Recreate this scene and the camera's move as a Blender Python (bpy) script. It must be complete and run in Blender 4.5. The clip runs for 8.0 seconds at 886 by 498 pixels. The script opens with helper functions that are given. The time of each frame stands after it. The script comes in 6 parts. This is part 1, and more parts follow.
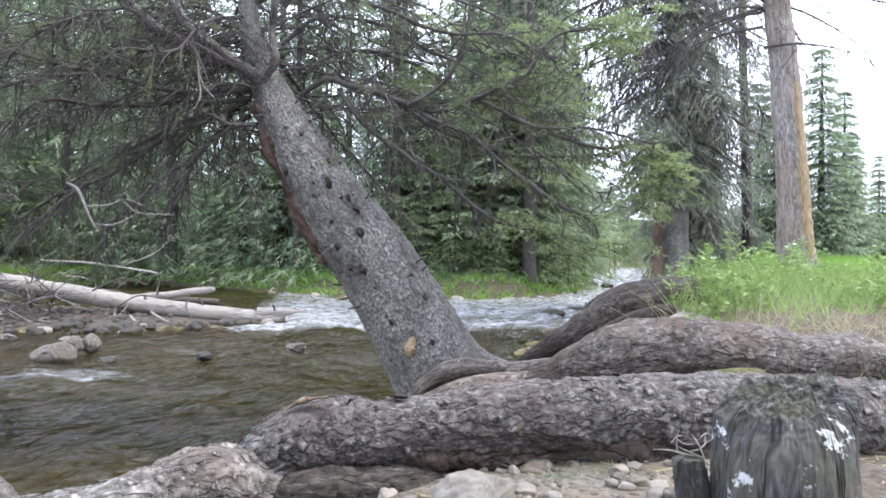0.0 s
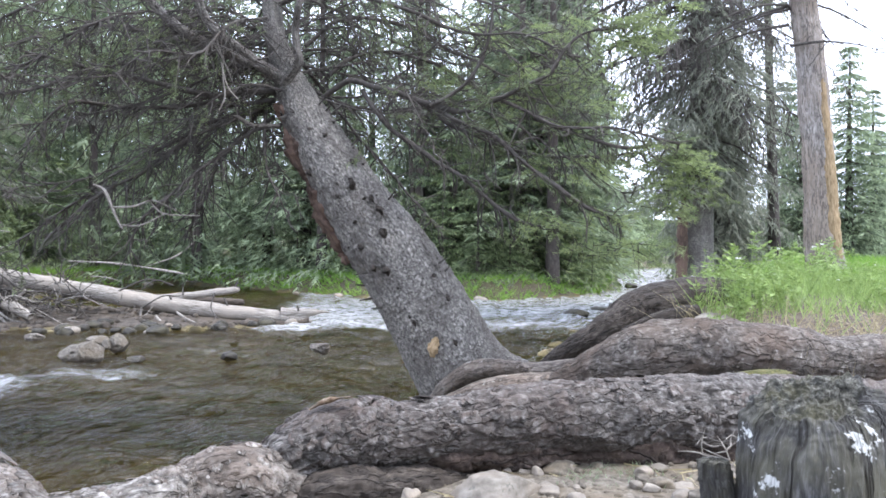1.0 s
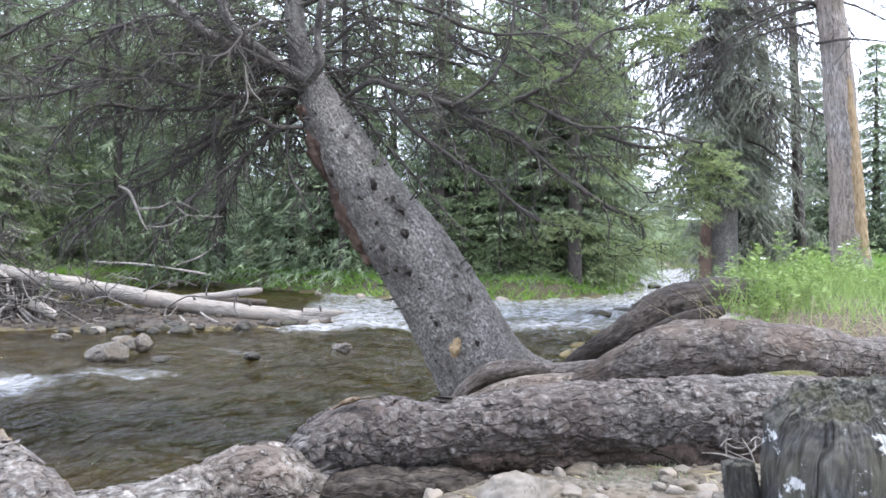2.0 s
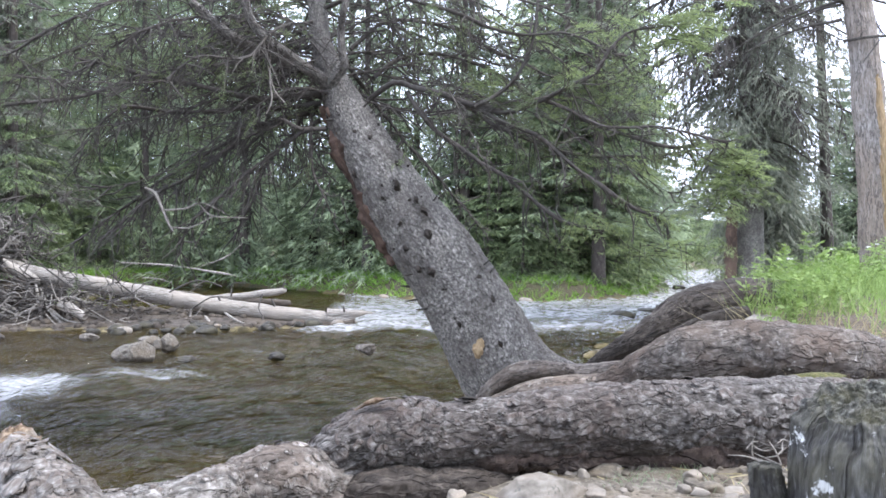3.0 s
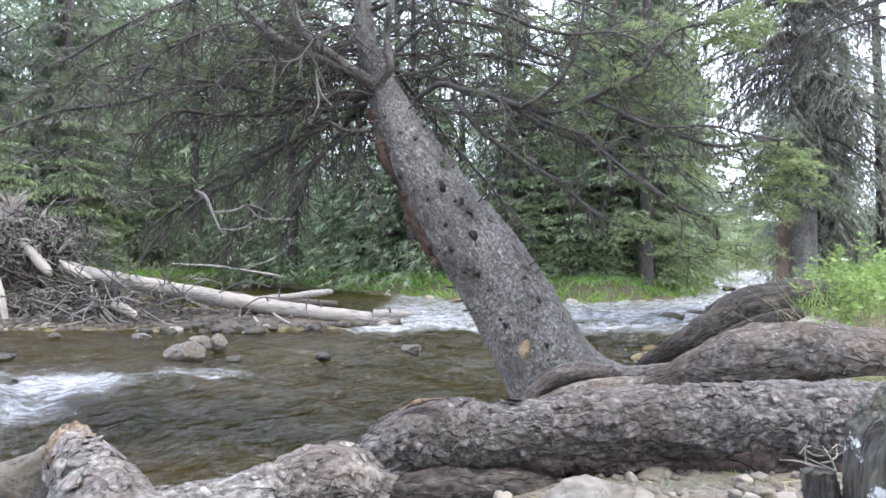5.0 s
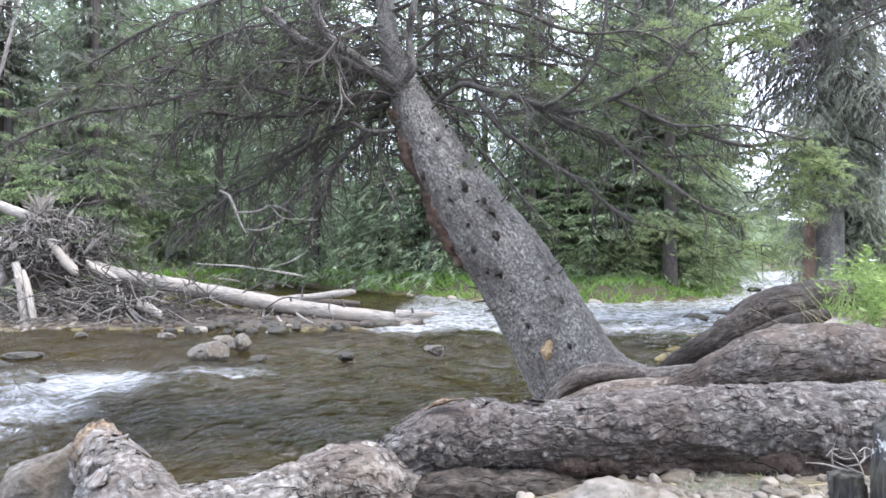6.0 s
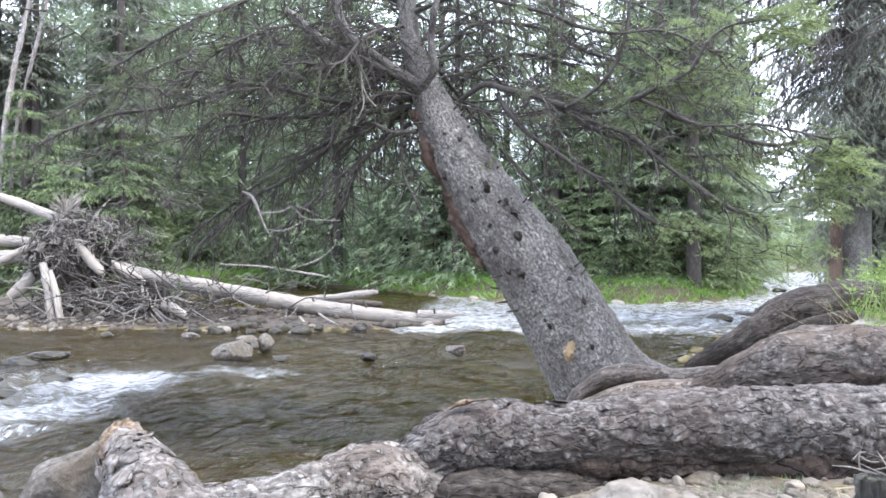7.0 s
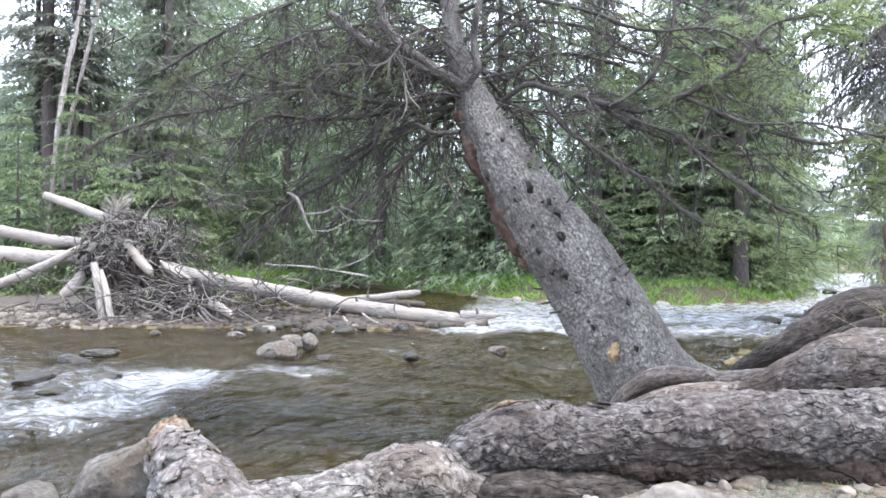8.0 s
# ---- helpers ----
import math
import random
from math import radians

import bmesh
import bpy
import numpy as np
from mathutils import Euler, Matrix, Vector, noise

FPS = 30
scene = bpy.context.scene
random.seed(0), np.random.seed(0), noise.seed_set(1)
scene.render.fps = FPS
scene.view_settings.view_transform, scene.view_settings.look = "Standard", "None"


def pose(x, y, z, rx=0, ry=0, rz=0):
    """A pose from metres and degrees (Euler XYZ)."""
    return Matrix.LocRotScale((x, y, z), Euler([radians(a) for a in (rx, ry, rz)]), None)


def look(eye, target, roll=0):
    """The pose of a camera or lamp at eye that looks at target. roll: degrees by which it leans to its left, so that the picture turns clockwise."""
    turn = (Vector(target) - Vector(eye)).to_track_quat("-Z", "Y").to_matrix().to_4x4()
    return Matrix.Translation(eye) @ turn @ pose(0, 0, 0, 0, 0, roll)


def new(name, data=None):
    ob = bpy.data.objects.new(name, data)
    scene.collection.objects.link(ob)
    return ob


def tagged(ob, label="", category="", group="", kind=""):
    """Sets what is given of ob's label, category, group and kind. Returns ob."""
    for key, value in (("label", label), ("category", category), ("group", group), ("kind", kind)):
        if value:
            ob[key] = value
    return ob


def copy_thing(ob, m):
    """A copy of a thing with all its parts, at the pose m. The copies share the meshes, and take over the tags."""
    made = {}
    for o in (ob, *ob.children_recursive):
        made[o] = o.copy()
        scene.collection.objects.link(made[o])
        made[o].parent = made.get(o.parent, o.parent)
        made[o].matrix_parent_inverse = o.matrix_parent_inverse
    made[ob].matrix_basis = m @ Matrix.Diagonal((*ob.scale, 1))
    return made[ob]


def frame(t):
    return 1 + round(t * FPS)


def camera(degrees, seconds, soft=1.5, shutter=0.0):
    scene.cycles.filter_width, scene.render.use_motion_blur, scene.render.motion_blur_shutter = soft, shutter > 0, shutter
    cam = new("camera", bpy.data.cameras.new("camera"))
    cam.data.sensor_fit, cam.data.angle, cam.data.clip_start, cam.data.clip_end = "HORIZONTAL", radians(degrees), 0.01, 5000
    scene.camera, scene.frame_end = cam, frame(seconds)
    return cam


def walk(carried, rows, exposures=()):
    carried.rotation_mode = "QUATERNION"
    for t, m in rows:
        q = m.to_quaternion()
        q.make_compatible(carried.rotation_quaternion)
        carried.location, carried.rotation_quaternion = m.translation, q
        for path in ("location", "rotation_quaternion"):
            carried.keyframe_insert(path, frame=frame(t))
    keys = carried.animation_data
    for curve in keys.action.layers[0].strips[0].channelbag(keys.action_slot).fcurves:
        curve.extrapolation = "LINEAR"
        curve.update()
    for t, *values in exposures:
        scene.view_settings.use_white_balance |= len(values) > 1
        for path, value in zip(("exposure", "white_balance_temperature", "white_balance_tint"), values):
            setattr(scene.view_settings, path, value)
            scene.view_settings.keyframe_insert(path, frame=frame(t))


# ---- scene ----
# ---------------------------------------------------------------- camera
cam = camera(55.48, 8.0, soft=1.65)
EYE = (0.0, 0.0, 1.15)
ROWS = [(0, 89.854, -0.268, -6.130), (0.5, 89.872, -0.256, -5.380), (1, 89.879, -0.225, -4.570), (1.5, 89.886, -0.184, -3.860), (3, 89.951, -0.081, -1.520), (3.5, 89.970, -0.050, -0.800), (4, 90.000, -0.000, 0.000), (4.5, 90.010, -0.000, 0.780), (6, 90.039, -0.021, 3.100), (6.5, 90.049, -0.032, 3.840), (7, 90.070, -0.013, 4.590), (7.2, 90.059, -0.013, 4.900), (7.3, 90.059, -0.013, 5.700), (7.4, 90.059, -0.013, 6.520), (7.5, 90.059, -0.023, 6.670), (8, 90.096, -0.066, 7.490)]
walk(cam, [(t, pose(*EYE, rx, ry, rz)) for t, rx, ry, rz in ROWS], [(0, 1.52), (4, 1.54), (8, 1.84)])

# ---------------------------------------------------------------- light
world = bpy.data.worlds.new("overcast_sky")
scene.world = world
world.use_nodes = True
wn, wl = world.node_tree.nodes, world.node_tree.links
sky = wn.new("ShaderNodeTexSky")
sky.sky_type = "NISHITA"
sky.sun_disc = False
sky.sun_elevation, sky.sun_rotation = radians(62), radians(108)
cloud = wn.new("ShaderNodeMix")
cloud.data_type = "RGBA"
cloud.inputs["Factor"].default_value = 0.85
cloud.inputs["B"].default_value = (8.9, 9.8, 12.3, 1)
wl.new(sky.outputs["Color"], cloud.inputs["A"])
wl.new(cloud.outputs["Result"], wn["Background"].inputs["Color"])
wn["Background"].inputs["Strength"].default_value = 0.15

sun = new("sun", bpy.data.lights.new("sun", "SUN"))
sun.data.energy, sun.data.angle, sun.data.color = 1.5, radians(14), (1.0, 0.96, 0.9)
sun.matrix_world = look((0, 0, 30), (-15, 5, 0))


# ---------------------------------------------------------------- material helpers
def ramp_of(nt, fac, cols, lo=0.3, hi=0.7):
    r = nt.nodes.new("ShaderNodeValToRGB")
    e = r.color_ramp.elements
    while len(e) < len(cols):
        e.new(0.5)
    for i, c in enumerate(cols):
        e[i].position = lo + (hi - lo) * i / (len(cols) - 1)
        e[i].color = (*c, 1)
    nt.links.new(fac, r.inputs["Fac"])
    return r.outputs["Color"]


def noise_of(nt, vec, scale, detail=6, rough=0.6, dist=0.0):
    n = nt.nodes.new("ShaderNodeTexNoise")
    n.inputs["Scale"].default_value, n.inputs["Detail"].default_value = scale, detail
    n.inputs["Roughness"].default_value, n.inputs["Distortion"].default_value = rough, dist
    nt.links.new(vec, n.inputs["Vector"])
    return n.outputs["Fac"]


def mix_of(nt, fac, a, b, mode="MIX"):
    m = nt.nodes.new("ShaderNodeMix")
    m.data_type, m.blend_type = "RGBA", mode
    for k, v in (("Factor", fac), ("A", a), ("B", b)):
        if hasattr(v, "is_linked"):
            nt.links.new(v, m.inputs[k])
        else:
            m.inputs[k].default_value = v if k == "Factor" else (*v, 1)
    return m.outputs["Result"]


def math_of(nt, op, a, b=0.5, clamp=False):
    m = nt.nodes.new("ShaderNodeMath")
    m.operation, m.use_clamp = op, clamp
    for i, v in enumerate((a, b)):
        if hasattr(v, "is_linked"):
            nt.links.new(v, m.inputs[i])
        else:
            m.inputs[i].default_value = v
    return m.outputs[0]


def surf(name, cols, scale, rough=0.85, bump=0.3, dist=0.01, stretch=(1, 1, 1), uv=False, big=None, big_scale=1.0,
         fleck=None, fleck_scale=20, fleck_at=0.62, vary=0.15, thin=0.0, cell=None, spec=0.3, toned=0.0, seam=(1, 1, 1), gloom=0.35, plates=0.0):
    """A weathered surface: fine grain, larger stains, optional flecks (lichen, moss), relief, a little change from object to object."""
    mt = bpy.data.materials.new(name)
    mt.use_nodes = True
    nt = mt.node_tree
    bsdf = nt.nodes["Principled BSDF"]
    tc = nt.nodes.new("ShaderNodeTexCoord")
    mp = nt.nodes.new("ShaderNodeMapping")
    mp.inputs["Scale"].default_value = stretch
    nt.links.new(tc.outputs["UV" if uv else "Object"], mp.inputs["Vector"])
    vec = mp.outputs["Vector"]
    fine = noise_of(nt, vec, scale, 8, 0.65)
    col = ramp_of(nt, fine, cols)
    if big:
        col = mix_of(nt, ramp_of(nt, noise_of(nt, tc.outputs["Object"], big_scale, 4), [(0, 0, 0), (1, 1, 1)], 0.42, 0.62), col, mix_of(nt, 0.75, col, big))
    h = fine
    if cell:
        v = nt.nodes.new("ShaderNodeTexVoronoi")
        v.feature = "DISTANCE_TO_EDGE"
        v.inputs["Scale"].default_value = cell
        wob = nt.nodes.new("ShaderNodeMixRGB")
        wob.blend_type = "ADD"
        wob.inputs["Fac"].default_value = (1.25 if plates else 1.6) / cell
        nn = nt.nodes.new("ShaderNodeTexNoise")
        nn.inputs["Scale"].default_value = cell * 1.3
        nt.links.new(vec, nn.inputs["Vector"])
        ms = nt.nodes.new("ShaderNodeMapping")
        ms.inputs["Scale"].default_value = seam
        nt.links.new(vec, ms.inputs["Vector"])
        nt.links.new(ms.outputs["Vector"], wob.inputs["Color1"])
        nt.links.new(nn.outputs["Color"], wob.inputs["Color2"])
        nt.links.new(wob.outputs["Color"], v.inputs["Vector"])
        crack = ramp_of(nt, v.outputs["Distance"], [(0, 0, 0), (1, 1, 1)], 0.0, 0.15 if plates else 0.12)
        gate = ramp_of(nt, noise_of(nt, vec, cell * 0.45, 3), [(0, 0, 0), (1, 1, 1)], 0.46, 0.64)
        crack = math_of(nt, "MAXIMUM", crack, gate)
        h = math_of(nt, "ADD", math_of(nt, "MULTIPLY", fine, 0.6), math_of(nt, "MULTIPLY", crack, 0.6))
        vc = nt.nodes.new("ShaderNodeTexVoronoi")
        vc.inputs["Scale"].default_value = cell
        nt.links.new(wob.outputs["Color"], vc.inputs["Vector"])
        sep = nt.nodes.new("ShaderNodeSeparateColor")
        nt.links.new(vc.outputs["Color"], sep.inputs["Color"])
        if plates:
            h = math_of(nt, "ADD", h, math_of(nt, "MULTIPLY", sep.outputs["Green"], plates))
        tone = nt.nodes.new("ShaderNodeMapRange")
        tone.inputs["To Min"].default_value, tone.inputs["To Max"].default_value = 0.82, 1.14
        nt.links.new(sep.outputs["Red"], tone.inputs["Value"])
        comb = nt.nodes.new("ShaderNodeCombineColor")
        for k in ("Red", "Green", "Blue"):
            nt.links.new(tone.outputs["Result"], comb.inputs[k])
        col = mix_of(nt, 1.0, col, comb.outputs["Color"], "MULTIPLY")
        col = mix_of(nt, crack, mix_of(nt, 1 - gloom, col, (0.012, 0.01, 0.009)), col)
    if toned:
        ta = nt.nodes.new("ShaderNodeAttribute")
        ta.attribute_name = "tone"
        tm = nt.nodes.new("ShaderNodeMapRange")
        tm.inputs["To Min"].default_value, tm.inputs["To Max"].default_value = 1 - toned, 1 + toned
        nt.links.new(ta.outputs["Fac"], tm.inputs["Value"])
        tb = nt.nodes.new("ShaderNodeCombineColor")
        for k in ("Red", "Green", "Blue"):
            nt.links.new(tm.outputs["Result"], tb.inputs[k])
        col = mix_of(nt, 1.0, col, tb.outputs["Color"], "MULTIPLY")
    if fleck:
        f = ramp_of(nt, noise_of(nt, tc.outputs["Object"], fleck_scale, 5, 0.7), [(0, 0, 0), (1, 1, 1)], fleck_at, fleck_at + 0.05)
        col = mix_of(nt, f, col, fleck)
    if vary:
        oi = nt.nodes.new("ShaderNodeObjectInfo")
        mr = nt.nodes.new("ShaderNodeMapRange")
        mr.inputs["To Min"].default_value, mr.inputs["To Max"].default_value = 1 - vary, 1 + vary
        nt.links.new(oi.outputs["Random"], mr.inputs["Value"])
        hsv = nt.nodes.new("ShaderNodeHueSaturation")
        nt.links.new(mr.outputs["Result"], hsv.inputs["Value"])
        nt.links.new(col, hsv.inputs["Color"])
        col = hsv.outputs["Color"]
    nt.links.new(col, bsdf.inputs["Base Color"])
    bsdf.inputs["Roughness"].default_value = rough
    bsdf.inputs["Specular IOR Level"].default_value = spec
    if bump:
        b = nt.nodes.new("ShaderNodeBump")
        b.inputs["Strength"].default_value, b.inputs["Distance"].default_value = bump, dist
        nt.links.new(h, b.inputs["Height"])
        nt.links.new(b.outputs["Normal"], bsdf.inputs["Normal"])
    if thin:
        tr = nt.nodes.new("ShaderNodeBsdfTranslucent")
        nt.links.new(col, tr.inputs["Color"])
        ms = nt.nodes.new("ShaderNodeMixShader")
        ms.inputs["Fac"].default_value = thin
        nt.links.new(bsdf.outputs["BSDF"], ms.inputs[1])
        nt.links.new(tr.outputs["BSDF"], ms.inputs[2])
        nt.links.new(ms.outputs["Shader"], nt.nodes["Material Output"].inputs["Surface"])
    return mt


def leaf(name, a, b, c, thin=0.35, vary=0.2, patch=2.0, sat=1.0):
    """Leaves and needles: each one its own shade, drifting through the crown; tone also carries painted inner-crown
    shade where set.
    """
    mt = bpy.data.materials.new(name)
    mt.use_nodes = True
    nt = mt.node_tree
    bsdf = nt.nodes["Principled BSDF"]
    g = nt.nodes.new("ShaderNodeNewGeometry")
    tc = nt.nodes.new("ShaderNodeTexCoord")
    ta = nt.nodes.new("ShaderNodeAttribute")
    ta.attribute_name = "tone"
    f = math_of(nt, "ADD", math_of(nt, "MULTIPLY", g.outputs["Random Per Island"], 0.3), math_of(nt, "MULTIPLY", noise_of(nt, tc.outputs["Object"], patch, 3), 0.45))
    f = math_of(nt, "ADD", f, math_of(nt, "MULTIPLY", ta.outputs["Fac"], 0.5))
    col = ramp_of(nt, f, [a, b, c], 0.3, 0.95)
    oi = nt.nodes.new("ShaderNodeObjectInfo")
    mr = nt.nodes.new("ShaderNodeMapRange")
    mr.inputs["To Min"].default_value, mr.inputs["To Max"].default_value = 1 - vary, 1 + vary
    nt.links.new(oi.outputs["Random"], mr.inputs["Value"])
    hsv = nt.nodes.new("ShaderNodeHueSaturation")
    hsv.inputs["Saturation"].default_value = sat
    nt.links.new(mr.outputs["Result"], hsv.inputs["Value"])
    nt.links.new(col, hsv.inputs["Color"])
    col = hsv.outputs["Color"]
    nt.links.new(col, bsdf.inputs["Base Color"])
    bsdf.inputs["Roughness"].default_value = 0.55
    bsdf.inputs["Specular IOR Level"].default_value = 0.35
    tr = nt.nodes.new("ShaderNodeBsdfTranslucent")
    nt.links.new(col, tr.inputs["Color"])
    ms = nt.nodes.new("ShaderNodeMixShader")
    ms.inputs["Fac"].default_value = thin
    nt.links.new(bsdf.outputs["BSDF"], ms.inputs[1])
    nt.links.new(tr.outputs["BSDF"], ms.inputs[2])
    nt.links.new(ms.outputs["Shader"], nt.nodes["Material Output"].inputs["Surface"])
    return mt


# ---------------------------------------------------------------- materials
M_ROOT = surf("flaky_root_bark", [(0.05, 0.041, 0.035), (0.165, 0.15, 0.135), (0.36, 0.345, 0.325)], 55, 0.75, 1.0, 0.012, (1, 0.6, 1), True, (0.1, 0.075, 0.059), 3.0, (0.45, 0.44, 0.425), 30, 0.68, 0.12, cell=30, toned=0.5, seam=(1, 0.5, 1), plates=0.9, gloom=0.62)
M_ROOT_BROWN = surf("brown_flaky_root_bark", [(0.03, 0.024, 0.021), (0.103, 0.092, 0.084), (0.29, 0.278, 0.264)], 55, 0.75, 1.0, 0.013, (1, 0.6, 1), True, (0.062, 0.043, 0.035), 2.6, (0.4, 0.385, 0.365), 30, 0.69, 0.12, cell=27, toned=0.5, seam=(1, 0.5, 1), plates=0.9, gloom=0.5)
M_ROOT_DARK = surf("damp_root_bark", [(0.03, 0.024, 0.02), (0.095, 0.082, 0.071), (0.24, 0.22, 0.198)], 48, 0.8, 1.0, 0.013, (1, 0.7, 1), True, (0.085, 0.06, 0.045), 3.4, (0.32, 0.3, 0.275), 16, 0.64, 0.06, cell=24, toned=0.45, seam=(1, 0.55, 1), plates=0.8, gloom=0.6)
# brown peeled bark, its colour lowered further to paint shade under the root
M_ROOT_UNDER = surf("shade_darkened_rotting_bark", [(0.018, 0.012, 0.01), (0.058, 0.041, 0.033), (0.16, 0.125, 0.103)], 44, 0.85, 1.0, 0.015, (1, 0.6, 1), True, (0.04, 0.026, 0.02), 4.0, (0.22, 0.19, 0.165), 22, 0.68, 0.06, cell=22, toned=0.5, seam=(1, 0.5, 1), plates=0.9, gloom=0.35)
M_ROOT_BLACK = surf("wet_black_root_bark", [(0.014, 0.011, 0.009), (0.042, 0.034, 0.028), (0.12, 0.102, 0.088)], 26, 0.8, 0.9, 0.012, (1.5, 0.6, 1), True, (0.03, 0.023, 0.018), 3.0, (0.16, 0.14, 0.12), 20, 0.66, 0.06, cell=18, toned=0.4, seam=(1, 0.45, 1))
M_ROOT_PALE = surf("worn_root_wood", [(0.07, 0.057, 0.048), (0.16, 0.135, 0.115), (0.28, 0.25, 0.22)], 26, 0.85, 0.8, 0.01, (2, 0.7, 1), True, (0.10, 0.075, 0.058), 4.0, (0.3, 0.28, 0.25), 14, 0.62, cell=22, toned=0.4, seam=(1, 0.5, 1))
M_BARK = surf("grey_spruce_bark", [(0.05, 0.044, 0.04), (0.182, 0.168, 0.152), (0.36, 0.342, 0.312)], 70, 0.85, 1.0, 0.009, (1.3, 0.7, 1), True, (0.085, 0.075, 0.066), 3.4, (0.32, 0.312, 0.262), 46, 0.7, 0.05, cell=58, toned=0.36, seam=(1.2, 0.6, 1), plates=0.3, gloom=0.5)
M_BARK_FAR = surf("dark_conifer_bark", [(0.02, 0.017, 0.015), (0.05, 0.043, 0.038), (0.10, 0.088, 0.08)], 16, 0.9, 0.6, 0.02, (1.5, 0.4, 1), True, (0.07, 0.055, 0.05), 0.8, None, 20, 0.6, 0.2)
M_BARK_RED = surf("reddish_bark", [(0.02, 0.014, 0.011), (0.05, 0.032, 0.024), (0.12, 0.08, 0.058)], 18, 0.85, 0.7, 0.012, (2.5, 0.5, 1), True, (0.13, 0.085, 0.065), 2.0)
M_BARK_POLE = surf("grey_pine_bark", [(0.12, 0.106, 0.098), (0.28, 0.255, 0.235), (0.44, 0.415, 0.39)], 20, 0.85, 0.7, 0.012, (2.2, 0.5, 1), True, (0.24, 0.19, 0.15), 1.2, cell=14, seam=(1, 0.35, 1))
M_BARK_OCHRE = surf("ochre_stripped_bark", [(0.10, 0.07, 0.04), (0.21, 0.15, 0.085), (0.33, 0.25, 0.155)], 20, 0.85, 0.6, 0.01, (2.5, 0.5, 1), True)
M_TWIG = surf("dark_twigs", [(0.02, 0.017, 0.015), (0.05, 0.043, 0.037), (0.12, 0.105, 0.095)], 30, 0.9, 0.4, 0.004, (1, 1, 1), True, (0.06, 0.055, 0.05), 4)
M_TWIG_PALE = surf("bleached_twigs", [(0.09, 0.08, 0.07), (0.2, 0.182, 0.162), (0.36, 0.335, 0.305)], 24, 0.85, 0.4, 0.004, (1, 1, 1), True)
M_DRIFT = surf("bleached_driftwood", [(0.06, 0.051, 0.042), (0.2, 0.18, 0.157), (0.43, 0.405, 0.37)], 18, 0.75, 0.6, 0.012, (4, 0.35, 1), True, (0.27, 0.235, 0.195), 1.6, (0.07, 0.055, 0.043), 7, 0.66, vary=0.15)
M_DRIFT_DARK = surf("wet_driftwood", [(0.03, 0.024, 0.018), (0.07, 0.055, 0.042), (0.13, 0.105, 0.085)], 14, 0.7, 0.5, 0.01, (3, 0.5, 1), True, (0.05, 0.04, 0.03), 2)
M_BROKEN = surf("splintered_orange_wood", [(0.04, 0.028, 0.02), (0.15, 0.098, 0.058), (0.32, 0.25, 0.18)], 40, 0.85, 1.0, 0.014, (1, 1, 1), False, (0.22, 0.2, 0.17), 9)
M_STUMP = surf("charred_stump_wood", [(0.018, 0.0175, 0.017), (0.062, 0.061, 0.06), (0.17, 0.168, 0.165)], 40, 0.85, 1.0, 0.02, (2.2, 0.35, 1), True, (0.12, 0.115, 0.085), 7, (0.52, 0.53, 0.52), 12, 0.605, 0.05, cell=9, spec=0.15, seam=(0.8, 0.5, 1), gloom=0.2)
M_STUMP_TOP = surf("lichen_covered_stump_top", [(0.02, 0.02, 0.018), (0.11, 0.107, 0.092), (0.34, 0.335, 0.3)], 60, 0.95, 1.0, 0.03, (1, 1, 1), False, (0.085, 0.08, 0.045), 11, (0.55, 0.56, 0.54), 14, 0.66)
M_ROCK = surf("pale_river_stone", [(0.10, 0.086, 0.07), (0.2, 0.18, 0.155), (0.31, 0.288, 0.255)], 14, 0.85, 0.5, 0.012, (1, 1, 1), False, (0.19, 0.15, 0.11), 4.0, (0.12, 0.115, 0.1), 18, 0.62, vary=0.25)
M_ROCK_RIVER = surf("brown_river_boulder", [(0.045, 0.039, 0.033), (0.11, 0.098, 0.083), (0.22, 0.2, 0.175)], 30, 0.8, 1.0, 0.025, (1, 1, 1), False, (0.10, 0.08, 0.058), 5.0, (0.07, 0.066, 0.058), 20, 0.6, vary=0.2)
M_ROCK_WET = surf("wet_dark_stone", [(0.01, 0.009, 0.007), (0.026, 0.023, 0.018), (0.06, 0.053, 0.043)], 18, 0.5, 0.9, 0.015, (1, 1, 1), False, (0.05, 0.044, 0.024), 4, vary=0.3, spec=0.25)
M_BED = surf("brown_river_bed", [(0.012, 0.01, 0.006), (0.06, 0.048, 0.022), (0.19, 0.155, 0.075)], 6.0, 0.9, 0.5, 0.04, (1, 1, 1), False, (0.085, 0.068, 0.024), 0.9, (0.16, 0.145, 0.12), 7, 0.63)
M_SOIL = surf("needle_littered_soil", [(0.03, 0.023, 0.017), (0.085, 0.066, 0.05), (0.18, 0.15, 0.12)], 28, 0.95, 0.9, 0.02, (1, 1, 1), False, (0.075, 0.06, 0.042), 1.2, (0.26, 0.225, 0.18), 30, 0.64)
M_MEADOW = surf("mossy_forest_floor", [(0.025, 0.023, 0.014), (0.055, 0.052, 0.027), (0.1, 0.1, 0.045)], 9, 0.95, 0.8, 0.05, (1, 1, 1), False, (0.06, 0.05, 0.035), 0.6)
M_GRAVEL = surf("bar_gravel", [(0.016, 0.013, 0.01), (0.043, 0.035, 0.028), (0.11, 0.093, 0.077)], 12, 0.85, 0.4, 0.01, (1, 1, 1), False, (0.075, 0.06, 0.045), 1.5)
M_DUST = surf("dusty_bank_gravel", [(0.045, 0.038, 0.029), (0.1, 0.087, 0.071), (0.22, 0.2, 0.17)], 34, 0.95, 0.6, 0.01, (1, 1, 1), False, (0.13, 0.105, 0.075), 6)
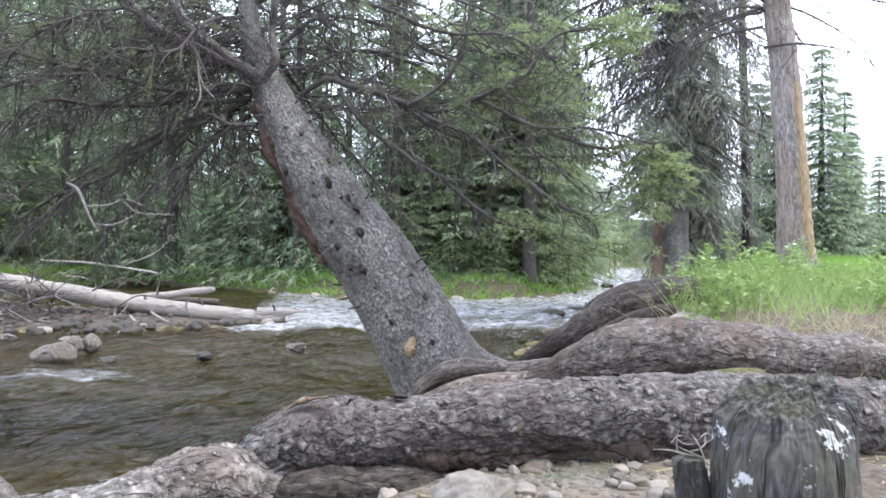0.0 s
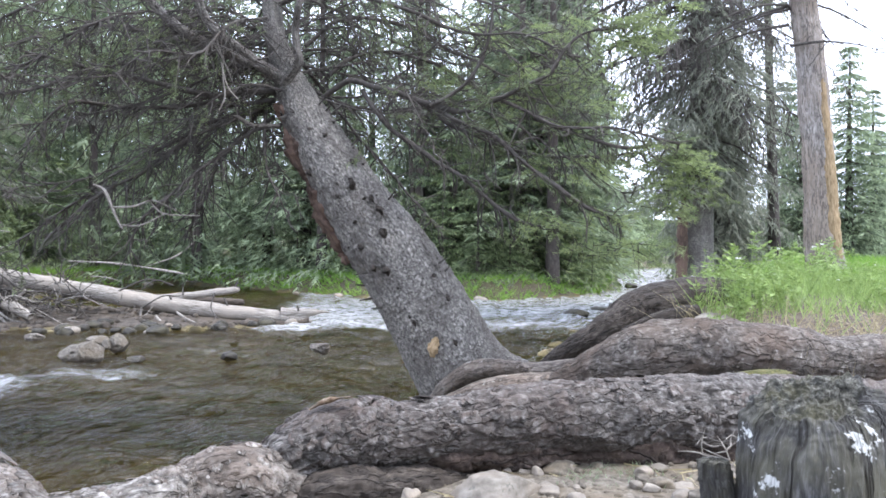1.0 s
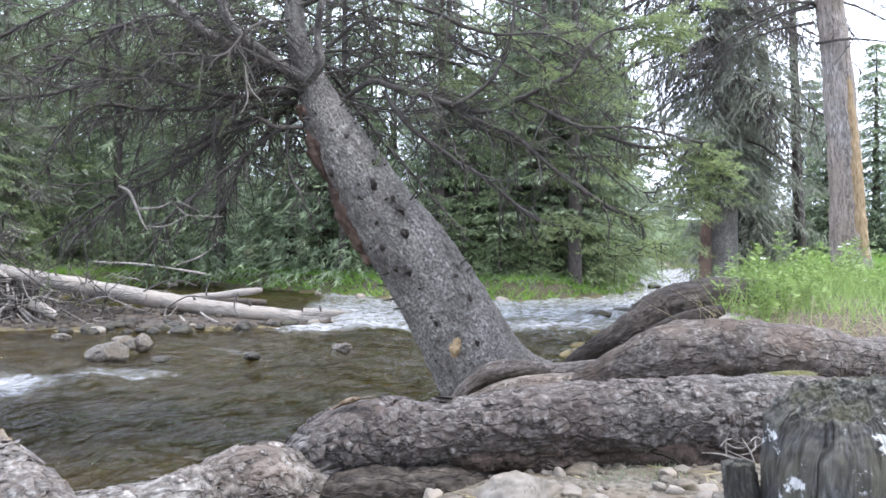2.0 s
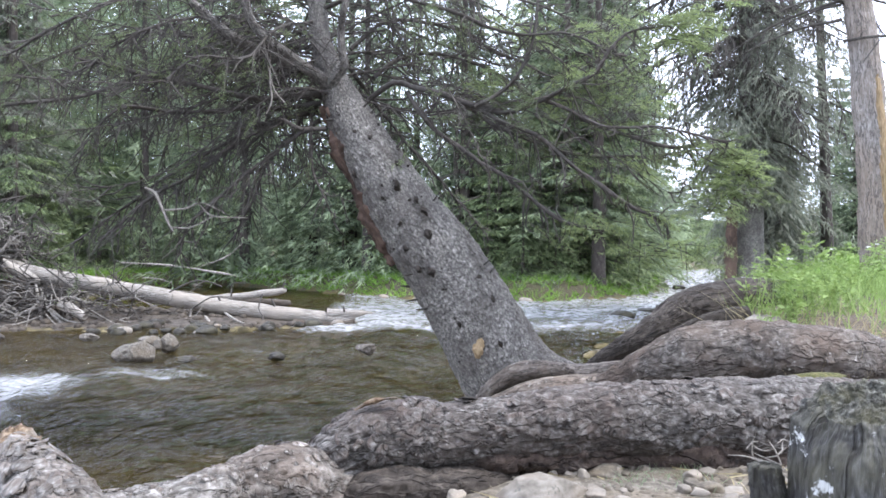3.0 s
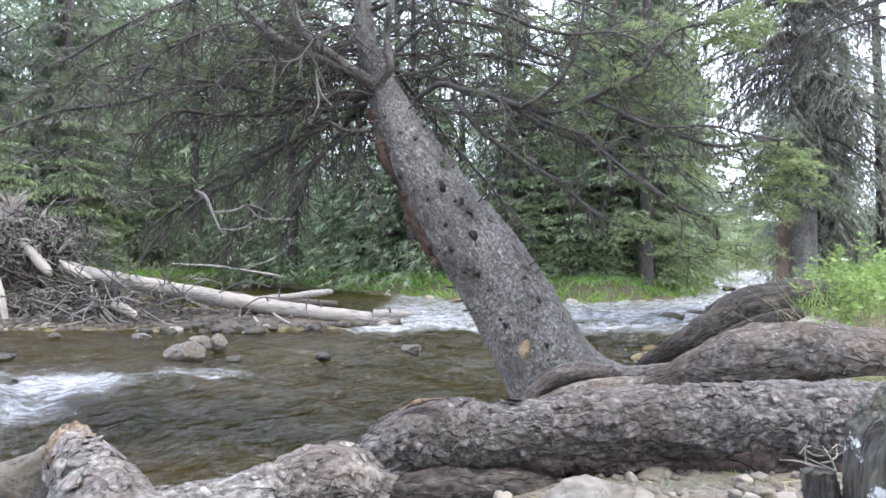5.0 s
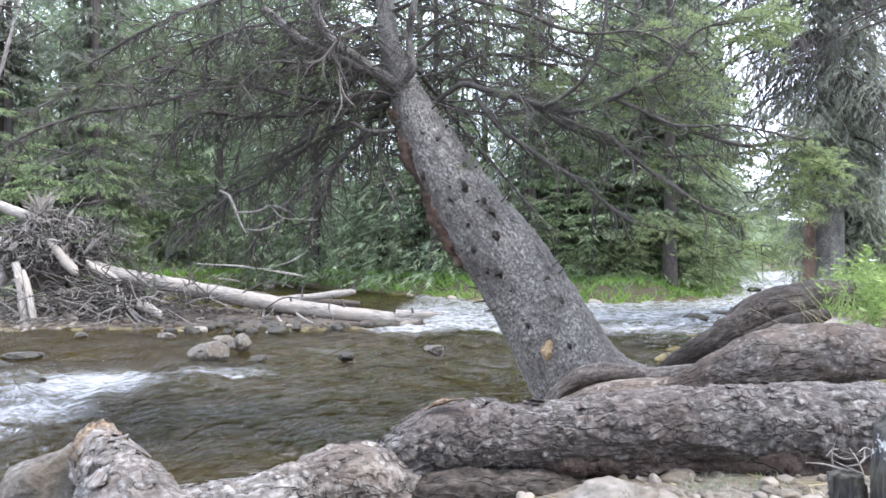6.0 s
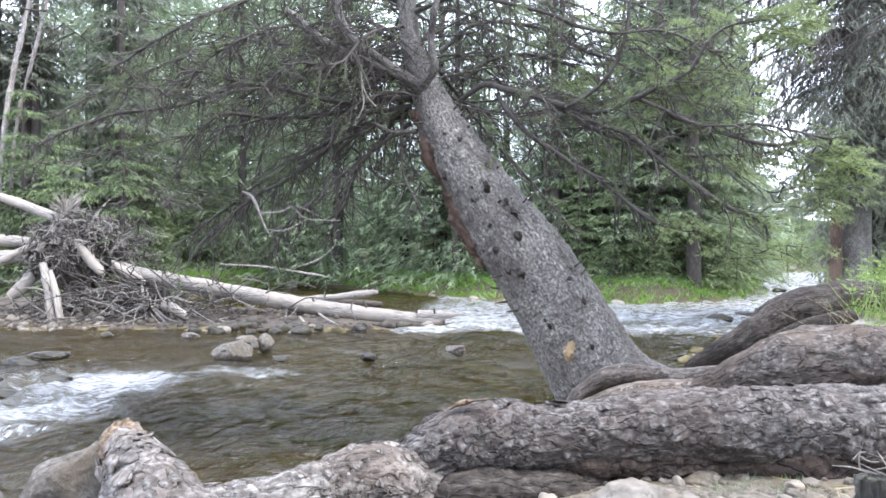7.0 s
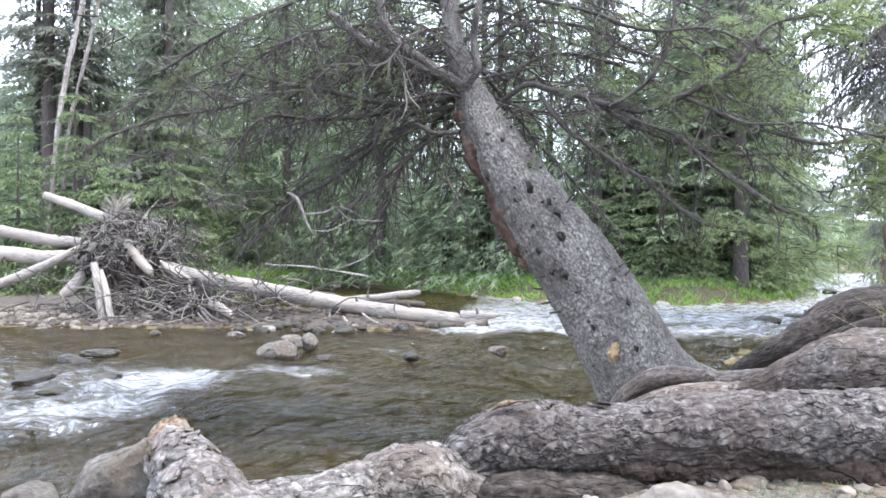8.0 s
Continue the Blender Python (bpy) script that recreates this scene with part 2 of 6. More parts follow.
M_MOSS = surf("green_moss", [(0.03, 0.032, 0.011), (0.075, 0.075, 0.025), (0.15, 0.13, 0.05)], 60, 0.95, 1.0, 0.01)
M_NEEDLE = leaf("spruce_needles", (0.05, 0.072, 0.032), (0.12, 0.158, 0.068), (0.26, 0.31, 0.12), 0.45, 0.1, 3.0, sat=0.88)
M_NEEDLE_TIP = leaf("fresh_needles", (0.1, 0.14, 0.056), (0.205, 0.27, 0.097), (0.36, 0.43, 0.155), 0.45, 0.2, 3.0, sat=0.88)
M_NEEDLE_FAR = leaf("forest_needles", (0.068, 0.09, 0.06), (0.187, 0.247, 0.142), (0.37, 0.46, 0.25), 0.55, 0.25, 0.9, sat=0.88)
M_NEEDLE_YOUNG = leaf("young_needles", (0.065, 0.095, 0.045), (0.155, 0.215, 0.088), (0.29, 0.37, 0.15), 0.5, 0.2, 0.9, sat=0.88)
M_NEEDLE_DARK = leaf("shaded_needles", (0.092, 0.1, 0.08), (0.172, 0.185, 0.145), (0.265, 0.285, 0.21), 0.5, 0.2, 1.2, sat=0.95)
M_GRASS = leaf("bank_grass", (0.085, 0.165, 0.03), (0.16, 0.29, 0.05), (0.27, 0.42, 0.09), 0.4, 0.1, 0.8)
M_HERB = leaf("herb_leaves", (0.095, 0.15, 0.045), (0.22, 0.32, 0.095), (0.42, 0.52, 0.2), 0.4, 0.1, 4.0)
M_DRYGRASS = leaf("dry_grass", (0.2, 0.17, 0.09), (0.33, 0.28, 0.16), (0.45, 0.4, 0.25), 0.3, 0.1, 2.0)
M_FLOWER = leaf("white_petals", (0.6, 0.55, 0.6), (0.75, 0.72, 0.76), (0.8, 0.8, 0.8), 0.3, 0.05, 2.0)


def water_material():
    mt = bpy.data.materials.new("river_water")
    mt.use_nodes = True
    nt = mt.node_tree
    nt.nodes.remove(nt.nodes["Principled BSDF"])
    tc = nt.nodes.new("ShaderNodeTexCoord")
    mp = nt.nodes.new("ShaderNodeMapping")
    mp.inputs["Rotation"].default_value = (0, 0, radians(20))
    mp.inputs["Scale"].default_value = (1.5, 0.5, 1.0)
    nt.links.new(tc.outputs["Object"], mp.inputs["Vector"])
    vec = mp.outputs["Vector"]
    att = nt.nodes.new("ShaderNodeAttribute")
    att.attribute_name = "foam_glint"
    ripples = math_of(nt, "ADD", noise_of(nt, vec, 2.6, 4, 0.55, 1.4), math_of(nt, "MULTIPLY", noise_of(nt, vec, 11, 4, 0.6, 0.8), 0.35))
    ripples = math_of(nt, "MULTIPLY", ripples, math_of(nt, "ADD", math_of(nt, "MULTIPLY", noise_of(nt, tc.outputs["Object"], 0.7, 3, 0.5, 0.5), 1.9), -0.1))
    bump = nt.nodes.new("ShaderNodeBump")
    bump.inputs["Strength"].default_value, bump.inputs["Distance"].default_value = 1.0, 0.19
    nt.links.new(ripples, bump.inputs["Height"])
    clear = nt.nodes.new("ShaderNodeBsdfRefraction")
    clear.inputs["Color"].default_value = (0.54, 0.51, 0.335, 1)
    clear.inputs["IOR"].default_value, clear.inputs["Roughness"].default_value = 1.33, 0.03
    nt.links.new(bump.outputs["Normal"], clear.inputs["Normal"])
    gloss = nt.nodes.new("ShaderNodeBsdfGlossy")
    gloss.inputs["Roughness"].default_value = 0.03
    nt.links.new(bump.outputs["Normal"], gloss.inputs["Normal"])
    fr = nt.nodes.new("ShaderNodeFresnel")
    fr.inputs["IOR"].default_value = 1.42
    nt.links.new(bump.outputs["Normal"], fr.inputs["Normal"])
    body = nt.nodes.new("ShaderNodeMixShader")
    nt.links.new(fr.outputs["Fac"], body.inputs["Fac"])
    nt.links.new(clear.outputs["BSDF"], body.inputs[1])
    nt.links.new(gloss.outputs["BSDF"], body.inputs[2])
    foam_glint = nt.nodes.new("ShaderNodeBsdfPrincipled")
    foam_glint.inputs["Base Color"].default_value = (0.68, 0.7, 0.71, 1)
    foam_glint.inputs["Roughness"].default_value = 0.6
    nt.links.new(bump.outputs["Normal"], foam_glint.inputs["Normal"])
    mf = nt.nodes.new("ShaderNodeMapping")
    mf.inputs["Rotation"].default_value = (0, 0, radians(14))
    mf.inputs["Scale"].default_value = (0.75, 1.2, 1.0)
    nt.links.new(tc.outputs["Object"], mf.inputs["Vector"])
    flow = mf.outputs["Vector"]
    streak = noise_of(nt, flow, 3.0, 8, 0.75, 1.8)
    k = math_of(nt, "ADD", math_of(nt, "MULTIPLY", streak, 1.6), math_of(nt, "SUBTRACT", att.outputs["Fac"], 1.52))
    k = math_of(nt, "ADD", k, math_of(nt, "MULTIPLY", math_of(nt, "SUBTRACT", noise_of(nt, flow, 8, 6, 0.7, 0.8), 0.5), 1.5))
    k = math_of(nt, "MULTIPLY", math_of(nt, "MULTIPLY", k, 0.9, True), 0.72)
    ms = nt.nodes.new("ShaderNodeMixShader")
    nt.links.new(k, ms.inputs["Fac"])
    nt.links.new(body.outputs["Shader"], ms.inputs[1])
    nt.links.new(foam_glint.outputs["BSDF"], ms.inputs[2])
    nt.links.new(ms.outputs["Shader"], nt.nodes["Material Output"].inputs["Surface"])
    return mt


M_WATER = water_material()

# ---------------------------------------------------------------- mesh helpers


def lattice(ix, iy, iz, seed):
    h = (ix.astype(np.int64) * 374761393 + iy.astype(np.int64) * 668265263 + iz.astype(np.int64) * 2147483647 + seed * 974711) & 0x7FFFFFFF
    h = ((h ^ (h >> 13)) * 1274126177) & 0x7FFFFFFF
    return ((h ^ (h >> 16)) & 0xFFFF) / 65535.0


def vnoise(p, scale=1.0, seed=0, octaves=1):
    """Smooth noise from -1 to 1 at the points p (n x 3)."""
    p = np.asarray(p, float) * scale
    out, amp, tot = np.zeros(len(p)), 1.0, 0.0
    for o in range(octaves):
        i = np.floor(p).astype(np.int64)
        f = p - i
        f = f * f * (3 - 2 * f)
        v = 0
        for dx in (0, 1):
            for dy in (0, 1):
                for dz in (0, 1):
                    wgt = (f[:, 0] if dx else 1 - f[:, 0]) * (f[:, 1] if dy else 1 - f[:, 1]) * (f[:, 2] if dz else 1 - f[:, 2])
                    v = v + wgt * lattice(i[:, 0] + dx, i[:, 1] + dy, i[:, 2] + dz, seed + o)
        out += amp * (v * 2 - 1)
        tot += amp
        amp *= 0.5
        p = p * 2.03 + 11.7
    return out / tot


def cells(p, scale, seed=0):
    """Worley cells: how far from the nearest joint (0 to about 1), and a random number for each cell."""
    p = np.asarray(p, float) * scale
    i = np.floor(p).astype(np.int64)
    best, second, ident = np.full(len(p), 9.0), np.full(len(p), 9.0), np.zeros(len(p))
    for dx in (-1, 0, 1):
        for dy in (-1, 0, 1):
            for dz in (-1, 0, 1):
                c = i + [dx, dy, dz]
                q = np.stack([c[:, k] + 0.1 + 0.8 * lattice(c[:, 0], c[:, 1], c[:, 2], seed + 17 * (k + 1)) for k in range(3)], 1)
                d = np.sqrt(((q - p) ** 2).sum(1))
                nearer = d < best
                second = np.where(nearer, best, np.minimum(second, d))
                ident = np.where(nearer, lattice(c[:, 0], c[:, 1], c[:, 2], seed + 91), ident)
                best = np.where(nearer, d, best)
    return second - best, ident


def smooth(a, lo, hi):
    t = np.clip((np.asarray(a, float) - lo) / (hi - lo), 0, 1)
    return t * t * (3 - 2 * t)


def mesh_of(name, verts, quads=None, tris=None, uvs=None, shade=True):
    """A mesh from arrays. uvs: one for each vertex."""
    me = bpy.data.meshes.new(name)
    parts = []
    if quads is not None and len(quads):
        parts.append((np.asarray(quads, np.int32), 4))
    if tris is not None and len(tris):
        parts.append((np.asarray(tris, np.int32), 3))
    loops = np.concatenate([a.ravel() for a, _ in parts])
    totals = np.concatenate([np.full(len(a), n, np.int32) for a, n in parts])
    starts = np.concatenate([[0], np.cumsum(totals)[:-1]]).astype(np.int32)
    me.vertices.add(len(verts))
    me.vertices.foreach_set("co", np.asarray(verts, np.float32).ravel())
    me.loops.add(len(loops))
    me.loops.foreach_set("vertex_index", loops)
    me.polygons.add(len(totals))
    me.polygons.foreach_set("loop_start", starts)
    me.polygons.foreach_set("loop_total", totals)
    if shade:
        me.polygons.foreach_set("use_smooth", np.ones(len(totals), bool))
    me.update(calc_edges=True)
    if uvs is not None:
        lay = me.uv_layers.new(name="UVMap")
        lay.data.foreach_set("uv", np.asarray(uvs, np.float32)[loops].ravel())
    me.validate()
    return me


def thing_mesh(name, me, material, parent=None, label=""):
    ob = new(name, me)
    mats = material if isinstance(material, (list, tuple)) else [material]
    for m in mats:
        me.materials.append(m)
    if parent is not None:
        ob.parent = parent
    if label:
        tagged(ob, label)
    return ob


def spline(pts, n):
    """n points along a smooth curve through pts (each of any length), and it takes radii along."""
    p = np.asarray(pts, float)
    p = np.vstack([2 * p[0] - p[1], p, 2 * p[-1] - p[-2]])
    k = len(p) - 3
    t = np.linspace(0, k - 1e-6, n)
    i = t.astype(int)
    f = (t - i)[:, None]
    a, b, c, d = p[i], p[i + 1], p[i + 2], p[i + 3]
    return 0.5 * (2 * b + (c - a) * f + (2 * a - 5 * b + 4 * c - d) * f ** 2 + (3 * b - a - 3 * c + d) * f ** 3)


class Heap:
    """Gathers tubes and needles for one mesh."""

    def __init__(self):
        self.v, self.q, self.t, self.uv, self.n = [], [], [], [], 0
        self.tone = {}

    def tube(self, pts, n=12, sides=6, relief=None, caps=True, flat=1.0):
        """A tapered tube along pts rows (x, y, z, radius). relief(points, u, v, radius) gives the height of its bark."""
        c = spline(pts, n)
        r, c = np.maximum(c[:, 3], 0.0006), c[:, :3]
        tang = np.gradient(c, axis=0)
        tang /= np.linalg.norm(tang, axis=1, keepdims=True) + 1e-9
        ref = np.array([0.13, 0.21, 1.0]) if abs(tang[:, 2]).mean() < 0.75 else np.array([0.2, 1.0, 0.1])
        side = np.cross(tang, ref)
        side /= np.linalg.norm(side, axis=1, keepdims=True) + 1e-9
        up = np.cross(side, tang)
        a = np.linspace(0, 2 * np.pi, sides + 1) - np.pi / 2
        dirs = np.cos(a)[None, :, None] * side[:, None, :] + flat * np.sin(a)[None, :, None] * up[:, None, :]
        v = c[:, None, :] + dirs * r[:, None, None]
        dist = np.concatenate([[0], np.cumsum(np.linalg.norm(np.diff(c, axis=0), axis=1))])
        uu = a[None, :] * r.mean() + np.zeros((n, 1))
        uv = np.stack([uu, np.repeat(dist[:, None], sides + 1, 1)], -1).reshape(-1, 2)
        if relief is not None:
            flatv = v.reshape(-1, 3)
            ang = np.tile(a, n)
            h = relief(flatv, ang, uv[:, 1], np.repeat(r, sides + 1))
            if isinstance(h, tuple):
                self.tone[self.n] = h[1]
                h = h[0]
            h = h.reshape(n, sides + 1)
            h[:, -1] = h[:, 0]
            v = v + dirs * h[:, :, None]
        base = self.n
        idx = base + np.arange(n * (sides + 1)).reshape(n, sides + 1)
        q = np.stack([idx[:-1, :-1], idx[:-1, 1:], idx[1:, 1:], idx[1:, :-1]], -1).reshape(-1, 4)
        self.v.append(v.reshape(-1, 3))
        self.uv.append(uv)
        self.q.append(q)
        self.n += n * (sides + 1)
        if caps:
            for ring, cc, flip in ((idx[0], v[0, :-1].mean(0), False), (idx[-1], v[-1, :-1].mean(0), True)):
                self.v.append(cc[None])
                self.uv.append(np.array([[0.5, 0.5]]))
                tri = np.stack([ring[:-1], np.full(sides, self.n), ring[1:]], -1)
                self.t.append(tri[:, ::-1] if not flip else tri)
                self.n += 1
        return c

    def blades(self, base, tip, width, rng, tone=None, side=None):
        """Thin triangles from base to tip (n x 3 each), of that width."""
        base, tip = np.asarray(base), np.asarray(tip)
        d = tip - base
        s = np.cross(d, rng.normal(size=d.shape)) if side is None else side
        s = unit(s)
        w = np.asarray(width).reshape(-1, 1) * 0.5
        v = np.stack([base - s * w, base + s * w, tip], 1).reshape(-1, 3)
        self.v.append(v)
        self.uv.append(np.zeros((len(v), 2)))
        self.t.append(self.n + np.arange(len(v)).reshape(-1, 3))
        if tone is not None:
            self.tone[self.n] = np.repeat(tone, 3)
        self.n += len(v)

    def leaves(self, base, tip, width, rng, fold=0.25):
        """Leaf shapes of four corners from base to tip, folded along the midrib."""
        base, tip = np.asarray(base), np.asarray(tip)
        d = tip - base
        s = np.cross(d, rng.normal(size=d.shape) * 0.5 + [0, 0, 1.0])
        s /= np.linalg.norm(s, axis=1, keepdims=True) + 1e-9
        nrm = np.cross(s, d)
        nrm /= np.linalg.norm(nrm, axis=1, keepdims=True) + 1e-9
        w = np.asarray(width).reshape(-1, 1) * 0.5
        mid = base + d * 0.45
        v = np.stack([base, mid - s * w + nrm * w * fold, tip, mid + s * w + nrm * w * fold], 1).reshape(-1, 3)
        b = self.n + np.arange(len(base)) * 4
        self.v.append(v)
        self.uv.append(np.zeros((len(v), 2)))
        self.t.append(np.stack([np.stack([b, b + 1, b + 2], -1), np.stack([b, b + 2, b + 3], -1)], 1).reshape(-1, 3))
        self.n += len(v)

    def mesh(self, name, shade=True):
        me = mesh_of(name, np.concatenate(self.v), np.concatenate(self.q) if self.q else None,
                     np.concatenate(self.t) if self.t else None, np.concatenate(self.uv), shade)
        full = np.full(self.n, 0.5, np.float32)
        for start, a in self.tone.items():
            full[start:start + len(a)] = a
        me.attributes.new("tone", "FLOAT", "POINT").data.foreach_set("value", full)
        return me


def unit(v):
    return v / (np.linalg.norm(v, axis=-1, keepdims=True) + 1e-9)


def bark_relief(plate=24.0, depth=0.007, lump=0.02, seed=0, stretch=(1, 1, 1), lump_scale=4.0):
    """Bark flakes of two sizes like small shingles: each tilts and ends in a step; it also gives each flake a tone of its own."""
    def f(p, ang, dist, r):
        q = np.stack([np.cos(ang) * r, np.sin(ang) * r, dist], 1) * stretch
        wob = np.stack([vnoise(q, plate * 0.45, seed + k, 3) for k in range(3)], 1) * 1.3 / plate
        edge, ident = cells((q + wob) * [1.6, 1.6, 0.5], plate * 0.55, seed)
        edge2, ident2 = cells((q + wob * 0.7) * [1.3, 1.3, 0.6], plate * 1.35, seed + 40)
        worn = smooth(vnoise(q, plate * 0.2, seed + 7, 2), -0.3, 0.3)
        big = (1.5 * ident - 0.75) * smooth(edge, 0.0, 0.05) - 0.15 * (1 - smooth(edge, 0.0, 0.06))
        small = (1.5 * ident2 - 0.75) * smooth(edge2, 0.0, 0.08) - 0.12 * (1 - smooth(edge2, 0.0, 0.08))
        saw = (q[:, 2] * plate * 0.45 + 1.1 * vnoise(q, plate * 0.4, seed + 21, 2) + ident) % 1.0
        h = depth * (big * (0.25 + 0.75 * worn) + 0.6 * small + 0.6 * (saw - 0.5)) + lump * vnoise(p, lump_scale, seed + 5, 3) + depth * 0.25 * vnoise(q, plate * 4, seed + 9, 2)
        return h, np.clip(0.25 + 0.3 * ident + 0.25 * ident2 + 0.3 * vnoise(q, plate * 0.9, seed + 3, 3), 0, 1)
    return f


def stone(name, place, size, seed, material, turn=0.0, rough=0.12, label="", group="", sub=4, parent=None, cuts=4, deep=0.78):
    """A river stone: rounded, uneven, with a few worn flat sides."""
    bm = bmesh.new()
    bmesh.ops.create_icosphere(bm, subdivisions=sub, radius=1)
    v = np.array([x.co[:] for x in bm.verts])
    h = 1 + rough * 1.6 * vnoise(v, 0.9, seed, 2) + rough * 0.5 * vnoise(v, 3.0, seed + 3, 3)
    v = np.sign(v) * np.abs(v) ** 0.88 * (h + 0.35 * rough * np.abs(vnoise(v, 1.5, seed + 8, 2)))[:, None]
    rg = np.random.default_rng(seed)
    for k in range(cuts):
        n = unit(rg.normal(size=3))
        over = np.maximum(0, v @ n - deep * rg.uniform(0.85, 1.15))
        v = v - 0.88 * over[:, None] * n
    v = (v + 0.12 * rough * unit(v) * vnoise(v, 6.0, seed + 5, 3)[:, None]) * np.asarray(size)
    for x, c in zip(bm.verts, v):
        x.co = c
    for f in bm.faces:
        f.smooth = True
    me = bpy.data.meshes.new(name)
    bm.to_mesh(me)
    bm.free()
    ob = thing_mesh(name, me, material, parent)
    ob.matrix_basis = pose(*place, rz=turn)
    if label:
        tagged(ob, label, "rock", group)
    return ob


# ---------------------------------------------------------------- the lie of the land
NEAR_SHORE = [(-30, -10), (-9, -1.5), (-4.5, 1.3), (-2.2, 2.5), (-0.9, 3.1), (0.3, 4.5), (1.0, 6.6), (2.3, 9.0), (3.0, 11.5), (4.7, 15), (7.6, 22), (11, 31), (16, 42), (60, 90)]
FAR_SHORE = [(-90, 27), (-40, 24), (-20, 20.5), (-11, 19.5), (-8.9, 20.8), (-8.0, 24), (-6.5, 26.5), (-3.3, 22.9), (-0.3, 19.2), (2.7, 18.0), (4.1, 18.7), (5.6, 20.5), (7.1, 25), (9.0, 31), (12.6, 43), (56, 92)]


def shore_distance(x, y, line):
    """Signed distance from a shoreline: above zero on its far side (left of its way)."""
    best, sign = np.full(x.shape, 1e9), np.ones(x.shape)
    for (ax, ay), (bx, by) in zip(line[:-1], line[1:]):
        dx, dy = bx - ax, by - ay
        t = np.clip(((x - ax) * dx + (y - ay) * dy) / (dx * dx + dy * dy), 0, 1)
        d = np.hypot(x - ax - t * dx, y - ay - t * dy)
        s = np.sign(dx * (y - ay) - dy * (x - ax))
        nearer = d < best - 1e-6
        sign = np.where(nearer, s, sign)
        best = np.minimum(best, d)
    return best * sign


def land(x, y):
    """The ground's height."""
    x, y = np.asarray(x, float), np.asarray(y, float)
    p = np.stack([x.ravel(), y.ravel(), np.zeros(x.size)], 1)
    n1, n2 = vnoise(p, 0.35, 3, 3).reshape(x.shape), vnoise(p, 1.7, 8, 3).reshape(x.shape)
    near = -shore_distance(x, y, NEAR_SHORE) + 0.12 * n2
    far = shore_distance(x, y, FAR_SHORE) + 0.35 * n2
    z = -0.34 + 0.05 * n2
    near = near - 1.0 * smooth(y, 7.5, 11) * smooth(near, 0, 1.0)
    z = np.where(near > -1.2, -0.34 + 0.34 * smooth(near, -1.2, 0.0) + 0.32 * smooth(near, 0, 0.7), z)
    z = np.where(near > 0, z + 0.42 * smooth(near, 0.3, 1.6) * smooth(x, 0.5, 1.6) * smooth(y, 3.3, 5.0) + 0.03 * n2, z)
    zf = -0.34 + 0.34 * smooth(far, -1.0, 0.0) + 0.38 * smooth(far, 0, 0.9) + np.maximum(far, 0) * 0.035 + np.clip((far - 7) * 0.13, 0, 4.5) * (1 - smooth(x - 0.2 * y, -4, 0)) + 0.16 * n1 * smooth(far, 1, 5)
    z = np.where(far > -1.0, np.maximum(z, zf), z)
    front = 11.7 + 1.0 * smooth(x, -3.2, -0.6) + 0.25 * n2 - 1.2 * smooth(x, -9, -13)
    bar = np.minimum(np.minimum(y - front, 15.0 + 0.3 * np.maximum(0, -4 - x) + 5 * smooth(-x, 6.5, 8.0) - y), -1.3 - x)
    zb = -0.34 + 0.34 * smooth(bar, -0.7, 0) + 0.14 * smooth(bar, 0, 1.4) + 0.03 * n2
    z = z + 0.05 * smooth(x, -0.1, 0.35) * (1 - smooth(x, 1.2, 1.7)) * smooth(y, 2.2, 2.7) * (1 - smooth(y, 3.0, 3.3))
    return np.where(bar > -0.7, np.maximum(z, zb), z)


def grown(count, box, rng, test=None):
    """Random places in a box of the plan, kept where test(x, y) holds, with the ground's height."""
    x, y = rng.uniform(box[0], box[1], count), rng.uniform(box[2], box[3], count)
    keep = np.ones(count, bool) if test is None else test(x, y)
    x, y = x[keep], y[keep]
    return np.stack([x, y, land(x, y)], 1)


def axis(lo, hi, near_step, growth, mid):
    up, dn = [mid], [mid]
    s = near_step
    while up[-1] < hi:
        up.append(up[-1] + s)
        s *= growth if up[-1] - mid > 9 else 1.0
    s = near_step
    while dn[-1] > lo:
        dn.append(dn[-1] - s)
        s *= growth if mid - dn[-1] > 9 else 1.0
    return np.array(dn[:0:-1] + up)


def sheet(name, xs, ys, height, material):
    gx, gy = np.meshgrid(xs, ys)
    v = np.stack([gx, gy, height(gx, gy)], -1).reshape(-1, 3)
    i = np.arange(len(xs) * len(ys)).reshape(len(ys), len(xs))
    q = np.stack([i[:-1, :-1], i[:-1, 1:], i[1:, 1:], i[1:, :-1]], -1).reshape(-1, 4)
    me = mesh_of(name, v, q)
    return thing_mesh(name, me, material), gx, gy


ground, gx, gy = sheet("ground", axis(-700, 700, 0.14, 1.12, 0.0), axis(-400, 1200, 0.14, 1.07, 8.0), land, [M_BED, M_SOIL, M_GRAVEL, M_MEADOW, M_DUST])
tagged(ground, "needle-littered soil banks, gravel bar and stony brown river bed", "ground", kind="structure")
me = ground.data
fx = 0.25 * (gx[:-1, :-1] + gx[1:, 1:] + gx[:-1, 1:] + gx[1:, :-1])
fy = 0.25 * (gy[:-1, :-1] + gy[1:, 1:] + gy[:-1, 1:] + gy[1:, :-1])
fz = land(fx, fy)
slot = np.where(fz < 0.02, 0, np.where((fx < -0.3) & (fy > 9) & (fy < 17) & (fx > -14), 2, np.where((shore_distance(fx, fy, FAR_SHORE) > 0) | (fy > 9), 3, 1)))
dusty = np.hypot((fx - 0.55) / 0.75, (fy - 2.85) / 0.5) + 0.35 * vnoise(np.stack([fx.ravel(), fy.ravel(), 0 * fx.ravel()], 1), 3.0, 83, 2).reshape(fx.shape)
slot = np.where((dusty < 1) & (fz > 0.1), 4, slot)
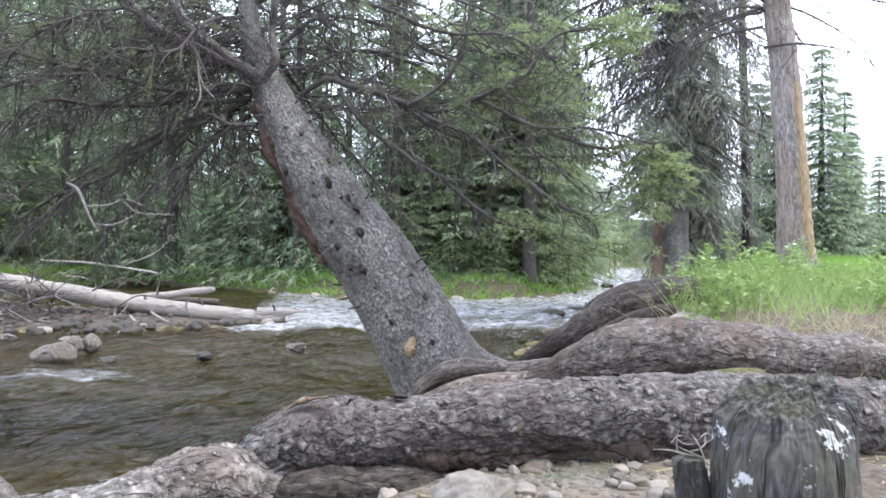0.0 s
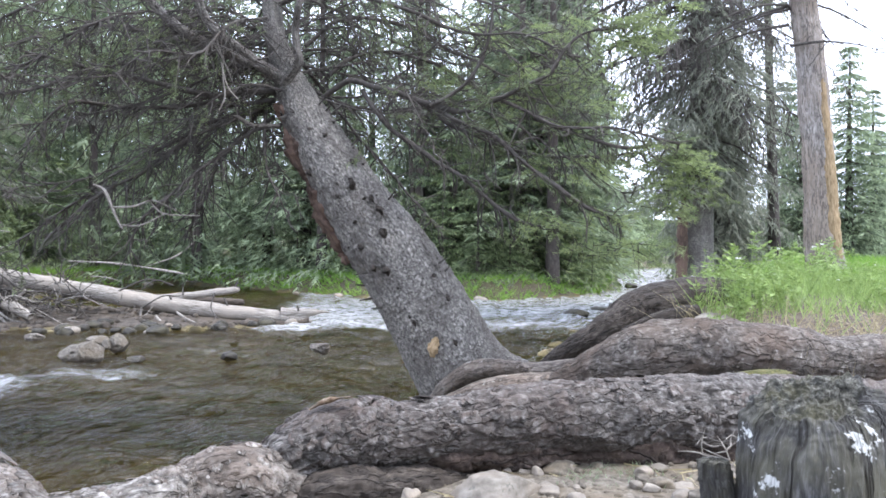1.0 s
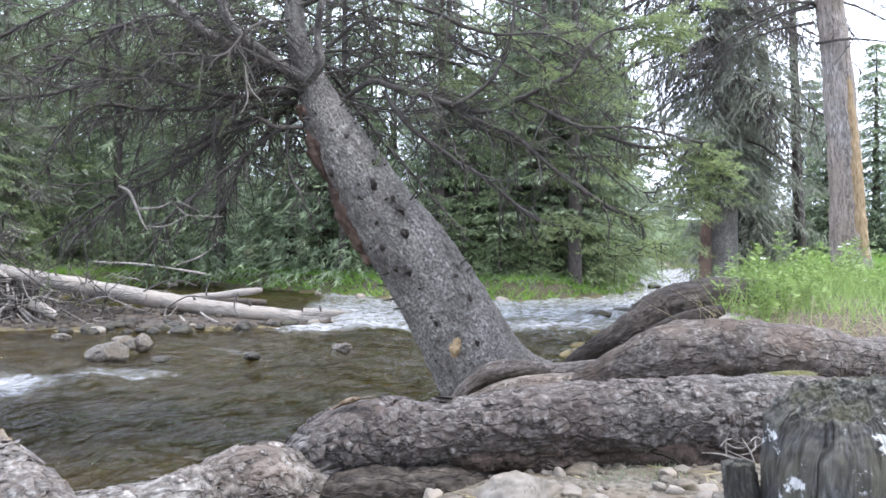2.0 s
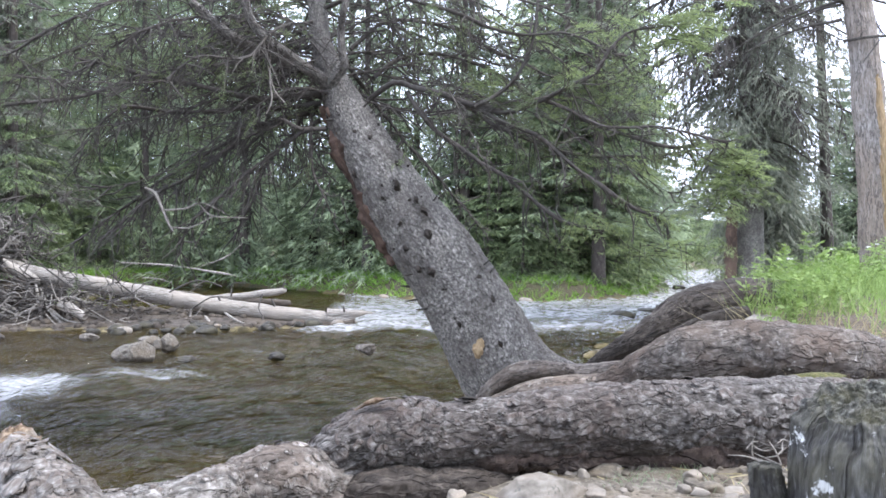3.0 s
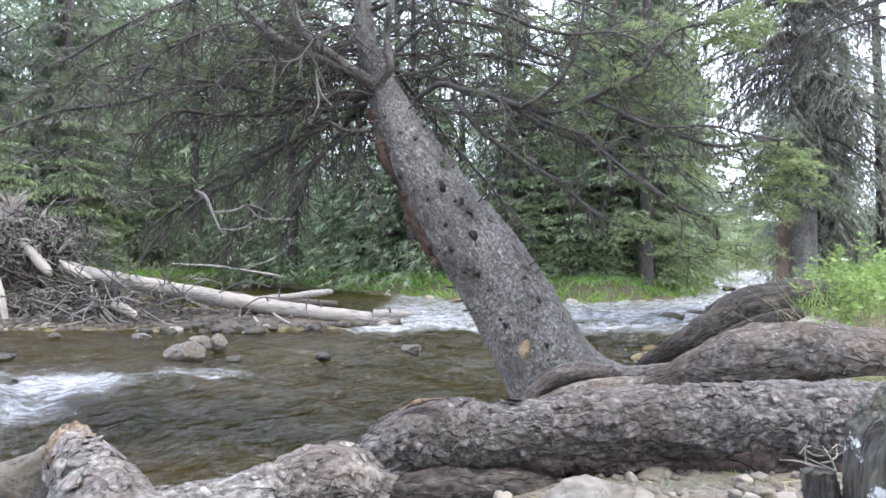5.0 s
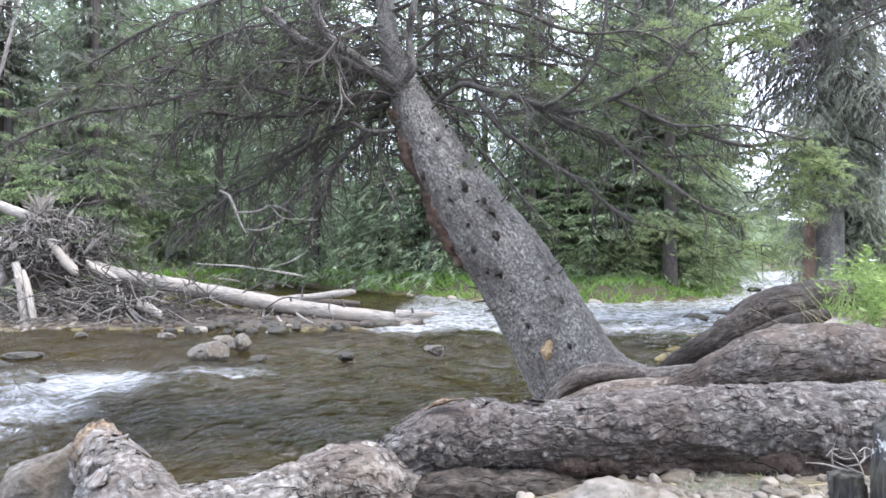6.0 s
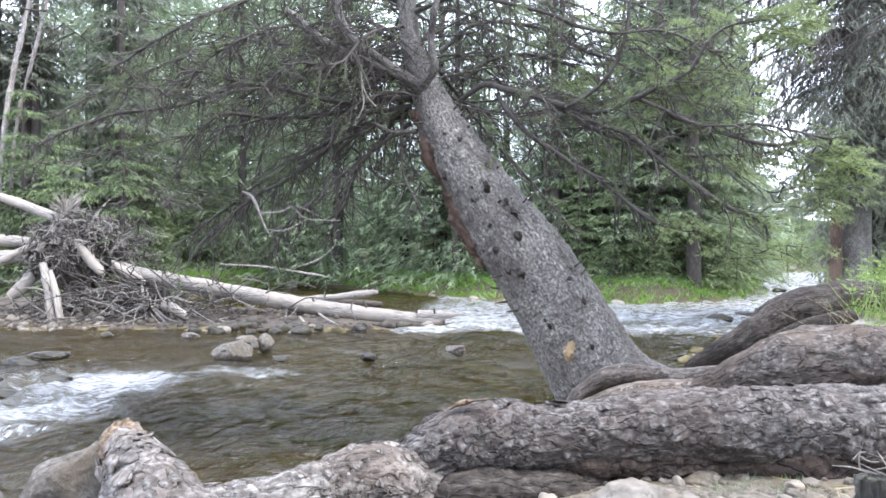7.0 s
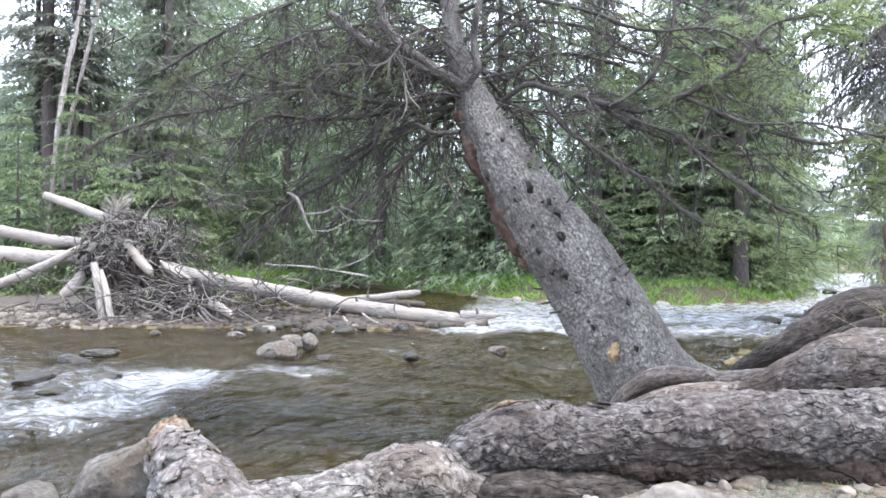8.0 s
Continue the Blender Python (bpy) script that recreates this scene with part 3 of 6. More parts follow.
me.polygons.foreach_set("material_index", slot.ravel().astype(np.int32))


def rapids(x, y):
    """How white the water is: real foam, plus painted sky glints below the rapids."""
    p = np.stack([x.ravel(), y.ravel() * 1.6, np.zeros(x.size)], 1)
    n = vnoise(p, 0.6, 21, 3).reshape(x.shape)
    # near edge reaches past the white water, painting sky reflections as thin foam
    up = smooth(y, 9.2 + 0.5 * np.maximum(0, x - 1.5) + 1.4 * smooth(-x, -1.2, 0.2), 12.4 + 0.5 * np.maximum(0, x - 1.5)) * smooth(x, -2.6, -1.3)
    low = 1.0 * np.exp(-(((x + 3.35 - 0.25 * (6.8 - y)) / 0.5) ** 2 + ((y - 6.8) / 0.85) ** 2)) + 0.92 * np.exp(-(((x + 4.7) / 1.7) ** 2 + ((y - 6.9) / 2.0) ** 2)) + 0.72 * np.exp(-(((x + 3.4) / 0.8) ** 2 + ((y - 5.4) / 0.75) ** 2))
    mid = 0.55 * np.exp(-(((x + 2.5) / 0.5) ** 2 + ((y - 7.75) / 0.28) ** 2))
    # rougher riffle; its scattered white also paints silvery sparkles
    riffle = 0.42 * smooth(y, 5.5, 8.5) * smooth(x, -3.4, -1.6) + 0.14 * smooth(x, -4.5, -2.5)
    return np.clip(np.maximum(1.12 * up, riffle) + 0.9 * low + mid, 0, 1.08) + 0.26 * n


def swell(x, y):
    k = 1.3 * np.clip(rapids(x, y), 0.0, 1) + 0.5
    c, s = math.cos(-0.35), math.sin(-0.35)
    p = np.stack([(x * c - y * s).ravel() * 1.3, ((x * s + y * c) * 0.6).ravel(), np.zeros(x.size)], 1)
    near = 1 - smooth(np.hypot(x, y), 30, 50)
    return near * k * (0.03 * vnoise(p, 1.5, 31, 3).reshape(x.shape) + 0.042 * vnoise(p, 3.6, 37, 3).reshape(x.shape) + 0.012 * vnoise(p, 9.5, 39, 2).reshape(x.shape))


wy = np.concatenate([np.arange(1.0, 2.6, 0.2), np.arange(2.6, 14, 0.09), np.arange(14, 30, 0.16), np.arange(30, 100, 2.0)])
wx = np.concatenate([np.arange(-61, -9, 1.3), np.arange(-9, 9, 0.085), np.arange(9, 70, 2.0)])
water, gx, gy = sheet("water", wx, wy, swell, M_WATER)
water.visible_shadow = False
tagged(water, "shallow clear brown mountain river with white rapids", "river", kind="structure")
att = water.data.attributes.new("foam_glint", "FLOAT", "POINT")
att.data.foreach_set("value", rapids(gx, gy).ravel().astype(np.float32))
# ---------------------------------------------------------------- roots of the bank
def flake_mesh(seed):
    """A thin curled flake of bark with a ragged outline."""
    rg = np.random.default_rng(seed)
    a = np.linspace(0, 2 * np.pi, 10)[:9]
    r = rg.uniform(0.6, 1.0, 9)
    ring = np.stack([np.cos(a) * r * 0.5, np.sin(a) * r * 0.3, np.zeros(9)], 1)
    curl = lambda p: np.stack([p[:, 0], p[:, 1], -0.1 * p[:, 1] ** 2 + 0.1 * p[:, 0] ** 2], 1)
    top = curl(np.vstack([ring, ring * 0.5, [[0, 0, 0]]])) + [0, 0, 0.028]
    low = curl(ring * 0.96) - [0, 0, 0.02]
    v = np.vstack([top, low])
    t = []
    for k in range(9):
        n = (k + 1) % 9
        t += [(k, n, 9 + n), (k, 9 + n, 9 + k), (9 + k, 9 + n, 18), (19 + k, 19 + n, n), (19 + k, n, k)]
    me = mesh_of("bark_flake", v, None, np.array(t), v[:, :2] * 0.08 + rg.random(2), False)
    me.attributes.new("tone", "FLOAT", "POINT").data.foreach_set("value", np.full(len(v), rg.uniform(0.15, 0.8), np.float32))
    return me


FLAKES = {}


def flakes(parent, path, radii, count, size, seed, material, lift=(0.0, 0.004)):
    """Loose flakes of bark over the upper and river-bank side of a root."""
    rg = np.random.default_rng(seed)
    if material.name not in FLAKES:
        FLAKES[material.name] = [flake_mesh(900 + k) for k in range(9)]
        for me in FLAKES[material.name]:
            me.materials.append(material)
    for k in range(count):
        i = int(rg.integers(2, len(path) - 2))
        tg = Vector(path[i + 1] - path[i - 1]).normalized()
        out = Vector((rg.normal(), rg.normal() - 0.9, rg.normal() + 0.35))
        out = (out - tg * out.dot(tg)).normalized()
        side = out.cross(tg)
        turn = Matrix((tg, side, out)).transposed()
        m = Matrix.LocRotScale(Vector(path[i]) + out * (radii[i] + rg.uniform(*lift)), (turn @ Euler((rg.uniform(-0.38, 0.15), rg.uniform(-0.2, 0.2), rg.normal() * 0.6)).to_matrix()).to_quaternion(), None)
        sz = rg.uniform(*size)
        ob = new("bark_flake", FLAKES[material.name][k % 9])
        ob.parent = parent
        ob.matrix_basis = m @ Matrix.Diagonal((sz, sz, sz * 0.7, 1))


def root(name, pts, n, sides, relief, material, label, category="root", loose=0, size=(0.035, 0.095)):
    h = Heap()
    path = h.tube(pts, n, sides, relief)
    ob = thing_mesh(name, h.mesh(name), material)
    if loose:
        flakes(ob, path, spline(pts, n)[:, 3], loose, size, n, material)
    return tagged(ob, label, category, "exposed roots")


upper = root("exposed_root", [(2.814, 3.450, 0.400, 0.1527), (2.417, 3.380, 0.427, 0.1542), (2.072, 3.300, 0.451, 0.1594), (1.513, 3.150, 0.503, 0.1521), (1.056, 3.050, 0.536, 0.1391), (0.757, 3.000, 0.540, 0.1268), (0.467, 2.950, 0.535, 0.1148), (0.187, 2.900, 0.520, 0.1070), (-0.008, 2.880, 0.518, 0.1159), (-0.141, 2.850, 0.512, 0.1147), (-0.264, 2.830, 0.463, 0.0949), (-0.352, 2.850, 0.368, 0.0803), (-0.416, 2.900, 0.257, 0.0739)],
     520, 110, bark_relief(24, 0.010, 0.024, 1), M_ROOT_BROWN, "thick exposed spruce root with grey flaking bark", loose=300, size=(0.04, 0.11))
# peeled brown underside; its dark colour also stands in for the root's own shade
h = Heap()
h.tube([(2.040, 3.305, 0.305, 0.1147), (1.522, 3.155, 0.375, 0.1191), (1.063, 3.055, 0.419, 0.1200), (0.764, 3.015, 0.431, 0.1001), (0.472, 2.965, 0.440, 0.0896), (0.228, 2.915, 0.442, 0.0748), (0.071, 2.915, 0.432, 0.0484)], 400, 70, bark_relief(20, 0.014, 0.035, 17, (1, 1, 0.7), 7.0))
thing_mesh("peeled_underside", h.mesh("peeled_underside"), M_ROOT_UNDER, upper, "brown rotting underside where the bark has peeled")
root("exposed_root", [(-0.008, 3.050, 0.293, 0.0696), (-0.183, 2.900, 0.319, 0.0934), (-0.324, 2.780, 0.376, 0.1082), (-0.457, 2.680, 0.415, 0.1150), (-0.582, 2.600, 0.388, 0.0977), (-0.728, 2.500, 0.372, 0.0838), (-0.929, 2.500, 0.338, 0.0939), (-1.164, 2.500, 0.280, 0.1006), (-1.566, 2.500, 0.146, 0.1006)],
     400, 90, bark_relief(24, 0.010, 0.02, 12), M_ROOT, "low exposed root with silvery flaking bark", loose=200, size=(0.035, 0.085))
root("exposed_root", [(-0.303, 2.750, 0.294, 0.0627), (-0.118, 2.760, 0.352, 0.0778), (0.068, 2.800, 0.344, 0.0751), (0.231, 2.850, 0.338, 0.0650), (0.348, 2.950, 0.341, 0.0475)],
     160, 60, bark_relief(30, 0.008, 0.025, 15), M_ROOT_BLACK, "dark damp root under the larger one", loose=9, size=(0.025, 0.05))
root("exposed_root", [(0.350, 4.700, 0.264, 0.0284), (0.450, 4.600, 0.314, 0.0463), (0.607, 4.500, 0.386, 0.0634), (0.824, 4.450, 0.413, 0.0716), (1.051, 4.400, 0.415, 0.0767), (1.286, 4.300, 0.403, 0.0750), (1.510, 4.200, 0.378, 0.0676)],
     160, 40, bark_relief(18, 0.003, 0.012, 22, (2, 2, 0.5)), M_ROOT_PALE, "smooth pale worn root beside the trunk", loose=9, size=(0.025, 0.05))
root("exposed_root", [(0.335, 4.950, 0.240, 0.0332), (0.431, 4.900, 0.348, 0.0493), (0.556, 4.850, 0.431, 0.0553), (0.728, 4.800, 0.458, 0.0483), (0.911, 4.750, 0.452, 0.0414), (1.098, 4.600, 0.490, 0.0401), (1.257, 4.400, 0.548, 0.0413)],
     150, 36, bark_relief(22, 0.004, 0.012, 25), M_ROOT_PALE, "arching root at the foot of the leaning trunk", loose=9, size=(0.025, 0.05))
root("exposed_root", [(0.893, 4.500, 0.398, 0.0604), (1.056, 4.300, 0.495, 0.0808), (1.214, 4.150, 0.574, 0.1336), (1.402, 4.050, 0.618, 0.1684), (1.626, 4.000, 0.638, 0.1771), (1.844, 3.950, 0.633, 0.1643), (2.109, 3.950, 0.623, 0.1378), (2.511, 4.000, 0.589, 0.1341), (2.896, 4.050, 0.533, 0.1250), (3.344, 4.100, 0.465, 0.1100)],
     260, 64, bark_relief(17, 0.006, 0.05, 33, (1.2, 1.2, 0.5)), M_ROOT_DARK, "broad brown root with patchy peeling bark", loose=16, size=(0.04, 0.09))
root("exposed_root", [(1.211, 5.900, 0.303, 0.0633), (1.361, 5.700, 0.420, 0.0994), (1.563, 5.600, 0.568, 0.1427), (1.788, 5.600, 0.703, 0.1653), (1.976, 5.600, 0.789, 0.1502), (2.240, 5.700, 0.840, 0.1223), (2.636, 5.900, 0.798, 0.1029)],
     200, 50, bark_relief(24, 0.007, 0.04, 41, (1.3, 1.3, 0.6)), M_ROOT_BLACK, "dark arching root overhanging the river", loose=9, size=(0.025, 0.05))
root("exposed_root", [(1.466, 4.900, 0.641, 0.0296), (1.614, 4.850, 0.704, 0.0455), (1.758, 4.800, 0.751, 0.0483), (1.887, 4.800, 0.780, 0.0386)],
     80, 24, bark_relief(24, 0.004, 0.015, 45), M_ROOT_BLACK, "short gnarled root on the bank edge", loose=9, size=(0.025, 0.05))

# broken limb stub at the water's edge
h = Heap()
h.tube([(-0.921, 2.320, 0.248, 0.1892), (-1.055, 2.480, 0.323, 0.1628), (-1.202, 2.680, 0.378, 0.1302), (-1.328, 2.860, 0.407, 0.0986), (-1.409, 2.980, 0.426, 0.0722)], 220, 90, bark_relief(15, 0.010, 0.02, 52))
snag = thing_mesh("broken_limb", h.mesh("broken_limb"), M_ROOT)
snag_line = spline([(-0.921, 2.320, 0.248, 0.1892), (-1.055, 2.480, 0.323, 0.1628), (-1.202, 2.680, 0.378, 0.1302), (-1.328, 2.860, 0.407, 0.0986), (-1.409, 2.980, 0.426, 0.0722)], 220)
flakes(snag, snag_line[:, :3], snag_line[:, 3], 70, (0.06, 0.13), 57, M_ROOT, (0.0, 0.008))
tagged(snag, "broken root stub with silvery bark and splintered orange end", "broken limb")
h = Heap()
rough_end = lambda p, a, d, r: 0.25 * r * vnoise(p, 14, 5, 3) + 0.3 * r * vnoise(p, 45, 6, 3)
h.tube([(-1.314, 2.840, 0.408, 0.0931), (-1.373, 2.930, 0.426, 0.0893), (-1.423, 3.000, 0.442, 0.0779), (-1.469, 3.060, 0.453, 0.0522), (-1.506, 3.100, 0.455, 0.0190)], 60, 60, rough_end)
thing_mesh("splintered_end", h.mesh("splintered_end"), M_BROKEN, snag, "rotten orange splintered wood")

# ---------------------------------------------------------------- the charred stump
def stump(place, radius, height):
    """A broken-off stump: fluted flaring sides, rounded shoulder and hummocky rotten top, one skin cut into two parts."""
    sides = 220
    prof = spline([(1.24, 0, 0), (1.12, 0.25, 0), (1.05, 0.5, 0), (1.02, 0.7, 0), (1.0, 0.8, 0), (0.94, 0.875, 0), (0.78, 0.93, 0), (0.45, 0.97, 0), (0.15, 1.0, 0), (0.01, 1.0, 0)], 170)
    a = np.linspace(0, 2 * np.pi, sides + 1)
    fade = (1 - smooth(prof[:, 1], 0.8, 1.0))[:, None]
    flute = 1 + (0.4 + 0.6 * fade) * (0.035 * np.sin(3 * a + 0.7) + 0.025 * np.sin(7 * a + 2)) + fade * 0.008 * np.sin(29 * a)
    r = radius * prof[:, :1] * flute
    z = height * prof[:, 1:2] * (1 + 0.1 * np.sin(a + 0.8) * prof[:, :1] * smooth(prof[:, 1:2], 0.4, 0.9) + 0.02 * np.sin(3 * a + 1) * prof[:, :1])
    v = np.stack([r * np.cos(a), r * np.sin(a), z], -1)
    nrm = np.cross(np.gradient(v, axis=1), np.gradient(v, axis=0))
    nrm = unit(nrm.reshape(-1, 3))
    flat = v.reshape(-1, 3)
    rim = smooth(flat[:, 2], height * 0.8, height * 0.97)
    d = 0.016 * vnoise(flat * [1, 1, 0.35], 9, 66, 2) + 0.011 * (1 - 0.5 * rim) * vnoise(flat * [1, 1, 0.1], 40, 61, 3) + 0.006 * vnoise(flat * [1, 1, 0.3], 70, 63, 2)
    d += rim * (0.03 * vnoise(flat, 13, 71, 3) + 0.02 * vnoise(flat, 36, 72, 2) + 0.016 * vnoise(flat, 80, 73, 3))
    v = (flat + nrm * d[:, None]).reshape(-1, sides + 1, 3)
    v[:, -1] = v[:, 0]
    ob = new("tree_stump")
    ob.matrix_basis = pose(*place)
    cut = 122
    for name, lo, hi, mt, label in (("side", 0, cut + 1, M_STUMP, "charred black fluted wood with white lichen"), ("top", cut, 170, M_STUMP_TOP, "rotted lichen-covered top")):
        w = v[lo:hi]
        i = np.arange(w.shape[0] * (sides + 1)).reshape(w.shape[0], sides + 1)
        q = np.stack([i[:-1, :-1], i[:-1, 1:], i[1:, 1:], i[1:, :-1]], -1).reshape(-1, 4)
        uv = np.stack([np.tile(a * radius, w.shape[0]), w[:, :, 2].ravel()], 1)
        thing_mesh(name, mesh_of(name, w.reshape(-1, 3), q, None, uv), mt, ob, label)
    return tagged(ob, "charred grey-black tree stump with lichen on its rotted top", "stump")


stump((1.107, 2.05, 0.12), 0.17, 0.68)

h = Heap()
h.tube([(0.917, 2.150, 0.414, 0.0490), (0.901, 2.150, 0.504, 0.0433), (0.889, 2.150, 0.572, 0.0404), (0.888, 2.150, 0.591, 0.0375), (0.888, 2.150, 0.596, 0.0144)], 60, 50, bark_relief(34, 0.008, 0.014, 58, (2, 2, 0.4)))
tagged(thing_mesh("broken_stub", h.mesh("broken_stub"), M_STUMP), "dark broken stub beside the charred stump", "stub")
rng = np.random.default_rng(59)
for k in range(20):
    p = np.array((1.078, 2.550, 0.530)) + rng.normal(size=3) * [0.04, 0.03, 0.016]
    d = unit(np.array([rng.normal(), 0.4 * rng.normal(), 0.25 + 0.3 * rng.normal()])) * rng.uniform(0.05, 0.12)
    h = Heap()
    h.tube([(*(p - d * 0.5), 0.0028), (*(p + rng.normal(size=3) * 0.005), 0.0024), (*(p + d * 0.5), 0.001)], 8, 5)
    tagged(thing_mesh("dry_twig", h.mesh("dry_twig"), M_TWIG if k % 3 == 0 else M_TWIG_PALE), "small bleached twig caught against the root", "twig", "dry twigs")

# ---------------------------------------------------------------- the leaning spruce
spruce = tagged(new("leaning_spruce"), "leaning grey spruce with drooping half-bare branches over the river", "tree")
TRUNK = [(0.753, 5.200, -0.067, 0.3418), (0.631, 5.200, 0.177, 0.3139), (0.502, 5.200, 0.421, 0.2860), (0.349, 5.200, 0.700, 0.2651), (0.202, 5.200, 0.944, 0.2511), (0.035, 5.200, 1.188, 0.2337), (-0.161, 5.220, 1.469, 0.2031), (-0.320, 5.250, 1.735, 0.1725), (-0.451, 5.300, 1.971, 0.1422), (-0.545, 5.350, 2.194, 0.0980), (-0.623, 5.400, 2.421, 0.0720), (-0.668, 5.500, 2.666, 0.0630), (-0.706, 5.600, 3.032, 0.0600), (-0.755, 5.800, 3.838, 0.0700), (-0.794, 6.100, 5.409, 0.0532), (-0.824, 6.400, 7.336, 0.0258), (-0.828, 6.500, 8.522, 0.0044)]
h = Heap()
h.tube(TRUNK, 620, 110, bark_relief(42, 0.0065, 0.012, 81, (1.5, 1.5, 0.55)))
thing_mesh("trunk", h.mesh("trunk"), M_BARK, spruce)
h = Heap()
h.tube([(0.337, 5.240, 0.907, 0.1406), (0.467, 5.200, 0.683, 0.1814), (0.598, 5.120, 0.518, 0.1580), (0.741, 5.000, 0.432, 0.1207), (0.898, 4.850, 0.399, 0.0781), (1.091, 4.700, 0.390, 0.0504)], 140, 50, bark_relief(28, 0.007, 0.014, 84))
thing_mesh("buttress", h.mesh("buttress"), M_BARK, spruce, "flaring foot of the trunk")
h = Heap()
h.tube([(0.327, 5.080, 0.745, 0.1022), (0.410, 5.050, 0.476, 0.1152), (0.466, 5.030, 0.276, 0.1012), (0.493, 5.030, 0.124, 0.0810)], 80, 40, bark_relief(28, 0.008, 0.016, 86))
thing_mesh("buttress", h.mesh("buttress"), M_BARK, spruce, "flaring foot of the trunk")
# stripped reddish side, old knots, fresh scar
h = Heap()
h.tube([(-0.160, 5.190, 1.049, 0.0244), (-0.258, 5.190, 1.223, 0.0383), (-0.352, 5.200, 1.433, 0.0453), (-0.441, 5.220, 1.644, 0.0490), (-0.521, 5.250, 1.858, 0.0493), (-0.583, 5.300, 2.042, 0.0355)], 140, 28, bark_relief(18, 0.03, 0.05, 88, (1, 1, 0.5), 9.0))
thing_mesh("stripped_bark", h.mesh("stripped_bark"), M_BARK_RED, spruce, "reddish torn strip of bark")


def knot(place, size, seed, up=(-0.5, 0.02, 0.86)):
    """A dark bark scar round an old branch."""
    p, up = np.array(place) - [0, 0.012, 0], np.array(up)
    size = size * 0.95
    h = Heap()
    h.tube([(*(p - up * size * 1.5 + [0, 0.012, 0]), size * 0.25), (*(p - up * size * 0.6), size * 0.62), (*(p + [0.1 * size, -0.008, 0]), size * 0.8), (*(p + up * size * 0.7 + [0, 0.004, 0]), size * 0.5), (*(p + up * size * 1.2 + [0, 0.014, 0]), size * 0.15)], 24, 18,
           lambda q, a, d, r: 1.1 * r * vnoise(q, 42, seed, 3))
    return thing_mesh("knot", h.mesh("knot"), M_ROOT_BLACK, spruce)


for k, (place, size) in enumerate([((-0.400, 5.140, 1.857), 0.02), ((-0.310, 5.130, 1.821), 0.024), ((-0.144, 5.100, 1.660), 0.024), ((-0.148, 5.030, 1.531), 0.03), ((-0.027, 5.020, 1.440), 0.018), ((0.020, 4.990, 1.374), 0.026), ((0.043, 4.980, 1.234), 0.03), ((-0.091, 5.030, 1.147), 0.024), ((0.060, 4.970, 1.013), 0.026), ((-0.013, 5.000, 1.026), 0.02), ((0.340, 5.020, 0.985), 0.018), ((0.429, 5.000, 0.852), 0.02), ((0.226, 4.960, 0.704), 0.016), ((0.466, 4.930, 0.591), 0.017), ((-0.405, 5.120, 1.600), 0.02)]):
    knot(place, size, 90 + k)
rg = np.random.default_rng(97)
bole = spline(TRUNK, 300)
for k in range(26):
    x, y, z, r = bole[int(rg.uniform(12, 168))]
    a = rg.uniform(-1.2, 1.2)
    knot((x + r * math.sin(a) * 0.86, y - r * math.cos(a) + 0.012, z + r * math.sin(a) * 0.5), rg.uniform(0.005, 0.012), 130 + k, (0.86, 0.1, 0.5) if k % 3 else (-0.5, 0.02, 0.86))
for k in range(16):
    x, y, z, r = bole[int(rg.uniform(60, 172))]
    a = rg.choice([-1, 1]) * rg.uniform(0.7, 1.5)
    d = unit(np.array([math.sin(a) * 0.86, -math.cos(a), math.sin(a) * 0.5 + rg.uniform(0.1, 0.6)]))
    p = np.array([x + r * math.sin(a) * 0.86, y - r * math.cos(a), z + r * math.sin(a) * 0.5])
    h = Heap()
    h.tube([(*(p - d * 0.03), 0.009), (*(p + d * 0.02), 0.006), (*(p + d * rg.uniform(0.04, 0.1)), 0.003)], 6, 6)
    thing_mesh("branch_stub", h.mesh("branch_stub"), M_TWIG, spruce)
h = Heap()
h.tube([(0.331, 4.930, 0.505, 0.0132), (0.337, 4.925, 0.552, 0.0297), (0.351, 4.930, 0.601, 0.0231), (0.355, 4.950, 0.629, 0.0100)], 40, 30, lambda q, a, d, r: 0.8 * r * vnoise(q, 45, 7, 3), True, 0.5)
thing_mesh("bark_scar", h.mesh("bark_scar"), M_BARK_OCHRE, spruce, "fresh ochre patch where bark is gone")


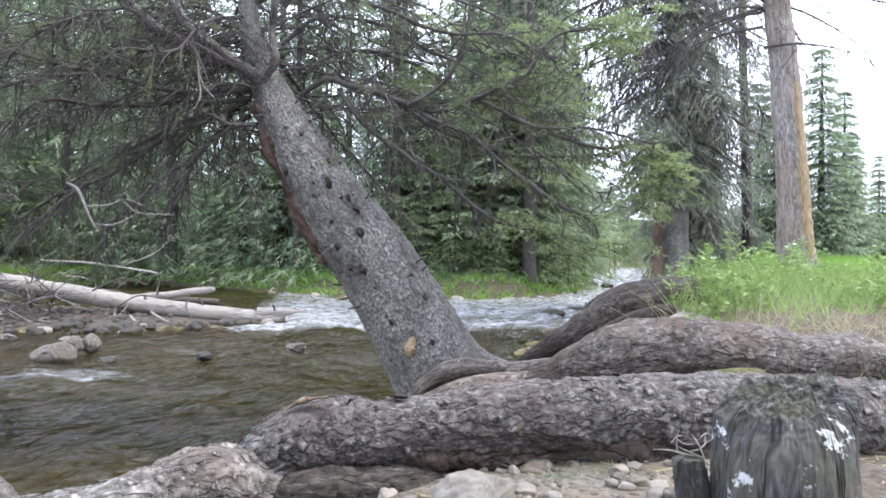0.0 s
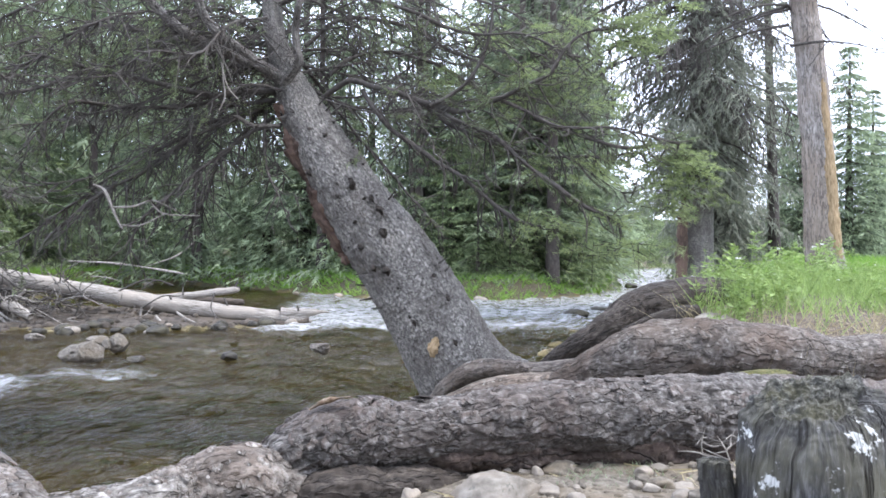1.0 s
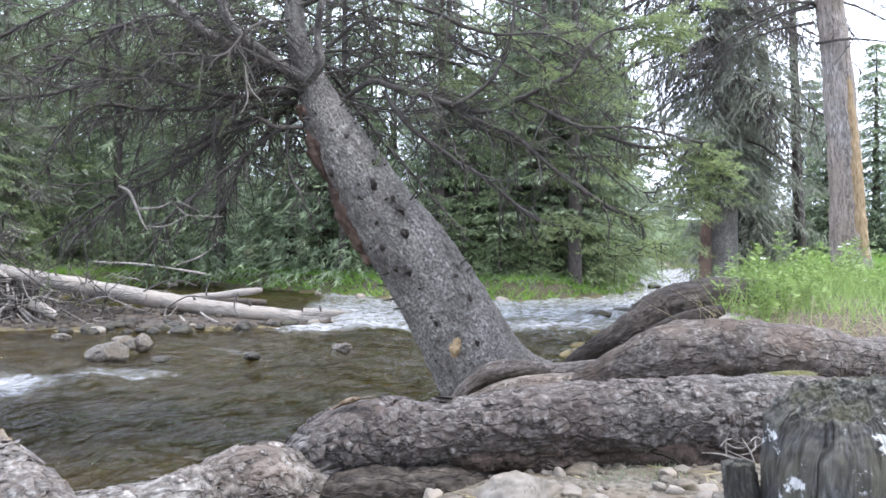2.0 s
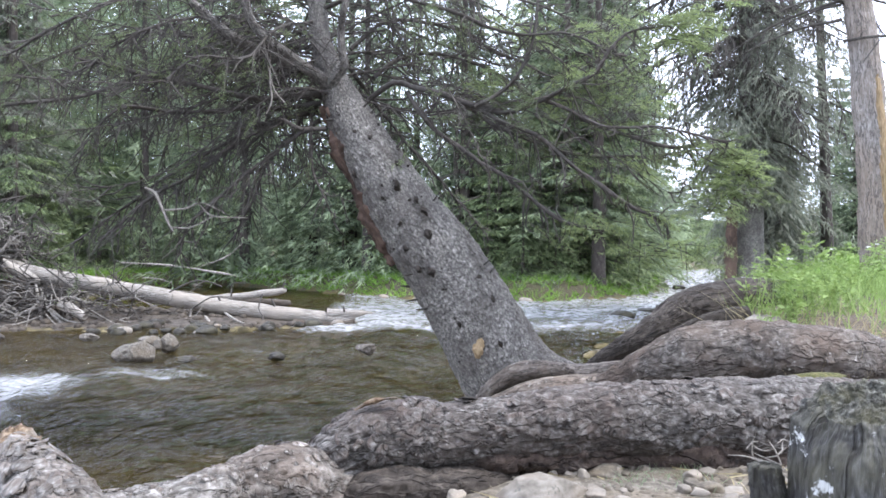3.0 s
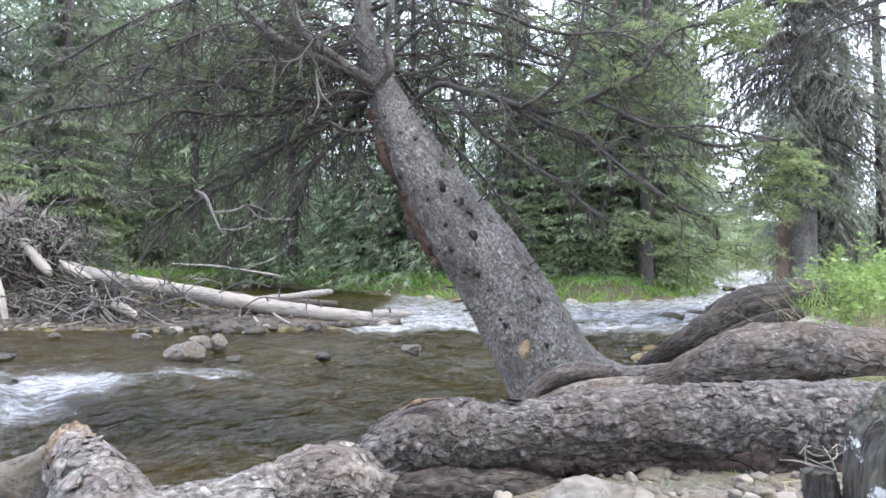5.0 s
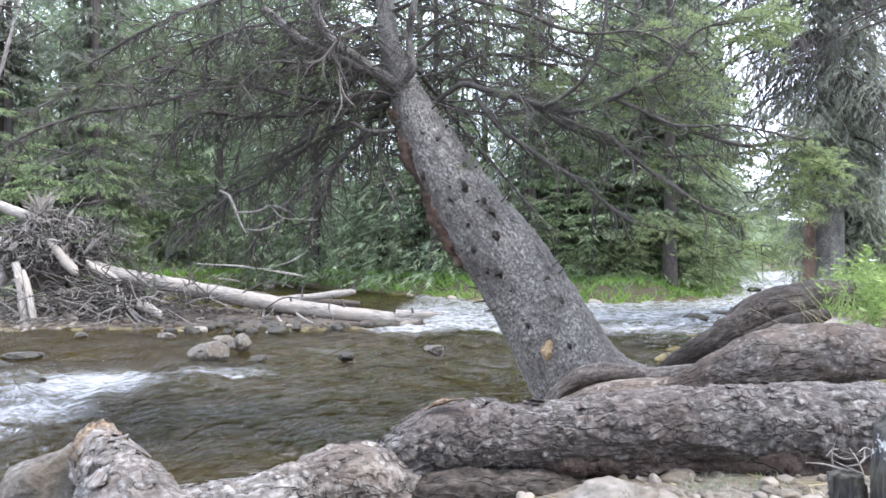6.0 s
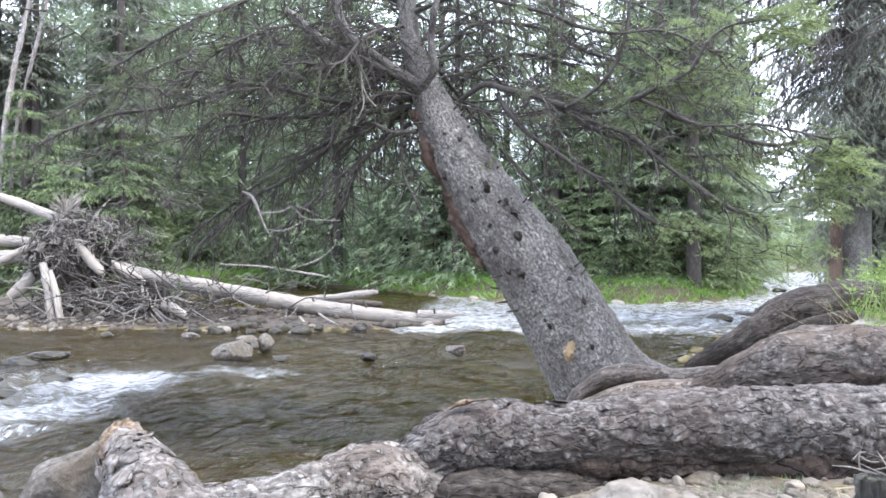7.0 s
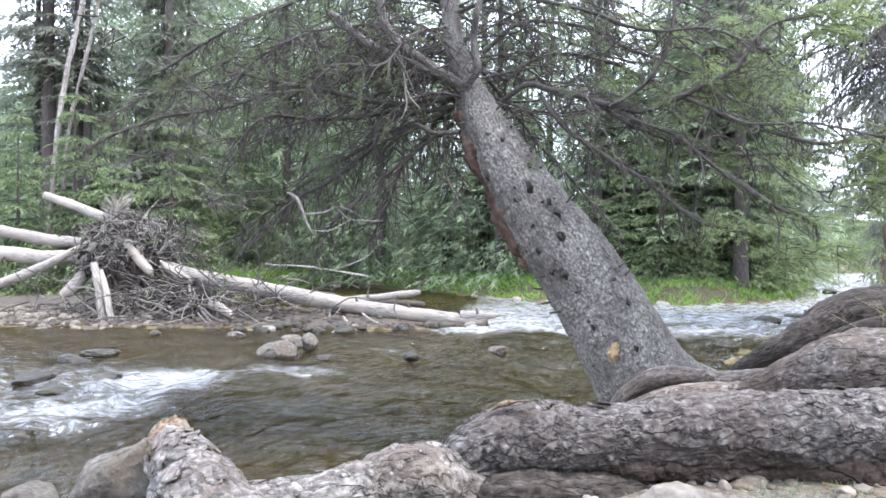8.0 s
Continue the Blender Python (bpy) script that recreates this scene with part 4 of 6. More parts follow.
def twigs(path, radius, rng, heap, pale, needles, every=0.07, length=0.35, droop=0.5, green=0.0, side=None, thin=1.0):
    """Side twigs along a branch, with finer twigs on them, and needles where they are green."""
    seg = np.linalg.norm(np.diff(path, axis=0), axis=1)
    total = seg.sum()
    count = max(2, int(total / every))
    cum = np.concatenate([[0], np.cumsum(seg)])
    for j in range(count):
        f = 0.15 + 0.85 * (j + rng.random()) / count
        k = min(np.searchsorted(cum, f * total) - 1, len(path) - 2)
        k = max(k, 0)
        p = path[k] + (path[k + 1] - path[k]) * rng.random()
        tg = unit(path[k + 1] - path[k])
        sd = unit(np.cross(tg, [0, 0, 1.0]) + rng.normal(size=3) * 0.7) * (1 if rng.random() < 0.5 else -1)
        ln = length * (0.4 + 0.8 * rng.random()) * (1.15 - 0.6 * f)
        d = unit(tg * (0.1 + 0.7 * rng.random()) + sd * 0.9 + rng.normal(size=3) * 0.3 + np.array([0, 0, -droop * rng.random()]))
        a, b, c = p, p + d * ln * 0.5 + [0, 0, -0.06 * ln] + rng.normal(size=3) * 0.09 * ln, p + d * ln + np.array([0, 0, -0.35 * ln * droop]) + rng.normal(size=3) * 0.04 * ln
        r = 0.0034 * thin * (0.7 + 0.7 * rng.random())
        heap.tube([(*a, r * 1.3), (*b, r), (*c, r * 0.4)], 5, 4, None, False)
        sub = []
        for m in range(int(3 + ln * 14)):
            g = 0.2 + 0.8 * rng.random()
            q = a + (c - a) * g + [0, 0, 0.03 * ln]
            e = unit(d * 0.6 + np.cross(d, [0, 0, 1.0]) * rng.choice([-1, 1]) * 0.8 + rng.normal(size=3) * 0.3 + np.array([0, 0, -0.5 * droop]))
            l2 = ln * (0.18 + 0.3 * rng.random())
            sub.append((q, q + e * l2))
        q0, q1 = np.array([s[0] for s in sub]), np.array([s[1] for s in sub])
        heap.blades(q0, q1, np.full(len(q0), 0.0042 * thin), rng)
        if rng.random() < green:
            st = np.concatenate([q0, a[None] * 0.5 + c[None] * 0.5, b[None]])
            en = np.concatenate([q1, c[None], c[None]])
            needles.append((st, en))


def dress(heap, pairs, rng, per_metre=420, size=0.02, width=0.0022):
    """Needles all round the green twigs."""
    st, en = np.concatenate([p[0] for p in pairs]), np.concatenate([p[1] for p in pairs])
    ln = np.linalg.norm(en - st, axis=1)
    cnt = np.maximum(6, (ln * per_metre).astype(int))
    idx = np.repeat(np.arange(len(st)), cnt)
    f = rng.random(len(idx))[:, None]
    d = unit(en - st)[idx]
    base = st[idx] + (en - st)[idx] * f
    out = unit(np.cross(d, rng.normal(size=d.shape)))
    tip = base + (d * 0.75 + out * 0.75 + np.array([0, 0, 0.12])) * (size * (0.7 + 0.6 * rng.random((len(idx), 1))))
    heap.blades(base, tip, np.full(len(idx), width), rng)


BOUGHS = [
    # heavy limbs above the fork
    ([(-0.555, 5.300, 2.156, 0.0460), (-0.628, 5.200, 2.207, 0.0420), (-0.690, 5.120, 2.235, 0.0370), (-0.788, 5.000, 2.294, 0.0340), (-0.887, 4.900, 2.350, 0.0310), (-0.956, 4.850, 2.429, 0.0280), (-0.985, 4.800, 2.512, 0.0260), (-1.011, 4.800, 2.650, 0.0220), (-1.069, 4.800, 2.860, 0.0160)], 0.05, 0.25, 0.3),
    ([(-0.571, 5.250, 2.154, 0.0360), (-0.516, 5.200, 2.207, 0.0330), (-0.466, 5.150, 2.266, 0.0300), (-0.480, 5.150, 2.349, 0.0280), (-0.487, 5.150, 2.466, 0.0260), (-0.469, 5.100, 2.566, 0.0240), (-0.448, 5.100, 2.676, 0.0220), (-0.411, 5.100, 2.898, 0.0160)], 0.05, 0.25, 0.3),
    ([(-0.759, 5.050, 2.244, 0.0339), (-0.952, 5.000, 2.310, 0.0302), (-1.131, 4.900, 2.402, 0.0296), (-1.249, 4.850, 2.503, 0.0260), (-1.301, 4.800, 2.544, 0.0161)], 0.02, 0.2, 0.2),
    # left, long and dark
    ([(-0.617, 5.350, 2.122, 0.0287), (-0.921, 5.200, 2.095, 0.0279), (-1.221, 5.000, 2.109, 0.0235), (-1.525, 4.900, 2.139, 0.0197), (-1.848, 4.800, 2.167, 0.0161), (-1.945, 4.800, 2.183, 0.0097)], 0.12, 0.3, 0.6),
    ([(-0.632, 5.350, 2.069, 0.0287), (-0.974, 5.300, 2.025, 0.0249), (-1.339, 5.200, 2.018, 0.0209), (-1.656, 5.100, 1.992, 0.0171), (-1.824, 5.000, 1.908, 0.0134), (-1.992, 5.000, 1.757, 0.0067)], 0.2, 0.3, 0.8),
    ([(-0.679, 5.500, 2.279, 0.0295), (-1.067, 5.600, 2.356, 0.0263), (-1.517, 5.600, 2.311, 0.0225), (-2.006, 5.600, 2.205, 0.0225), (-2.413, 5.500, 2.076, 0.0184), (-2.767, 5.400, 1.969, 0.0145), (-3.202, 5.400, 1.806, 0.0072)], 0.5, 0.34, 0.7),
    ([(-0.666, 5.400, 2.023, 0.0254), (-1.067, 5.600, 1.973, 0.0225), (-1.392, 5.700, 1.842, 0.0191), (-1.766, 5.800, 1.621, 0.0156), (-2.113, 5.900, 1.391, 0.0119), (-2.430, 5.900, 1.194, 0.0079)], 0.25, 0.36, 0.9),
    ([(-0.666, 5.400, 2.059, 0.0254), (-1.081, 5.300, 1.829, 0.0213), (-1.387, 5.250, 1.611, 0.0176), (-1.688, 5.200, 1.398, 0.0140), (-1.967, 5.200, 1.188, 0.0070)], 0.25, 0.36, 0.9),
    ([(-0.639, 5.350, 1.961, 0.0215), (-0.921, 5.200, 1.746, 0.0174), (-1.143, 5.100, 1.530, 0.0137), (-1.348, 5.100, 1.290, 0.0103), (-1.450, 5.100, 1.119, 0.0068)], 0.1, 0.3, 0.8),
    ([(-0.679, 5.500, 2.445, 0.0258), (-1.183, 5.800, 2.547, 0.0233), (-1.747, 6.000, 2.675, 0.0201), (-2.308, 6.100, 2.648, 0.0164), (-2.844, 6.200, 2.485, 0.0125), (-3.566, 6.300, 2.168, 0.0085)], 0.6, 0.36, 0.7),
    ([(-0.686, 5.500, 2.556, 0.0258), (-0.991, 5.200, 2.584, 0.0209), (-1.328, 4.900, 2.468, 0.0164), (-1.687, 4.800, 2.280, 0.0129), (-1.999, 4.700, 2.067, 0.0095)], 0.4, 0.34, 0.7),
    ([(-0.679, 5.500, 2.629, 0.0221), (-0.818, 5.000, 2.428, 0.0201), (-0.958, 4.700, 2.225, 0.0158), (-1.185, 4.600, 2.171, 0.0123), (-1.401, 4.600, 2.048, 0.0093)], 0.3, 0.3, 0.7),
    ([(-0.706, 5.600, 2.806, 0.0263), (-1.179, 5.600, 2.919, 0.0225), (-1.774, 5.700, 2.913, 0.0191), (-2.350, 5.800, 2.710, 0.0156), (-2.865, 5.900, 2.460, 0.0119)], 0.5, 0.36, 0.7),
    ([(-0.687, 5.450, 2.177, 0.0219), (-0.856, 5.700, 1.957, 0.0191), (-1.045, 5.900, 1.708, 0.0158), (-1.223, 6.000, 1.436, 0.0121), (-1.367, 6.100, 1.236, 0.0082)], 0.1, 0.3, 0.8),
    ([(-0.695, 5.400, 2.059, 0.0217), (-0.697, 5.300, 1.865, 0.0178), (-0.677, 5.200, 1.642, 0.0140), (-0.595, 5.100, 1.461, 0.0103), (-0.527, 5.100, 1.290, 0.0051)], 0.05, 0.25, 0.6),
    ([(-0.589, 5.200, 1.886, 0.0209), (-0.681, 5.100, 1.879, 0.0205), (-0.759, 5.050, 1.926, 0.0135), (-0.791, 5.000, 1.941, 0.0067)], 0.0, 0.08, 0.2),
    # right, rising and arching, with green tips
    ([(-0.334, 5.300, 2.078, 0.0284), (-0.188, 5.200, 2.137, 0.0279), (-0.014, 5.100, 2.118, 0.0274), (0.221, 5.000, 2.032, 0.0268), (0.447, 4.900, 1.959, 0.0263), (0.663, 4.800, 1.997, 0.0225), (0.807, 4.700, 2.036, 0.0189), (0.965, 4.700, 2.146, 0.0189), (1.043, 4.700, 2.288, 0.0158), (1.154, 4.700, 2.383, 0.0126), (1.374, 4.700, 2.414, 0.0063)], 0.6, 0.3, 0.4),
    ([(0.319, 4.950, 1.983, 0.0199), (0.447, 4.900, 2.034, 0.0197), (0.578, 4.900, 2.156, 0.0164), (0.661, 4.900, 2.320, 0.0164), (0.693, 4.900, 2.534, 0.0131), (0.710, 4.900, 2.764, 0.0099)], 0.35, 0.24, 0.3),
    ([(-0.083, 5.150, 2.103, 0.0207), (0.054, 5.000, 1.891, 0.0201), (0.316, 4.900, 1.679, 0.0197), (0.567, 4.800, 1.491, 0.0193), (0.752, 4.750, 1.360, 0.0159), (0.870, 4.700, 1.295, 0.0158), (1.059, 4.700, 1.279, 0.0095), (1.185, 4.700, 1.153, 0.0063)], 0.35, 0.28, 0.6),
    ([(0.255, 5.000, 2.025, 0.0168), (0.480, 4.900, 1.926, 0.0197), (0.695, 4.800, 1.781, 0.0193), (0.902, 4.700, 1.595, 0.0189), (1.098, 4.600, 1.431, 0.0185), (1.268, 4.600, 1.354, 0.0154), (1.351, 4.600, 1.277, 0.0123), (1.361, 4.600, 1.184, 0.0062)], 0.35, 0.26, 0.6),
    ([(0.224, 5.050, 2.051, 0.0169), (0.456, 5.000, 1.858, 0.0168), (0.724, 5.000, 1.740, 0.0168), (1.060, 5.000, 1.697, 0.0134), (1.395, 5.000, 1.703, 0.0101), (1.630, 5.000, 1.717, 0.0067)], 0.5, 0.3, 0.6),
    ([(0.695, 4.800, 2.006, 0.0161), (0.870, 4.700, 1.894, 0.0158), (1.037, 4.600, 1.826, 0.0123), (1.256, 4.500, 1.811, 0.0121), (1.405, 4.400, 1.758, 0.0089), (1.611, 4.400, 1.714, 0.0059)], 0.6, 0.3, 0.5),
    ([(-0.304, 5.400, 2.240, 0.0217), (-0.128, 5.600, 2.412, 0.0188), (0.179, 5.800, 2.496, 0.0195), (0.538, 5.900, 2.381, 0.0158), (0.869, 6.000, 2.160, 0.0121)], 0.5, 0.3, 0.6),
    ([(-0.449, 5.400, 2.421, 0.0217), (-0.199, 5.500, 2.629, 0.0184), (0.173, 5.600, 2.619, 0.0188), (0.558, 5.700, 2.454, 0.0153), (0.918, 5.800, 2.321, 0.0117)], 0.6, 0.32, 0.6),
    ([(-0.642, 5.500, 2.703, 0.0221), (-0.293, 5.200, 2.723, 0.0174), (0.121, 5.000, 2.562, 0.0168), (0.513, 4.900, 2.402, 0.0131), (0.889, 4.800, 2.344, 0.0097), (1.178, 4.800, 2.216, 0.0064)], 0.6, 0.32, 0.6),
    ([(-0.522, 5.400, 2.385, 0.0217), (-0.332, 5.900, 2.183, 0.0198), (-0.017, 6.200, 1.820, 0.0166), (0.283, 6.400, 1.498, 0.0129), (0.506, 6.500, 1.242, 0.0087)], 0.4, 0.3, 0.8),
    ([(-0.669, 5.600, 2.919, 0.0225), (-0.093, 5.800, 3.099, 0.0195), (0.547, 6.000, 3.005, 0.0161), (1.211, 6.100, 2.709, 0.0123), (1.647, 6.200, 2.360, 0.0083)], 0.6, 0.34, 0.7),
]
rng = np.random.default_rng(11)


def bough(name, pts, n, sides, relief, material, green, length, droop, every):
    """A limb with its own side twigs and needle tufts."""
    h, ht, pairs = Heap(), Heap(), []
    path = h.tube(pts, n, sides, relief)
    limb = thing_mesh(name, h.mesh(name), material, spruce)
    twigs(path, 0.02, rng, ht, False, pairs, every, length, droop, green, thin=1.05)
    tagged(thing_mesh("twig_spray", ht.mesh("twig_spray"), M_TWIG, limb), kind="stuff")
    if pairs:
        hn = Heap()
        dress(hn, pairs, rng, 200, 0.024, 0.0038)
        tagged(thing_mesh("needle_mass", hn.mesh("needle_mass", False), M_NEEDLE, limb, "yellow-green needle tufts"), kind="stuff")


for k, (pts, green, length, droop) in enumerate(BOUGHS):
    river = pts[-1][0] < pts[0][0]
    pts = [(x, y, z, r * (0.95 if k < 3 else 0.45 if k in (10, 11) else 0.66)) for x, y, z, r in pts]
    if k > 2:
        full = spline(pts, 3 * len(pts))
        sway = np.stack([vnoise(full[:, :3] + 7 * k, 2.6, 300 + 3 * k + a, 2) for a in range(3)], 1)
        full[:, :3] += sway * [0.05, 0.05, 0.06] * np.minimum(1, np.arange(len(full)) / 4)[:, None]
        pts = [tuple(q) for q in full]
    bough("limb", pts, 44, 9, bark_relief(30, 0.003, 0.004, 5), M_BARK if k < 3 else M_TWIG, min(0.95, green * (0.9 if pts[-1][0] < -2.4 else 0.5 if river else 0.6)), length * (1.1 if river else 1.0), droop * (0.85 if river else 0.7), 0.022 if river else 0.036)
# finer branches all round the upper trunk
top = spline(TRUNK, 200)
for k in range(130):
    f = rng.uniform(0.52, 0.99) if k % 2 else rng.uniform(0.54, 0.72)
    p = top[int(f * 199)]
    az = rng.uniform(0, 2 * np.pi)
    ln = (2.1 - 1.7 * max(0, (f - 0.7) / 0.3)) * rng.uniform(0.35, 1.1)
    d = np.array([np.cos(az), np.sin(az), 0])
    if f < 0.72 and d[1] < -0.5:
        continue
    ups = rng.uniform(-0.35, 0.35)
    pts = [(*p[:3], 0.008), *[(*(p[:3] + d * ln * s + np.array([0, 0, ups * ln * s - rng.uniform(0.05, 0.5) * ln * s * s]) + rng.normal(size=3) * 0.11), 0.008 * (1 - 0.8 * s)) for s in (0.3, 0.6, 1.0)]]
    bough("branch", pts, 12, 5, None, M_TWIG, 0.1 + 0.4 * (f > 0.75), 0.3, 0.4, 0.07)
# a long bough reaching upstream, and dense fresh tufts at the branch tips
bough("limb", [(0.919, 4.850, 1.901, 0.0120), (1.164, 4.750, 1.794, 0.0110), (1.385, 4.650, 1.715, 0.0100), (1.566, 4.600, 1.725, 0.0080), (1.714, 4.600, 1.673, 0.0060), (1.814, 4.600, 1.537, 0.0030)], 40, 7, None, M_TWIG, 0.9, 0.26, 0.5, 0.03)
for k, tip in enumerate(((1.50, 4.75, 2.46), (1.42, 4.75, 2.29), (1.60, 4.80, 2.37), (1.34, 4.75, 2.38), (1.66, 4.85, 2.54), (1.10, 4.80, 2.13), (0.98, 4.85, 2.07), (0.88, 4.90, 2.18), (0.37, 5.10, 2.17), (1.22, 4.70, 1.98), (1.04, 4.80, 1.91), (0.80, 4.90, 2.02), (1.66, 4.60, 1.71), (1.75, 4.60, 1.59), (1.59, 4.60, 1.51), (1.78, 4.60, 1.48), (1.53, 4.60, 1.64), (1.63, 4.60, 1.39), (1.68, 4.55, 1.62), (0.93, 4.90, 1.61), (1.18, 4.80, 1.59), (1.23, 4.60, 1.32), (1.02, 4.70, 1.31), (0.83, 4.80, 1.29), (1.33, 4.60, 1.16), (1.50, 4.60, 1.14), (1.18, 4.60, 1.14), (0.68, 5.20, 2.48), (0.48, 5.40, 2.63), (0.98, 5.20, 2.49), (1.21, 5.00, 2.51))):
    rg = np.random.default_rng(700 + k)
    h, ht, pairs = Heap(), Heap(), []
    for j in range(9):
        d = unit(np.array([0.5, -0.2, -0.25]) + rg.normal(size=3) * [0.7, 0.6, 0.3])
        o = np.array(tip) + rg.normal(size=3) * [0.06, 0.06, 0.03]
        path = ht.tube([(*(o - d * 0.06), 0.003), (*(o + d * 0.06), 0.0025), (*(o + d * rg.uniform(0.13, 0.2) + [0, 0, -0.02]), 0.001)], 5, 4, None, False)
        pairs.append((path[:-1], path[1:]))
        side = unit(np.cross(d, [0, 0, 1.0]))
        for e in (1, -1):
            q = path[1:4]
            w = q + (d * 0.6 + side * e * 0.8 + np.array([0, 0, -0.12])) * rg.uniform(0.04, 0.09, (3, 1))
            pairs.append((q, w))
    dress(h, pairs, rg, 300, 0.021, 0.0036)
    spray = thing_mesh("twig_tip", ht.mesh("twig_tip"), M_TWIG, spruce)
    tagged(thing_mesh("needle_mass", h.mesh("needle_mass", False), M_NEEDLE_TIP, spray, "fresh yellow-green needle tuft"), kind="stuff")
# pale dead twigs hanging in the branches
h = Heap()
for pts in ([(-1.623, 5.000, 1.505, 0.0067), (-1.563, 5.000, 1.472, 0.0114), (-1.523, 5.000, 1.388, 0.0087), (-1.482, 5.000, 1.288, 0.0067), (-1.456, 5.000, 1.247, 0.0034)],
            [(-1.529, 5.000, 1.371, 0.0067), (-1.388, 5.000, 1.381, 0.0067), (-1.288, 5.000, 1.415, 0.0050), (-1.154, 5.000, 1.355, 0.0034)],
            [(-1.305, 5.000, 1.405, 0.0050), (-1.221, 5.000, 1.338, 0.0050), (-1.020, 5.000, 1.328, 0.0034)],
            [(-1.472, 5.000, 1.271, 0.0050), (-1.355, 5.000, 1.271, 0.0050), (-1.221, 5.000, 1.338, 0.0034)],
            [(-0.868, 4.900, 2.304, 0.0033), (-0.874, 4.900, 2.139, 0.0049), (-0.861, 4.900, 2.008, 0.0049), (-0.894, 4.900, 1.926, 0.0033)],
            [(-0.891, 4.900, 2.238, 0.0033), (-0.851, 4.900, 2.074, 0.0049), (-0.786, 4.900, 1.991, 0.0033)]):
    h = Heap()
    h.tube(pts, 14, 5, None)
    thing_mesh("dead_twig", h.mesh("dead_twig"), M_TWIG_PALE, spruce, "bleached dead twig")

# ---------------------------------------------------------------- conifers
def conifer(name, height, spread, seed, bare=0.05, levels=34, arms=6, tufts=11, drop=0.45, material=None, bark=None, radius=0.16, size=0.175, label="", width=0.25, focus=1.5, group="forest spruces", blades=20, skirt=0.0):
    """A spruce: tapering trunk, whorls of drooping arms, and hanging sprays of needle tufts."""
    rng = np.random.default_rng(seed)
    ob = new(name)
    h = Heap()
    h.tube([(0, 0, height * k / 6 - (0.3 if k == 0 else 0), radius * (1.25 if k == 0 else 1) * (1 - k / 6.3)) for k in range(7)], 22, 10,
           lambda p, a, d, r: 0.12 * r * vnoise(p, 6, seed, 2))
    thing_mesh("trunk", h.mesh("trunk"), bark or M_BARK_FAR, ob)
    h, hb = Heap(), Heap()
    st, en, tn = [], [], []
    for lv in range(levels):
        f = bare + (1 - bare) * ((lv + rng.random()) / levels) ** focus
        z = height * f
        reach = spread * (1 - (f - bare) / (1 - bare)) ** 0.75 * (0.7 + 0.45 * rng.random()) + 0.12
        reach *= 1 - skirt * (1 - float(smooth(f, bare, bare + 0.14)))
        for k in range(arms):
            az = 2 * np.pi * (k + rng.random() * 0.9) / arms + lv * 1.1
            ln = reach * rng.uniform(0.5, 1.2)
            d = np.array([np.cos(az), np.sin(az), 0])
            s = np.linspace(0, 1, 6)[:, None]
            arm = np.array([0, 0, z]) + d * ln * s + np.array([0, 0, 1]) * (0.15 * ln * s - drop * 1.2 * ln * s ** 1.5 + 0.3 * drop * ln * s ** 5)
            if z < 6 and k % 3 == 0:
                hb.tube(np.c_[arm, (0.006 + 0.009 * ln) * (1.05 - s[:, 0])], 4, 3, None, False)
            m = max(4, int(tufts * (0.35 + 0.65 * ln / spread) * (1.0 if z < 8 else 0.3 if z < 10 else 0.12)))
            g = 0.12 + 0.88 * (np.arange(m) + rng.random(m)) / m
            i = np.minimum((g * 5).astype(int), 4)
            base = arm[i] + (arm[i + 1] - arm[i]) * (g * 5 - i)[:, None]
            tang = unit(arm[i + 1] - arm[i])
            sd = np.cross(tang, [0, 0, 1.0]) * np.where(np.arange(m) % 2, 1, -1)[:, None]
            tl = (0.16 + 0.34 * ln * (1.05 - g))[:, None] * rng.uniform(0.65, 1.25, (m, 1))
            tip = base + (sd * 0.8 + tang * 0.6 + np.array([0, 0, -0.12 - 0.8 * drop]) * rng.uniform(0.2, 1.2, (m, 1))) * tl
            st.append(base)
            en.append(tip)
            # crown shade put into the colour: dark by the trunk, light at the tips
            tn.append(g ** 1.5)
    st, en, tn = np.concatenate(st), np.concatenate(en), np.concatenate(tn)
    ln = np.linalg.norm(en - st, axis=1)
    cnt = np.maximum(4, (ln * blades).astype(int))
    idx = np.repeat(np.arange(len(st)), cnt)
    f = rng.random(len(idx))[:, None]
    d = unit(en - st)[idx]
    base = st[idx] + (en - st)[idx] * f
    size = size * (1 + 0.9 * smooth(base[:, 2:3], 7.5, 10.5))
    # each spray is a flat drooping fan with its own tilt
    flat_up = unit(np.array([0, 0, 1.0]) + 0.45 * rng.normal(size=st.shape))[idx]
    across = unit(np.cross(d, flat_up)) * rng.choice([-1, 1], (len(idx), 1))
    way = unit(d * 0.8 + across * rng.uniform(0.1, 0.9, (len(idx), 1)) + np.array([0, 0, -0.18]) + 0.12 * rng.normal(size=d.shape))
    tip = base + way * size * (0.55 + 0.8 * rng.random((len(idx), 1)))
    side = unit(np.cross(way, flat_up + 0.35 * rng.normal(size=d.shape)))
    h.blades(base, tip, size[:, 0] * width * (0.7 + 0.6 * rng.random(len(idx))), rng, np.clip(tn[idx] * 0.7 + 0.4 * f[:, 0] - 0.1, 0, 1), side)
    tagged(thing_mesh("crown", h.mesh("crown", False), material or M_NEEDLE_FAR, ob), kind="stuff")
    tagged(thing_mesh("branchwork", hb.mesh("branchwork"), M_TWIG, ob), kind="stuff")
    return tagged(ob, label or "tall green spruce in the far-bank forest", "conifer", group)


